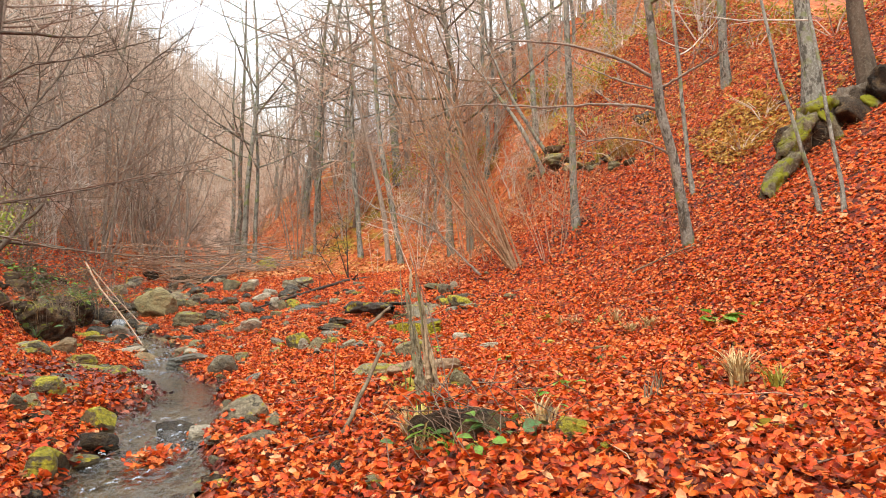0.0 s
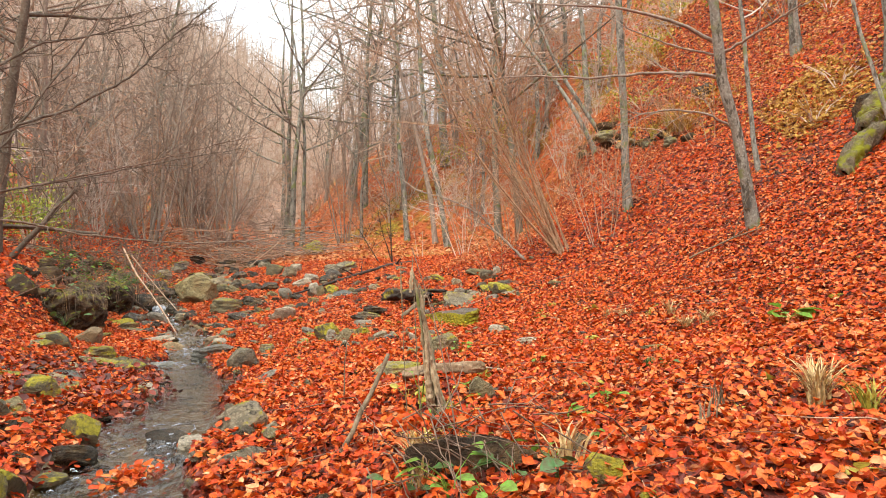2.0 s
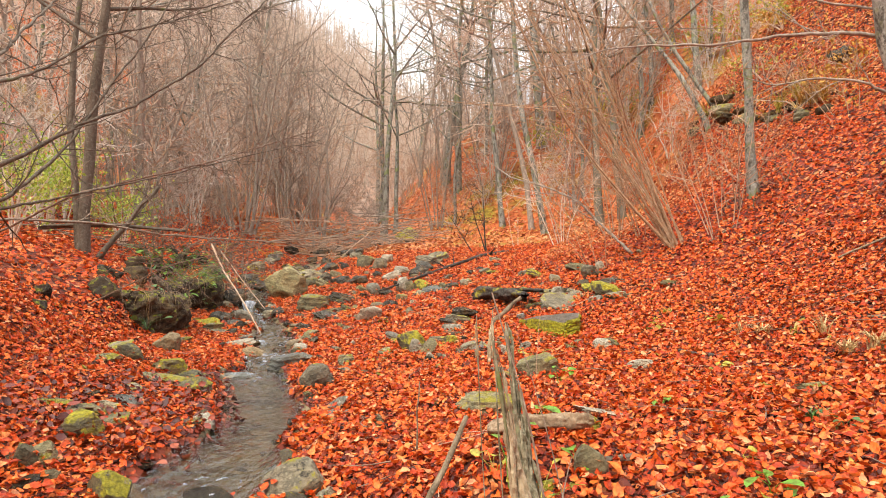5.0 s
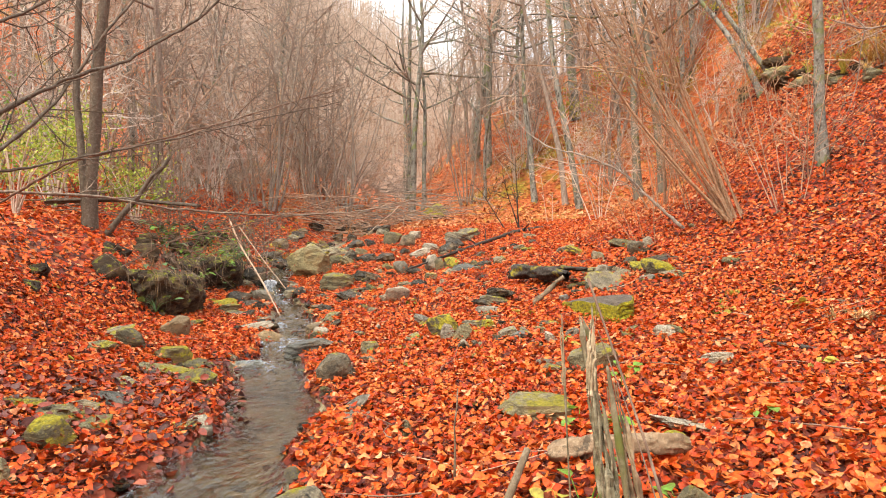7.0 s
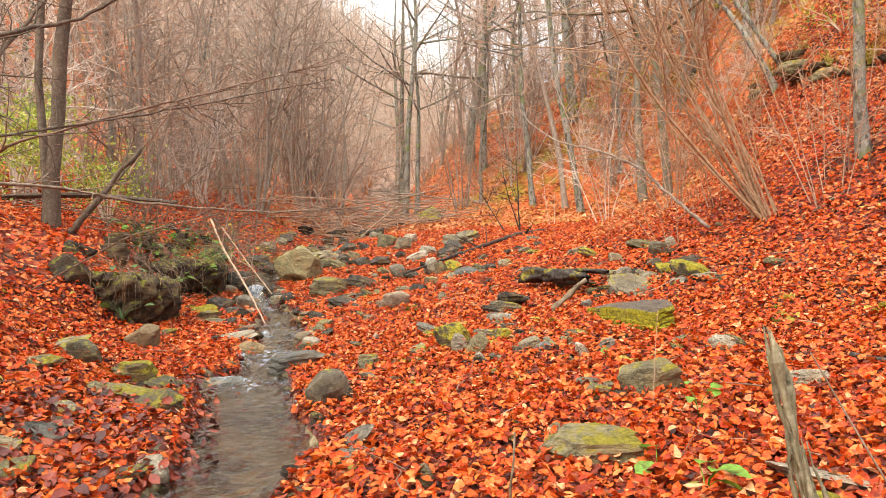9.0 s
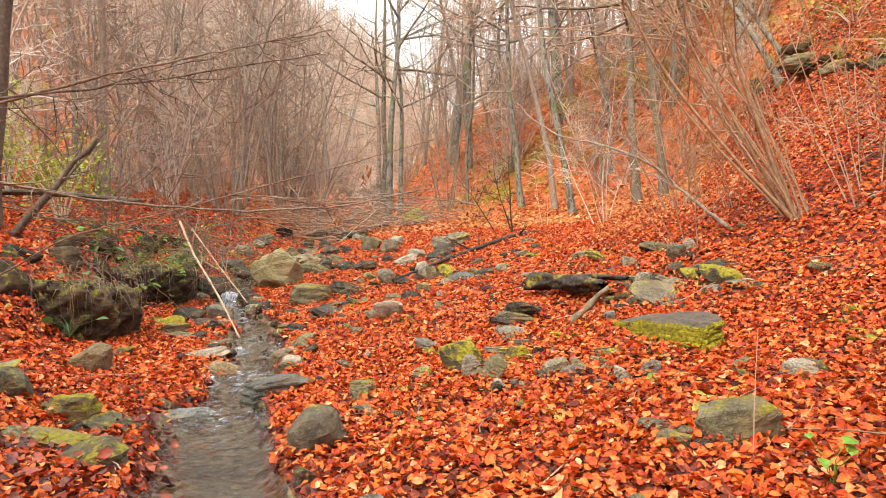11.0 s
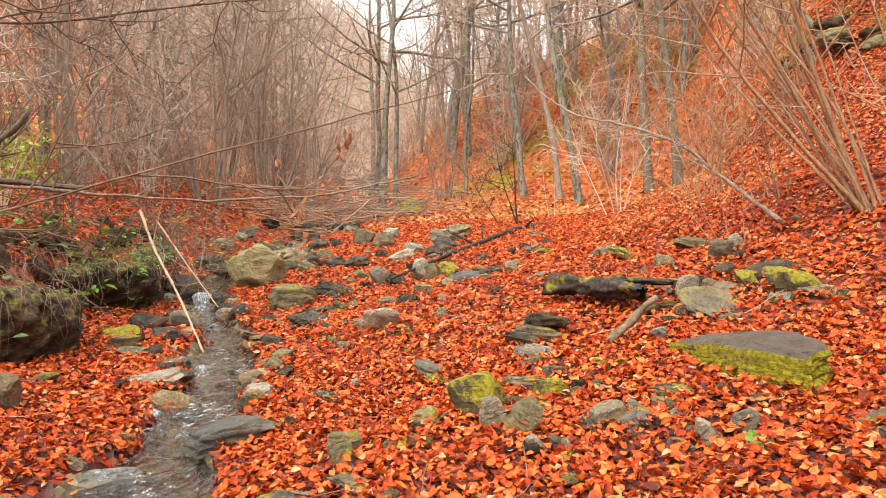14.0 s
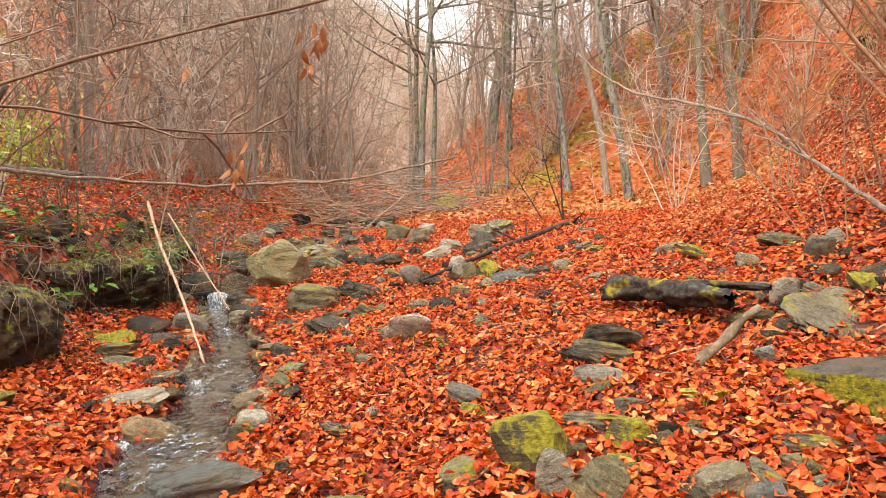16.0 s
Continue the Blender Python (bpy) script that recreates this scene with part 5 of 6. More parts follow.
moss_root = bark("mossy_root_bark", (0.04, 0.03, 0.018), (0.16, 0.125, 0.08), (0.3, 0.26, 0.18), 12, (0.17, 0.17, 0.014), 0.44)
bank_lumps = np.random.default_rng(50)
for k in range(40):
    y = 8.9 + k * 0.18
    x = float(stream_x(y)) - bank_lumps.uniform(1.5, 2.4)
    lump("bank_clod", x, y, bank_lumps.uniform(0.2, 0.42), bank_lumps.uniform(0.22, 0.5), bank_lumps.uniform(0.25, 0.5), 500 + k, (earth_mat, soil_mat)[k % 2],
         "dark mossy clod of the undercut earth bank", "clod", float(height(x, y)) - 0.05, bank_lumps.uniform(0, 180), "ubsr"[k % 4])
    if k % 2:
        laid.append((x, y, 0.4, 0.4, 0.3))
lump("earth_clod", -5.0, 7.4, 0.22, 0.2, 0.16, 57, earth_mat, "dark clod of earth on the leafy bank", "clod")
lump("earth_clod", -5.5, 7.9, 0.22, 0.2, 0.18, 58, earth_mat, "dark clod of earth on the leafy bank", "clod")
lump("earth_clod", 0.42, 3.8, 0.55, 0.2, 0.26, 59, soil_mat, "dark hollow of earth and roots in the leaves", "clod", float(height(0.42, 3.8)) + 0.02, 5)
for k, (x, y, sx, sy, sz) in enumerate([(5.2, 10.25, 0.6, 0.4, 0.8), (5.6, 10.2, 0.7, 0.45, 0.9), (6.0, 10.15, 0.8, 0.5, 0.8), (6.45, 10.1, 0.8, 0.5, 0.7), (6.9, 10.1, 0.8, 0.5, 0.7)]):
    lump("root_plate", x, y, sx, sy, sz, 610 + k, soil_mat, "dark undercut earth below the old beech", "root plate", float(height(x, y)) + 0.02, 20 * k, "bur"[k % 3])
ROOT = "thick mossy root of the old beech above the undercut"
log((4.48, 9.54, 2.12), (4.95, 9.9, 2.85), 0.13, 0.12, moss_root, ROOT, 41, 0.05)
log((4.88, 9.86, 2.75), (5.34, 10.2, 3.5), 0.12, 0.15, moss_root, ROOT, 42, 0.05)
log((5.25, 10.15, 3.4), (5.85, 10.2, 3.72), 0.15, 0.11, moss_root, ROOT, 43, 0.05)
log((5.75, 10.2, 3.66), (6.5, 10.5, 3.95), 0.11, 0.13, dark_bark, "dark root running to the old beech", 46, 0.04)
log((5.45, 10.1, 3.5), (5.6, 9.85, 3.05), 0.08, 0.05, moss_root, ROOT, 44, 0.03)
log((6.1, 10.15, 3.7), (6.3, 9.8, 3.2), 0.08, 0.05, moss_root, ROOT, 45, 0.03)
OUT = "dark mossy rock outcrop on the leafy slope"
ledge_r = np.random.default_rng(12)
for k in range(15):
    f = k / 14
    x, y, s = 2.45 + 1.5 * f + ledge_r.normal(0, 0.12), 20.4 - 5.8 * f + ledge_r.normal(0, 0.15), ledge_r.uniform(0.28, 0.62) * (1.1 - 0.4 * f)
    lump("rock_outcrop", x, y, 1.5 * s, 0.9 * s, ledge_r.uniform(0.4, 0.7) * s, 630 + k, (earth_mat, olive_stone, earth_mat)[k % 3], OUT, "outcrop", float(height(x, y)) - 0.08 * s, ledge_r.uniform(0, 180), "bsru"[k % 4])
lump("rock_outcrop", 4.75, 16.5, 0.6, 0.4, 0.35, 650, dark_stone, OUT, "outcrop", None, 20, "b")


def root_tangle(x, y, z, wide, deep, count, seed, mat, label, hang=0.5):
    """Roots and dry stalks that hang down a bank, too many to count."""
    r = np.random.default_rng(seed)
    shape = Shape()
    for _ in range(count):
        p = np.array([r.normal(0, wide), r.normal(0, deep), r.uniform(-0.1, 0.15)])
        d = np.array([r.uniform(0.1, 0.9), r.uniform(-0.9, 0.1), -r.uniform(0.1, 1.0) * hang])
        path = [p]
        for _ in range(6):
            d = d + r.normal(0, 0.35, 3) + (0, 0, -0.12)
            path.append(path[-1] + d / np.linalg.norm(d) * r.uniform(0.05, 0.13))
        shape.tube(path, np.linspace(r.uniform(0.0015, 0.0045), 0.001, 7), 3)
    ob = new("root_tangle", shape.mesh("root_tangle", mat))
    ob.location = (x, y, z)
    return tagged(ob, label, "roots", kind="stuff")


root_tangle(-5.25, 9.2, 0.95, 0.25, 0.3, 25, 71, near_twig, "brown roots and dry stalks hanging down the bank")
root_tangle(-5.45, 9.9, 1.0, 0.25, 0.4, 27, 72, near_twig, "brown roots and dry stalks hanging down the bank")
root_tangle(-5.9, 10.9, 1.05, 0.25, 0.5, 27, 73, near_twig, "brown roots and dry stalks hanging down the bank")
root_tangle(-6.4, 12.2, 1.15, 0.3, 0.6, 35, 74, near_twig, "dry stalks and brambles hanging over the stream")
root_tangle(0.42, 3.70, 0.24, 0.22, 0.06, 60, 75, near_twig, "thin roots round the hollow in the leaves", 0.2)
root_tangle(5.0, 9.7, 3.0, 0.5, 0.2, 60, 76, dead_wood, "broken roots of the fallen tree", 0.5)


def stick_pile(x, y, wide, deep, high, count, length, seed, mat, label, turn=0.0, thick=0.013):
    """A heap of cut thin branches."""
    r = np.random.default_rng(seed)
    shape = Shape()
    for _ in range(count):
        c = np.array([r.normal(0, wide), r.normal(0, deep), 0])
        c[2] = float(height(x + c[0], y + c[1])) + abs(r.normal(0, high))
        a = turn + r.normal(0, 0.7)
        d = np.array([math.cos(a), math.sin(a), r.normal(0, 0.16)]) * length * r.uniform(0.4, 1.1) / 2
        f = np.linspace(-1, 1, 5)[:, None]
        path = c + d * f + r.normal(0, 0.03, (5, 3)) + (x, y, 0)
        shape.tube(path, np.linspace(r.uniform(0.4, 1.0) * thick, 0.25 * thick, 5), 4)
    ob = new("brushwood", shape.mesh("brushwood", mat))
    return tagged(ob, label, "brushwood", kind="stuff")


def ground_twigs(count, x0, x1, y0, y1, seed, mat):
    """Small dead twigs strewn over the leaves, too many to count."""
    g = np.random.default_rng(seed)
    shape = Shape()
    for _ in range(count):
        x, y = g.uniform(x0, x1), g.uniform(y0, y1)
        if abs(x - float(stream_x(y))) < 0.5:
            continue
        a, n = g.uniform(0, 3.14), g.uniform(0.06, 0.3)
        f = np.linspace(-1, 1, 5)
        px, py = x + math.cos(a) * n * f + g.normal(0, 0.012, 5), y + math.sin(a) * n * f + g.normal(0, 0.012, 5)
        shape.tube(np.stack([px, py, height(px, py) + 0.035 + g.uniform(0, 0.03)], -1), np.linspace(g.uniform(0.002, 0.005), 0.0015, 5), 4)
    tagged(new("twigs", shape.mesh("twigs", mat)), "small dead twigs strewn over the fallen leaves", "twigs", kind="stuff")


ground_twigs(130, -5.2, 4.2, 2.5, 10.5, 1, near_twig)
ground_twigs(90, -5.2, 4.2, 2.5, 12, 2, hazel_bark)
ground_twigs(110, -6, 6, 10.5, 19, 3, near_twig)
stick_pile(-8.9, 21.6, 1.3, 0.9, 0.42, 150, 3.2, 81, hazel_bark, "heap of thin grey brushwood across the stream", -0.35, 0.02)
stick_pile(-8.0, 23.4, 1.4, 0.9, 0.5, 130, 3.6, 82, stem_bark, "heap of thin grey brushwood across the stream", -0.5, 0.02)
stick_pile(-7.4, 11.0, 0.7, 0.6, 0.2, 50, 1.4, 83, near_twig, "heap of dry brushwood on the bank", 0.3)
stick_pile(-8.0, 14.5, 0.8, 1.0, 0.2, 60, 1.2, 84, near_twig, "dry stalks and brushwood on the bank", 0.1)
stick_pile(-8.6, 17.0, 1.0, 1.0, 0.2, 60, 1.4, 85, near_twig, "dry stalks and brushwood on the bank", 0.0)


# ---- plants ----
def blade(s, w, bend):
    """A leaf blade along x with a folded rib."""
    u = np.array([0, 0.25, 0.55, 0.82, 1.0])
    half = np.array([0.02, 0.85, 1.0, 0.6, 0.02]) * w / 2
    drop = -bend * u**2 * s
    pts = np.concatenate([np.stack([u * s, half, drop + 0.18 * half], -1), np.stack([u * s, 0 * u, drop], -1), np.stack([u * s, -half, drop + 0.18 * half], -1)])
    q = [[k, k + 1, k + 6, k + 5] for k in range(4)] + [[k + 5, k + 6, k + 11, k + 10] for k in range(4)]
    shape = Shape()
    shape.add(pts, q)
    return shape


LEAF_MESHES = {}


def leaf_mesh(mat, s, w, bend):
    key = (mat.name, s, w, bend)
    if key not in LEAF_MESHES:
        LEAF_MESHES[key] = blade(s, w, bend).mesh("leaf", mat)
    return LEAF_MESHES[key]


def plant(x, y, leaves, size, high, mat, label, seed, wide=0.7, z=None, spread=0.5):
    """A small herb: a few leaves, each a part, on thin stalks."""
    r = np.random.default_rng(seed)
    ob = thing("herb", x, y, z, label, "plant")
    stalk = Shape()
    for k in range(leaves):
        a = r.uniform(0, 6.28)
        top = np.array([math.cos(a) * spread * high, math.sin(a) * spread * high, high * r.uniform(0.5, 1.1)])
        stalk.tube(np.stack([(0, 0, -0.02), top * (0.3, 0.3, 0.6), top]), np.array([0.003, 0.0025, 0.0015]), 3)
        leaf = part("leaf", leaf_mesh(mat, size, size * wide, 0.25), None, ob)
        leaf.location = top
        leaf.rotation_euler = (r.normal(0, 0.3), r.normal(-0.1, 0.3), a + r.normal(0, 0.5))
        leaf.scale = (s := r.uniform(0.6, 1.1), s, s)
    tagged(part("stalk", stalk, mat, ob), kind="stuff")
    return ob


HERB = "small green herb growing through the leaves"
plant(2.65, 6.6, 7, 0.17, 0.12, green_leaf, "green herb with broad leaves on the slope", 1)
plant(2.75, 6.5, 3, 0.12, 0.06, yellow_leaf, HERB, 2)
plant(0.52, 3.42, 6, 0.075, 0.10, green_leaf, "bright green seedling in the dark hollow", 3)
plant(0.72, 3.75, 4, 0.06, 0.08, green_leaf, HERB, 4)
plant(0.3, 3.9, 5, 0.08, 0.06, dark_leaf, HERB, 5)
plant(-0.35, 8.55, 2, 0.11, 0.04, green_leaf, "bright green leaf lying on the red leaves", 6, 0.8)
plant(-1.0, 9.65, 6, 0.09, 0.08, yellow_leaf, "light green herb between the stones", 7, 0.8)
plant(-2.75, 11.1, 5, 0.09, 0.05, green_leaf, "green herb at the foot of the leaning slab", 8)
plant(0.05, 6.0, 5, 0.10, 0.10, green_leaf, "green herb with broad leaves beside the log", 9)
plant(-0.15, 7.6, 6, 0.08, 0.14, yellow_leaf, "pale green herb beside the square stone", 10)
plant(0.1, 6.9, 5, 0.07, 0.16, green_leaf, HERB, 11)
plant(-0.1, 6.35, 2, 0.12, 0.08, green_leaf, "bright green leaf beside the flat stone", 12, 0.8)
plant(1.2, 7.2, 5, 0.07, 0.07, yellow_leaf, HERB, 13)
plant(1.4, 8.9, 6, 0.09, 0.08, yellow_leaf, "yellow-green herb in the leaves", 14)
plant(0.9, 9.0, 6, 0.08, 0.07, yellow_leaf, "yellow-green herb in the leaves", 15)
plant(0.75, 6.1, 5, 0.07, 0.08, green_leaf, HERB, 16)
plant(1.05, 5.3, 4, 0.06, 0.06, yellow_leaf, HERB, 17)
plant(1.55, 5.6, 5, 0.07, 0.06, dark_leaf, HERB, 18)
plant(-0.9, 7.9, 3, 0.07, 0.05, yellow_leaf, HERB, 19)
plant(-1.9, 10.9, 3, 0.08, 0.04, yellow_leaf, HERB, 20)
plant(-1.45, 11.0, 3, 0.08, 0.04, green_leaf, HERB, 21)
plant(1.0, 4.1, 4, 0.07, 0.05, green_leaf, HERB, 22)
plant(1.75, 3.6, 4, 0.07, 0.05, yellow_leaf, HERB, 23)
plant(0.35, 5.0, 4, 0.08, 0.10, green_leaf, HERB, 24)
plant(0.0, 4.9, 5, 0.07, 0.12, yellow_leaf, HERB, 25)
plant(2.4, 5.1, 3, 0.07, 0.05, dark_leaf, HERB, 26)
plant(-1.0, 7.0, 2, 0.06, 0.04, yellow_leaf, HERB, 27)
plant(3.1, 6.9, 4, 0.07, 0.05, yellow_leaf, HERB, 28)
for k, (x, y, n, s, h, m) in enumerate([(0.38, 3.55, 7, 0.09, 0.14, green_leaf), (0.62, 3.6, 6, 0.08, 0.12, dark_leaf), (0.2, 3.7, 6, 0.08, 0.12, dark_leaf), (0.5, 3.8, 6, 0.07, 0.16, green_leaf), (0.75, 3.55, 5, 0.08, 0.1, dark_leaf),
                                        (0.15, 4.5, 6, 0.08, 0.16, green_leaf), (0.22, 4.62, 7, 0.07, 0.2, yellow_leaf), (0.3, 4.35, 5, 0.08, 0.1, green_leaf), (0.85, 4.6, 5, 0.08, 0.08, green_leaf), (1.1, 4.9, 5, 0.09, 0.09, green_leaf)]):
    plant(x, y, n, s, h, m, "green bramble shoots in the leaf litter", 80 + k, 0.6, None, 0.8)
bank_r = np.random.default_rng(8)
for k in range(26):
    y = bank_r.uniform(9.0, 16)
    x = float(stream_x(y)) - bank_r.uniform(1.5, 2.3)
    plant(x, y, 12, 0.13, 0.22, (dark_leaf, green_leaf)[k % 2], "dark green bramble hanging on the bank", 40 + k, 0.55, float(height(x, y)) + 0.1, 0.9)
for k in range(10):
    y = bank_r.uniform(14.5, 20)
    x = float(stream_x(y)) + bank_r.uniform(-2.2, 0.7)
    plant(x, y, 10, 0.12, 0.2, yellow_leaf, "yellow-green herb on the upper bank", 60 + k, 0.5, None, 0.8)


def grass(x, y, count, high, seed, mat, label, lean=0.6, z=None):
    """A tuft of narrow blades."""
    r = np.random.default_rng(seed)
    shape = Shape()
    for _ in range(count):
        a, h = r.uniform(0, 6.28), high * r.uniform(0.5, 1.1)
        out = np.array([math.cos(a), math.sin(a), 0.0])
        f = np.linspace(0, 1, 5)
        path = np.outer(f**1.8 * lean * h * r.uniform(0.3, 1.2), out) + np.outer(h * (f - 0.35 * f**2.2), (0, 0, 1)) + r.normal(0, 0.02, 3) * (1, 1, 0)
        side = np.array([-out[1], out[0], 0]) * r.uniform(0.003, 0.007)
        w = np.array([1, 1, 0.9, 0.6, 0.05])[:, None] * side
        pts = np.concatenate([path + w, path - w])
        shape.add(pts, [[k, k + 1, k + 6, k + 5] for k in range(4)])
    ob = new("grass_tuft", shape.mesh("grass_tuft", mat))
    ob.location = (x, y, float(height(x, y)) if z is None else z)
    return tagged(ob, label, "grass")


straw = leaf_material("dry_straw", [(0, (0.42, 0.26, 0.10)), (0.5, (0.62, 0.44, 0.2)), (1, (0.72, 0.58, 0.32))], 0.6, 0.3, 0.3)
grass(2.06, 4.66, 130, 0.36, 1, straw, "tuft of dry straw-coloured grass")
grass(2.18, 4.42, 44, 0.26, 2, yellow_leaf, "tuft of fresh yellow-green grass")
grass(2.02, 7.75, 34, 0.30, 3, straw, "tuft of dry grass on the slope")
grass(1.85, 7.9, 14, 0.18, 4, yellow_leaf, "small tuft of yellow-green grass")
grass(1.5, 8.2, 24, 0.2, 5, straw, "tuft of dry pale grass in the leaves")
grass(0.2, 4.3, 34, 0.26, 6, yellow_leaf, "tangled tuft of green and dry grass", 0.9)
grass(0.14, 4.22, 50, 0.28, 7, straw, "tangled tuft of dry grass at the stake", 1.0)
grass(0.26, 4.18, 44, 0.24, 17, brown_leaf, "withered brown weeds beside the stake", 1.0)
grass(0.8, 3.7, 26, 0.25, 8, straw, "dry grass round the dark hollow")
grass(0.25, 3.75, 30, 0.26, 9, straw, "dry grass round the dark hollow")
grass(1.6, 4.65, 14, 0.28, 10, dead_wood, "dead brown weed stalks", 0.25)
grass(1.45, 4.3, 10, 0.22, 11, dead_wood, "dead brown weed stalks", 0.25)


def hanging_grass(line, count, seed, mat, label):
    """Dry blades and roots that hang over the lip of a bank, too many to count."""
    r = np.random.default_rng(seed)
    shape, n = Shape(), len(line)
    for _ in range(count):
        p = line[int(r.integers(0, n))] + r.normal(0, 0.05, 3) * (1.6, 1, 0.7)
        a, long, out = r.normal(-0.5, 0.8), r.uniform(0.15, 0.5), r.uniform(0.05, 0.2)
        u = np.linspace(0, 1, 6)
        d = np.array([math.cos(a), math.sin(a), 0])
        path = p + np.outer(out * np.sin(u * 2.2), d) + np.outer(0.1 * long * np.sin(u * 2.6) - long * u**1.6, (0, 0, 1)) + r.normal(0, 0.006, (6, 3))
        shape.tube(path, np.linspace(r.uniform(0.0018, 0.004), 0.001, 6), 3)
    return tagged(new("dry_grass", shape.mesh("dry_grass", mat)), label, "grass", kind="stuff")


bank_lips = []


def bank_face(line, seed, label):
    """An undercut face of dark earth, with a lid that runs back into the ground. Line: rows of x, y and the height of the lip."""
    line = np.array(line, float)
    g, r = np.interp, np.random.default_rng(seed)
    n, m = 110, 30
    s = np.linspace(0, len(line) - 1, n)
    x, y, high = (g(s, np.arange(len(line)), line[:, k]) for k in range(3))
    for _ in range(3):
        x[1:-1], y[1:-1] = (x[:-2] + 2 * x[1:-1] + x[2:]) / 4, (y[:-2] + 2 * y[1:-1] + y[2:]) / 4
    foot = height(x, y)
    high = np.maximum(high - foot, -0.15)
    tx, ty = np.gradient(x), np.gradient(y)
    tl = np.hypot(tx, ty)
    ox, oy = ty / tl, -tx / tl
    rows = []
    for k in range(m + 6):
        v = min(1, k / (m - 1))
        z = foot - 0.12 + v * (high + 0.12)
        out = g(v, [0, 0.25, 0.55, 0.85, 1], [0.06, -0.02, 0.05, 0.03, -0.14])
        rough = 0.10 * sines(s * 0.5 + z, z * 1.2 + s * 0.1, 0.5, seed) + 0.06 * sines(s * 0.6 - z, z * 1.5, 0.2, seed + 1) + 0.02 * sines(s * 0.4, z * 3, 0.06, seed + 2) + r.normal(0, 0.008, n)
        back = max(0, k - m + 1) / 6
        px, py = x + ox * (out + rough - 1.1 * back), y + oy * (out + rough - 1.1 * back)
        if back:
            z = z * (1 - back) + np.minimum(z, height(px, py) - 0.05) * back + 0.03 * sines(px, py, 0.3, seed)
        rows.append(np.stack([px, py, z], -1))
    pts = np.array(rows)
    bank_lips.append((pts[m - 2], pts[m:m + 4]))
    i, j = np.meshgrid(np.arange(m + 5), np.arange(n - 1), indexing="ij")
    shape = Shape()
    shape.add(pts, np.stack([i * n + j, i * n + j + 1, (i + 1) * n + j + 1, (i + 1) * n + j], -1).reshape(-1, 4))
    return tagged(new("bank_face", shape.mesh("bank_face", earth_mat)), label, "earth bank", kind="structure")


bank_face([(-6.3, 9.15, 0.85), (-5.65, 8.95, 0.88), (-5.3, 9.05, 0.86), (-5.15, 9.45, 0.86), (-5.2, 9.9, 0.82), (-5.4, 10.3, 0.78), (-5.9, 10.5, 0.8), (-6.6, 10.7, 0.85)], 3, "undercut bank of dark mossy earth above the stream")
bank_face([(-7.3, 10.5, 0.9), (-6.5, 10.75, 0.9), (-6.35, 11.3, 0.95), (-6.45, 11.9, 1.0), (-6.35, 12.5, 1.0), (-6.7, 13.1, 1.05), (-7.2, 13.6, 1.1), (-7.7, 14.4, 1.2), (-8.2, 15.4, 1.3), (-9.0, 15.8, 1.3)], 5, "undercut bank of dark earth beside the waterfall")
for k, (lip, lid) in enumerate(bank_lips):
    hanging_grass(lip[22:-22], (90, 150)[k], 90 + k, dark_twig, "dry brown grass hanging over the bank")
    hanging_grass(lid[1:4, 12:-12].reshape(-1, 3) + (0, 0, 0.12), (120, 200)[k], 98 + k, brown_leaf, "withered brown grass on top of the bank")
    hanging_grass(lip[22:-22], (30, 60)[k], 95 + k, straw, "pale dry stalks hanging over the bank")
ivy_r = np.random.default_rng(21)
for k in range(16):
    p = bank_lips[1][0][int(ivy_r.integers(40, 80))]
    plant(p[0] + 0.05, p[1] - 0.05, 12, 0.10, 0.16, (dark_leaf, dark_leaf, green_leaf)[k % 3], "glossy green bramble leaves on the earth bank", 120 + k, 0.6, p[2] - ivy_r.uniform(0.0, 0.5), 1.0)

grass(1.00, 9.67, 60, 0.10, 80, yellow_leaf, "low yellow-green moss and grass in the leaves", 0.9)
grass(1.32, 9.73, 60, 0.09, 81, ochre_leaf, "low yellow-green moss and grass in the leaves", 0.9)
grass(0.87, 9.47, 60, 0.08, 82, green_leaf, "low yellow-green moss and grass in the leaves", 0.9)
grass(2.06, 7.32, 60, 0.20, 83, straw, "tuft of dry pale grass in the leaves", 0.9)
grass(1.64, 8.03, 60, 0.16, 84, straw, "tuft of dry pale grass in the leaves", 0.9)
grass(2.23, 7.30, 60, 0.22, 85, straw, "tuft of dry pale grass in the leaves", 0.9)
grass(1.47, 5.84, 60, 0.10, 86, dark_leaf, "dark green tuft between the fallen leaves", 0.9)
grass(1.40, 6.71, 60, 0.07, 87, yellow_leaf, "low yellow-green moss and grass in the leaves", 0.9)
ledge_grass = np.random.default_rng(14)
for k in range(16):
    f = ledge_grass.uniform(0, 1)
    x, y = 2.55 + 1.5 * f + ledge_grass.normal(0, 0.2), 20.4 - 5.8 * f + ledge_grass.normal(0, 0.2)
    grass(x, y, 40, 0.5, 60 + k, (straw, ochre_leaf, yellow_leaf)[k % 3], "dry grass hanging over the rock ledge", 1.2, float(height(x, y)) + 0.12)

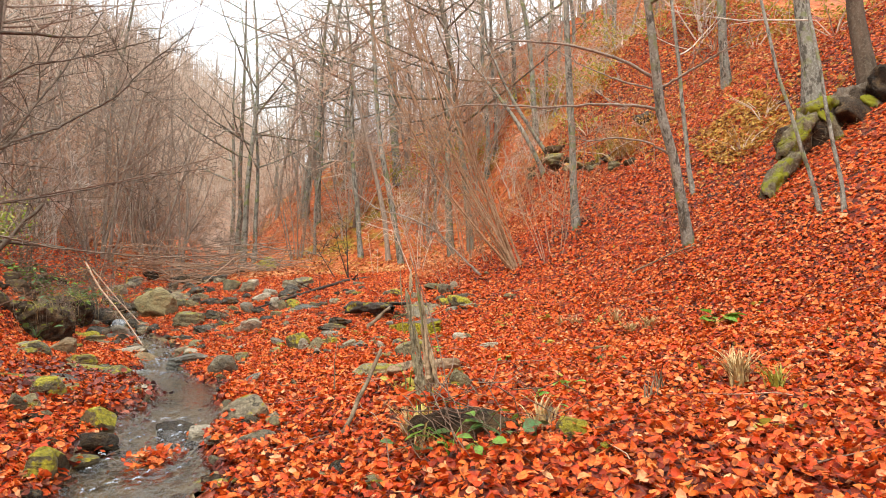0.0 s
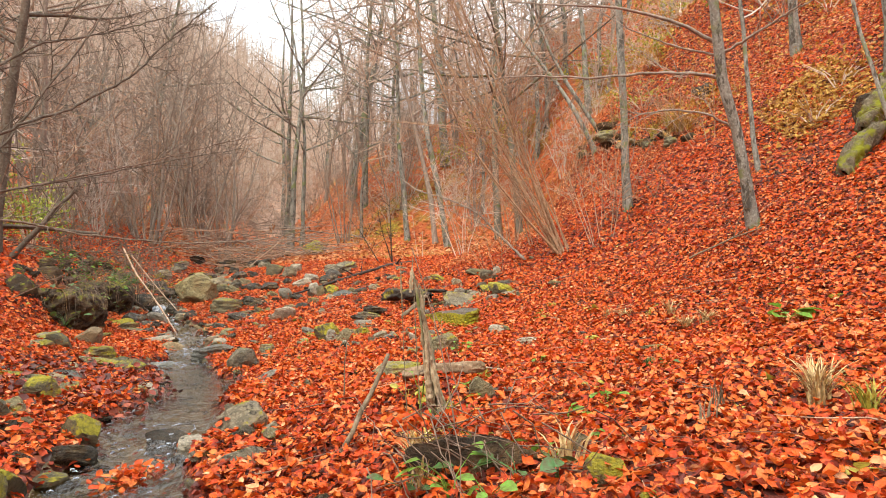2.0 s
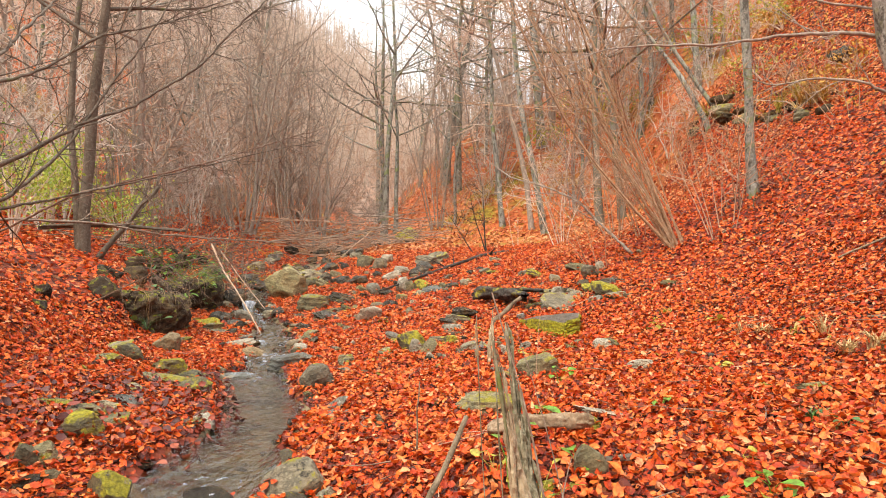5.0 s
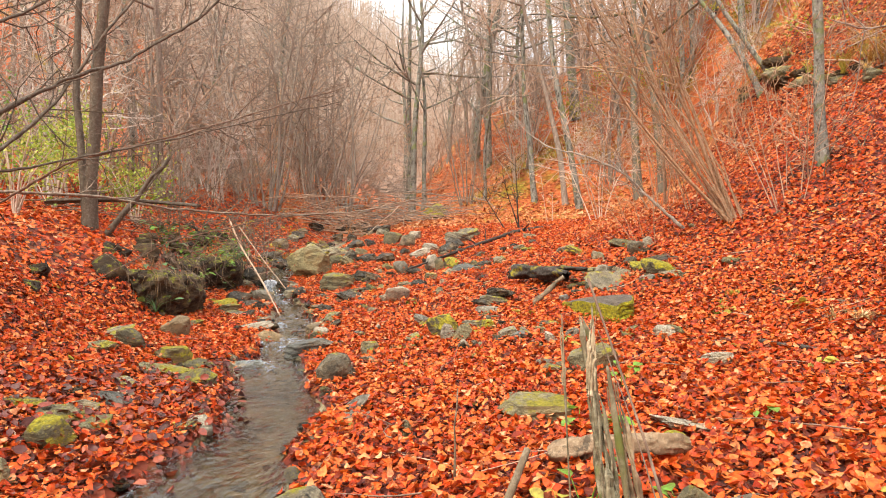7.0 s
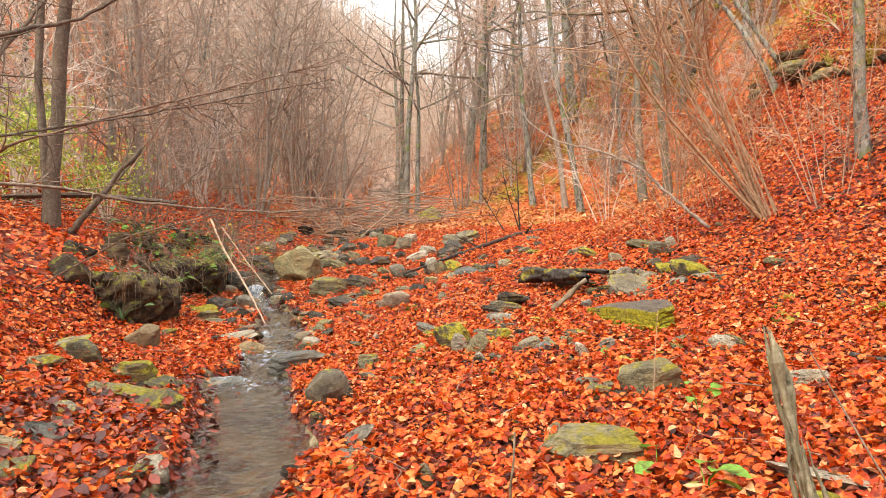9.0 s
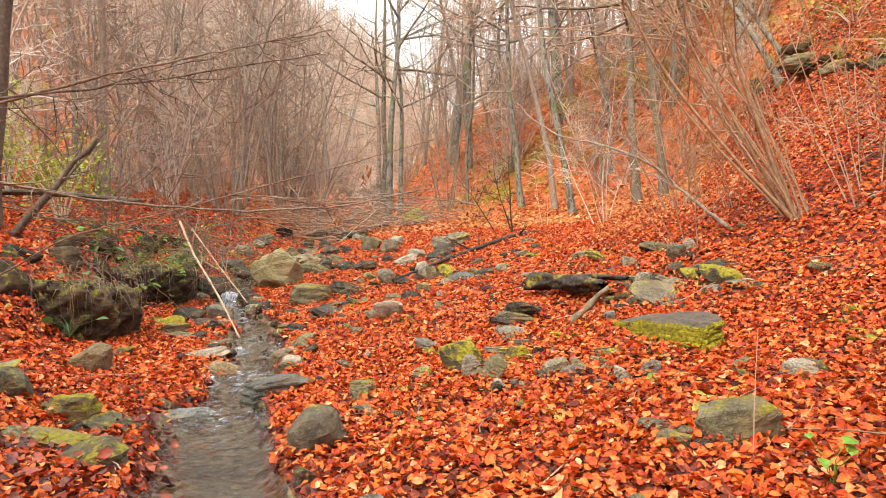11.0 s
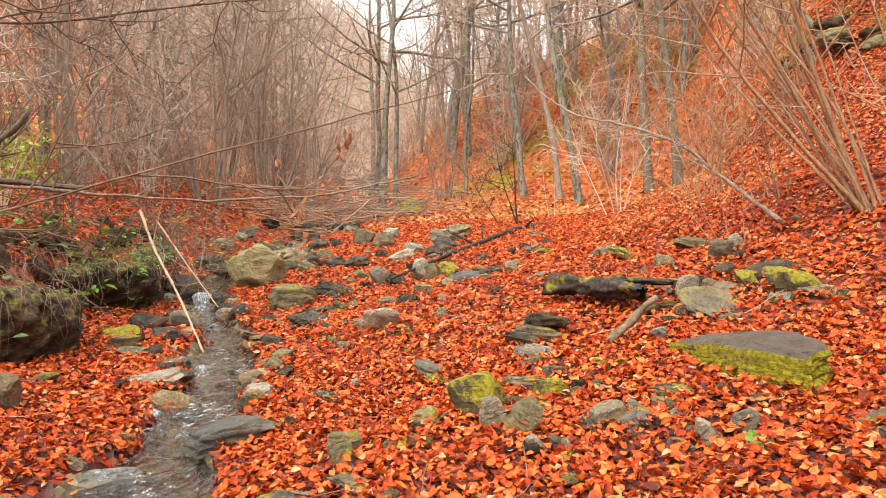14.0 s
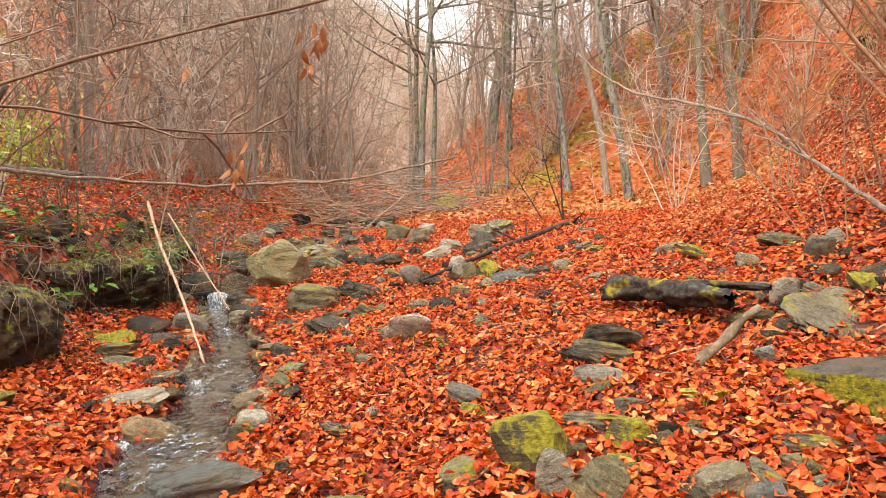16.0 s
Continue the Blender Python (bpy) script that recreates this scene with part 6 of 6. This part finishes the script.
# rotten stake with split wood, and dead stalks near it
stake_wood = bark("rotten_stake_wood", (0.045, 0.036, 0.02), (0.24, 0.20, 0.125), (0.42, 0.38, 0.27), 34, (0.13, 0.15, 0.04), 0.52, 0.58)
def splintered(a, b, r0, r1, count, seed, mat, label, name="stake", twist=0.5):
    """Rotten upright wood: many flat splinters, each a part, twisted round one another, with a ragged top."""
    r = np.random.default_rng(seed)
    a, b = np.array(a, float), np.array(b, float)
    ob = thing(name, *a, label, name)
    u = np.linspace(0, 1, 16)
    for k in range(count):
        turn = k * 6.283 / count + r.normal(0, 0.25)
        top = r.uniform(0.3, 1.0) if k > 1 else 1.0
        f = u * top
        ang = turn + twist * f * 3 + 0.25 * np.sin(7 * f + seed + k)
        rad = (r0 + (r1 - r0) * f) * (0.85 + 0.3 * np.sin(9 * f + 2 * k) + 0.12 * r.normal(0, 1, 16))
        path = np.outer(f, b - a) + np.stack([np.cos(ang) * rad, np.sin(ang) * rad, 0.01 * np.sin(11 * f + k)], -1)
        thick = (r0 + (r1 - r0) * f) * 0.34 * np.clip((1 - u) * 5 + 0.12, 0, 1) * (1 + 0.35 * r.normal(0, 1, 16))
        wood = Shape()
        wood.tube(path, np.maximum(thick, 0.0012), 6)
        part("splinter", wood, mat, ob, "", False)
    return ob


splintered((0.20, 4.71, 0.08), (0.10, 4.80, 0.67), 0.040, 0.010, 11, 31, stake_wood, "rotten split foot of a broken mossy stake", "stake", 0.12)
splintered((0.125, 4.78, 0.46), (0.06, 4.86, 0.85), 0.012, 0.021, 7, 32, stake_wood, "rotten twisted mossy top of a broken stake", "stake", 0.3)
husk = bark("withered_husk", (0.12, 0.08, 0.045), (0.42, 0.32, 0.20), (0.60, 0.5, 0.36), 40, None, 0.62, 0.57)
stick([(0.31, 3.88, 0.02), (0.27, 3.83, 0.4), (0.21, 3.79, 0.86)], 0.006, 0.004, stake_wood, "tall withered weed stem in the leaves", "stalk", 0, 33, 7, 0.25)
splintered((0.29, 3.84, 0.34), (0.215, 3.79, 0.85), 0.026, 0.006, 12, 47, husk, "ragged pale husk hanging on a withered stem", "husk", 0.15)
stick([(0.24, 3.95, 0.02), (0.2, 3.95, 0.45), (0.17, 4.0, 0.93)], 0.0025, 0.0018, stake_wood, "tall withered weed stem in the leaves", "stalk", 0, 34, 7, 0.25)
splintered((0.172, 3.94, 0.80), (0.17, 4.0, 0.92), 0.007, 0.004, 6, 49, husk, "curled grey husk at the top of a withered stem", "husk", 0.6)
splintered((0.115, 4.02, 0.79), (0.11, 4.05, 0.90), 0.004, 0.003, 4, 52, husk, "thin pale shred hanging on a withered stem", "husk", 0.6)
stick([(0.16, 4.02, 0.02), (0.13, 4.03, 0.45), (0.11, 4.05, 0.91)], 0.002, 0.0015, stake_wood, "thin withered weed stem in the leaves", "stalk", 0, 53, 7, 0.25)
stick([(0.42, 3.7, 0.05), (0.3, 3.9, 0.62), (0.16, 4.05, 0.98)], 0.0035, 0.002, near_twig, "thin dark weed stem leaning across the husks", "stalk", 0, 50)
plant(0.08, 4.82, 3, 0.075, 0.26, green_leaf, "bright green leaves hanging beside the stake", 29, 0.75, 0.16, 0.25)
stick([(0.35, 4.45, 0.18), (0.25, 4.62, 0.5), (0.12, 4.8, 0.8)], 0.003, 0.0015, near_twig, "thin dark weed stem leaning over the log", "stalk", 0, 35)
stick([(-0.1, 7.15, 0.2), (-0.09, 7.16, 0.5), (-0.07, 7.18, 0.72)], 0.0026, 0.0015, hazel_bark, "thin dry weed stem standing upright", "stalk", 0, 36)
stick([(-0.5, 5.4, 0.1), (-0.5, 5.4, 0.3), (-0.49, 5.42, 0.48)], 0.006, 0.003, dead_wood, "thin dry weed stem standing upright", "stalk", 0, 37)


fresh_leaf = leaf_material("fresh_leaf", [(0, (0.16, 0.30, 0.04)), (0.5, (0.42, 0.52, 0.08)), (1, (0.68, 0.68, 0.18))], 0.5, 0.4, 0.4)


def leafy_bush(x, y, high, wide, count, seed, mat, label, leaf=0.09):
    """Thin stems with a loose, gappy crown of leaves."""
    r = np.random.default_rng(seed)
    ob = thing("leafy_bush", x, y, None, label, "shrub")
    stems, crown = Shape(), Shape()
    tips = []
    for _ in range(9):
        a, s = r.uniform(0, 6.28), r.uniform(0.2, 1)
        tip = np.array([math.cos(a) * wide * s, math.sin(a) * wide * s, high * r.uniform(0.5, 1)])
        path = np.stack([(0, 0, -0.1), tip * (0.35, 0.35, 0.5), tip])
        stems.tube(path, np.array([0.014, 0.01, 0.004]), 4)
        tips += [tip, tip * (0.7, 0.7, 0.75), tip * (0.85, 0.85, 0.6)]
    tips = np.array(tips)
    c = tips[r.integers(0, len(tips), count)] + r.normal(0, 0.17, (count, 3))
    run = r.normal(0, 1, (count, 3)) + (0, 0, -0.3)
    run /= np.linalg.norm(run, axis=1)[:, None]
    side = np.cross(run, r.normal(0, 1, (count, 3)))
    side /= np.linalg.norm(side, axis=1)[:, None]
    s = leaf * r.uniform(0.6, 1.2, count)[:, None]
    pts = np.stack([c - run * s * 0.5, c + side * s * 0.25, c + run * s * 0.5, c - side * s * 0.25], 1)
    crown.add(pts, (np.array([[0, 1, 2, 3]])[None] + (np.arange(count) * 4)[:, None, None]).reshape(-1, 4))
    tagged(part("stem", stems, twig_bark, ob), kind="stuff")
    part("crown", crown, mat, ob)
    return ob


leafy_bush(-8.2, 10.6, 1.6, 0.9, 1900, 1, fresh_leaf, "bush with yellow-green leaves behind the bank", 0.075)
leafy_bush(-7.5, 11.5, 1.15, 0.6, 1100, 2, fresh_leaf, "low bush with yellow-green leaves on the bank", 0.07)
leafy_bush(-7.3, 9.2, 1.2, 0.6, 600, 12, fresh_leaf, "low bush with yellow-green leaves on the bank", 0.07)
leafy_bush(-9.6, 10.2, 2.0, 1.1, 600, 3, green_leaf, "bush with green leaves behind the beech")
leafy_bush(-8.6, 9.4, 1.5, 0.9, 350, 4, green_leaf, "bush with sparse green leaves on the bank")
UNDER = "yellow-green undergrowth high on the slope"
for k, (x, y, h, w, n, s) in enumerate([(3.6, 28.6, 1.6, 1.8, 700, 0.14), (4.2, 20.0, 0.9, 1.2, 520, 0.11), (5.3, 21.0, 0.9, 1.3, 460, 0.11), (-2.3, 30.2, 1.2, 1.3, 420, 0.14), (-0.3, 30.0, 1.3, 1.4, 460, 0.14), (-1.2, 31.4, 1.2, 1.2, 360, 0.14), (6.8, 18.5, 0.8, 1.4, 420, 0.1)]):
    leafy_bush(x, y, h, w, n, 5 + k, yellow_leaf, UNDER, s)
slope_r = np.random.default_rng(61)
for k in range(26):
    y = slope_r.uniform(15, 33)
    x = slope_r.uniform(3.2, 9) if y < 24 else slope_r.uniform(-1.5, 9)
    leafy_bush(x, y, slope_r.uniform(0.3, 0.8), slope_r.uniform(0.6, 1.3), 240, 100 + k, (yellow_leaf, ochre_leaf, ochre_leaf)[k % 3], "low yellow and ochre undergrowth on the wooded slope", 0.11)
leafy_bush(5.6, 12.2, 0.6, 0.8, 260, 17, ochre_leaf, "yellow leaves of low undergrowth on the slope")
leafy_bush(5.0, 11.7, 0.5, 0.7, 260, 18, ochre_leaf, "yellow leaves of low undergrowth on the slope")
leafy_bush(7.6, 13.5, 0.8, 1.2, 360, 19, yellow_leaf, "yellow leaves of low undergrowth on the slope")
leafy_bush(-0.4, 28.5, 1.4, 1.3, 300, 20, brown_leaf, "undergrowth with orange withered leaves", 0.13)


def withered(x, y, z, count, size, seed):
    """A hanging cluster of curled dead leaves."""
    r = np.random.default_rng(seed)
    ob = thing("withered_leaves", x, y, z, "cluster of curled withered leaves hanging on a twig", "leaves")
    for k in range(count):
        leaf = part("leaf", leaf_mesh(brown_leaf, size, size * 0.45, 0.9), None, ob)
        leaf.location = (r.normal(0, 0.012), r.normal(0, 0.012), -r.uniform(0, 0.07))
        leaf.rotation_euler = (r.normal(0, 0.5), r.uniform(0.8, 1.7), r.uniform(0, 6.28))


withered(-1.78, 7.5, 1.5, 9, 0.024, 1)
withered(-1.82, 7.52, 1.46, 7, 0.022, 2)
withered(-1.93, 7.48, 1.27, 8, 0.024, 3)
withered(-1.95, 7.36, 1.44, 2, 0.022, 4)

# ---- white water: the small fall and the riffles ----
def fall(x, y, top, bottom, wide, seed, label):
    r = np.random.default_rng(seed)
    shape = Shape()
    n, m = 17, 12
    u, v = np.meshgrid(np.linspace(-1, 1, n), np.linspace(0, 1, m))
    px = u * wide / 2 * (1 - 0.15 * v) + 0.01 * np.sin(9 * u + 5 * v)
    py = -0.06 * v**0.6 + 0.02 * np.sin(14 * u + r.uniform(0, 6)) * v
    pz = (bottom - top) * v**1.6 + 0.003 * np.sin(23 * u + 3 * v) - 0.05 * np.abs(u) ** 3
    i, j = np.meshgrid(np.arange(m - 1), np.arange(n - 1), indexing="ij")
    shape.add(np.stack([px, py, pz], -1), np.stack([i * n + j, i * n + j + 1, (i + 1) * n + j + 1, (i + 1) * n + j], -1).reshape(-1, 4))
    ob = new("waterfall", shape.mesh("waterfall", foam_mat))
    ob.location = (x, y, top)
    ob.rotation_euler = (0, 0, radians(28))
    return tagged(ob, label, "waterfall", kind="structure")


fall(-6.27, 13.4, 0.58, 0.37, 0.24, 1, "small white waterfall between two boulders")

fall(-3.86, 9.22, 0.10, 0.03, 0.16, 2, "small white rush of water beside a tan stone")
fall(-4.3, 10.45, 0.16, 0.10, 0.13, 3, "low white step of the stream")


def riffle(y0, y1, count, seed):
    """Broken white streaks on quick water, too many to count."""
    r = np.random.default_rng(seed)
    shape = Shape()
    for _ in range(count):
        y = r.uniform(y0, y1)
        x = float(stream_x(y)) + r.normal(0, 0.4) * float(np.interp(y, SY, SW))
        n = 6
        length, wide = r.uniform(0.015, 0.06), r.uniform(0.001, 0.003)
        a = r.normal(-1.9, 0.5)
        u = np.linspace(0, 1, n)
        cx, cy = x + math.cos(a) * u * length + 0.006 * np.sin(9 * u + y * 50), y + math.sin(a) * u * length
        cz = water_level(cy) + 0.016 + 0.006 * np.sin(u * 3.1)
        side = np.stack([-math.sin(a) * np.sin(u * 3.1), math.cos(a) * np.sin(u * 3.1), 0 * u], -1) * wide
        mid = np.stack([cx, cy, cz], -1)
        pts = np.concatenate([mid + side, mid + (0, 0, 0.006), mid - side])
        shape.add(pts, [[k, k + 1, k + n + 1, k + n] for k in range(n - 1)] + [[k + n, k + n + 1, k + 2 * n + 1, k + 2 * n] for k in range(n - 1)])
    ob = new("white_water", shape.mesh("white_water", foam_mat))
    return tagged(ob, "white streaks of quick water between the stones", "water", kind="stuff")


riffle(12.9, 13.4, 30, 1)
riffle(11.9, 12.7, 30, 2)
riffle(10.0, 11.0, 30, 3)
riffle(8.6, 9.5, 45, 4)
riffle(7.85, 8.3, 30, 5)
riffle(3.2, 5.2, 60, 6)

# ---- the leaf carpet ----
def leaf_carpet(name, count, x0, x1, y0, y1, size, rng, fine=True, keep=None, mat=None, lift=0.034, edge=0.9):
    """Fallen leaves, each a small folded blade."""
    x, y = rng.uniform(x0, x1, count), rng.uniform(y0, y1, count)
    e = np.abs(x - stream_x(y)) / np.interp(y, SY, SW)
    ok = rng.random(count) < np.clip((e - edge) * 4, 0.0, 1)
    bank = (x < stream_x(y) - 1.0) & (y > 9.1) & (y < 15)
    ok &= ~bank | (height(x - 0.06, y) - height(x + 0.06, y) < 0.15)
    if keep is not None:
        ok &= keep(x, y, rng)
    x, y = x[ok], y[ok]
    n = len(x)
    z = height(x, y)
    g = 0.05
    nx, ny = (height(x + g, y) - z) / g, (height(x, y + g) - z) / g
    up = np.stack([-nx, -ny, np.ones(n)], -1) + rng.normal(0, 0.5, (n, 3)) * (1, 1, 0)
    up /= np.linalg.norm(up, axis=1)[:, None]
    a = rng.uniform(0, 2 * math.pi, n)
    run = np.stack([np.cos(a), np.sin(a), np.zeros(n)], -1)
    run -= up * (run * up).sum(1)[:, None]
    run /= np.linalg.norm(run, axis=1)[:, None]
    side = np.cross(up, run)
    s = size * rng.uniform(0.6, 1.2, n) * np.where(rng.random(n) < 0.12, 1.35, 1)
    w = s * rng.uniform(0.24, 0.36, n)
    fold = s * rng.uniform(-0.08, 0.26, n)
    curl = s * rng.uniform(-0.2, 0.42, n)
    mid = np.stack([x, y, z + rng.uniform(0.004, lift, n)], -1)

    def at(u, v, h):
        return mid + run * (u * s)[:, None] + side * (v * w)[:, None] + up * h[:, None]

    if fine:
        pts = np.stack([at(-0.5, 0, curl), at(-0.2, 0, 0 * s), at(0.2, 0, 0 * s), at(0.55, 0, curl),
                        at(-0.22, 1, fold), at(0.16, 0.95, fold), at(-0.22, -1, fold), at(0.16, -0.95, fold)], 1)
        tris = np.array([[0, 1, 4], [3, 5, 2], [0, 6, 1], [3, 2, 7]])
        quads = np.array([[4, 1, 2, 5], [6, 7, 2, 1]])
        base = (np.arange(n) * 8)[:, None, None]
        shape = Shape()
        shape.add(pts, (tris[None] + base).reshape(-1, 3))
        shape.faces.append((quads[None] + base).reshape(-1, 4))
    else:
        pts = np.stack([at(-0.5, 0, curl), at(0.0, 1, fold), at(0.5, 0, curl), at(0.0, -1, fold)], 1)
        shape = Shape()
        shape.add(pts, (np.array([[0, 2, 1], [0, 3, 2]])[None] + (np.arange(n) * 4)[:, None, None]).reshape(-1, 3))
    ob = new(name, shape.mesh(name, mat or red_leaf, fine))
    return tagged(ob, "carpet of fallen red and orange beech leaves", "leaves", kind="stuff")


def strew(c, rng, mat, size=0.05, label="red beech leaves caught on the bank"):
    """Single leaves at given places."""
    n = len(c)
    run = rng.normal(0, 1, (n, 3)) * (1, 1, 0.5)
    run /= np.linalg.norm(run, axis=1)[:, None]
    side = np.cross(run, rng.normal(0, 0.45, (n, 3)) + (0, 0, 1))
    side /= np.linalg.norm(side, axis=1)[:, None]
    up = np.cross(side, run)
    s = size * rng.uniform(0.6, 1.2, n)[:, None]
    w = s * 0.32
    lift = s * rng.uniform(-0.05, 0.2, n)[:, None]
    pts = np.stack([c - run * s / 2, c - run * s * 0.1 + side * w + up * lift, c + run * s * 0.2 + side * w * 0.9 + up * lift, c + run * s / 2,
                    c + run * s * 0.2 - side * w * 0.9 + up * lift, c - run * s * 0.1 - side * w + up * lift], 1)
    shape = Shape()
    shape.add(pts, (np.array([[0, 1, 2, 3], [0, 3, 4, 5]])[None] + (np.arange(n) * 6)[:, None, None]).reshape(-1, 4))
    tagged(new("fallen_leaves", shape.mesh("fallen_leaves", mat, False)), label, "leaves", kind="stuff")


def leaves_on_stones(rng):
    """Leaves that have come to rest against and on the stones."""
    rows = []
    for x, y, sx, sy, sz in laid:
        if y > 16:
            continue
        for _ in range(int(5 + 26 * sx)):
            a = rng.uniform(0, 6.28)
            k = rng.uniform(0.36, 0.62)
            rows.append((x + math.cos(a) * sx * k, y + math.sin(a) * sy * k, (0.62 - k) * 2.2 * sz + 0.02))
    c = np.array(rows)
    n = len(c)
    c[:, 2] += height(c[:, 0], c[:, 1])
    strew(c, rng, red_leaf, 0.05, "red beech leaves caught against the stones")


lr = np.random.default_rng(5)
leaves_on_stones(lr)
strew(np.stack([lr.normal(-1.29, 0.06, 150), lr.normal(4.32, 0.13, 150), np.full(150, -0.2) + lr.uniform(0.05, 0.13, 150)], -1), lr, red_leaf, 0.055, "small island of red leaves in the stream")
for lip, lid in bank_lips:
    spots = lid.reshape(-1, 3)
    strew(spots[lr.integers(0, len(spots), 1500)] + lr.normal(0, 0.06, (1500, 3)) * (1, 1, 0.2) + (0, 0, 0.02), lr, red_leaf)
strew(np.stack([lr.normal(0.42, 0.2, 260), lr.normal(3.9, 0.06, 260), np.full(260, 0.27) + lr.normal(0, 0.02, 260)], -1), lr, red_leaf, 0.055, "red beech leaves above the dark hollow")


def along_water(x, y, rng):
    e = np.abs(x - stream_x(y)) / np.interp(y, SY, SW)
    return rng.random(len(x)) < np.exp(-((np.clip(e - 0.9, 0, 9) / 0.55) ** 2))


def shallows(x, y, rng):
    e = (x - stream_x(y)) / np.interp(y, SY, SW)
    return (e < -0.35) & (rng.random(len(x)) < np.clip((-e - 0.35) * 2.2, 0, 0.8))


# the dark lower layers paint the shaded gaps under the bright top leaves
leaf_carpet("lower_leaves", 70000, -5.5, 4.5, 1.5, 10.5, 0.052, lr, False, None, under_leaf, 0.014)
leaf_carpet("fallen_leaves", 128000, -5.5, 4.5, 1.5, 10.5, 0.046, lr, True, None, None, 0.055)
leaf_carpet("yellow_leaves", 240, -5.5, 4.5, 2, 12, 0.06, lr, True, None, yellow_leaf, 0.04)
leaf_carpet("wet_leaves", 16000, -7, 0, 2.5, 14, 0.058, lr, True, along_water, wet_leaf, 0.03, 0.7)
leaf_carpet("wet_leaves", 2600, -3.4, -1.3, 5.2, 7.9, 0.055, lr, True, shallows, wet_leaf, 0.1, 0.0)
leaf_carpet("fallen_leaves", 26000, -6, 6, -6, 1.5, 0.075, lr, False)
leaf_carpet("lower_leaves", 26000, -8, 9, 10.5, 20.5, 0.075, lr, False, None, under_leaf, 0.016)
leaf_carpet("fallen_leaves", 125000, -8, 9, 10.5, 20.5, 0.062, lr, False, None, None, 0.05)
leaf_carpet("ochre_leaves", 5200, 4, 12, 11, 27, 0.11, lr, False, None, ochre_leaf, 0.06)
leaf_carpet("ochre_leaves", 3000, -6, 8, 24, 38, 0.15, lr, False, None, ochre_leaf, 0.06)
leaf_carpet("yellow_leaves", 1500, 4.6, 5.9, 11.4, 13.2, 0.09, lr, False, None, ochre_leaf, 0.08)
leaf_carpet("fallen_leaves", 22000, 4.5, 9, 3, 10.5, 0.075, lr, False)
leaf_carpet("fallen_leaves", 20000, -12, -5.5, 3, 10.5, 0.075, lr, False)
leaf_carpet("fallen_leaves", 16000, -14, -8, 10.5, 20.5, 0.09, lr, False)
leaf_carpet("fallen_leaves", 50000, -16, 14, 20, 44, 0.14, lr, False, None, faded_leaf)
leaf_carpet("fallen_leaves", 16000, -1, 9, 14.5, 21, 0.075, lr, False, None, faded_leaf, 0.07)
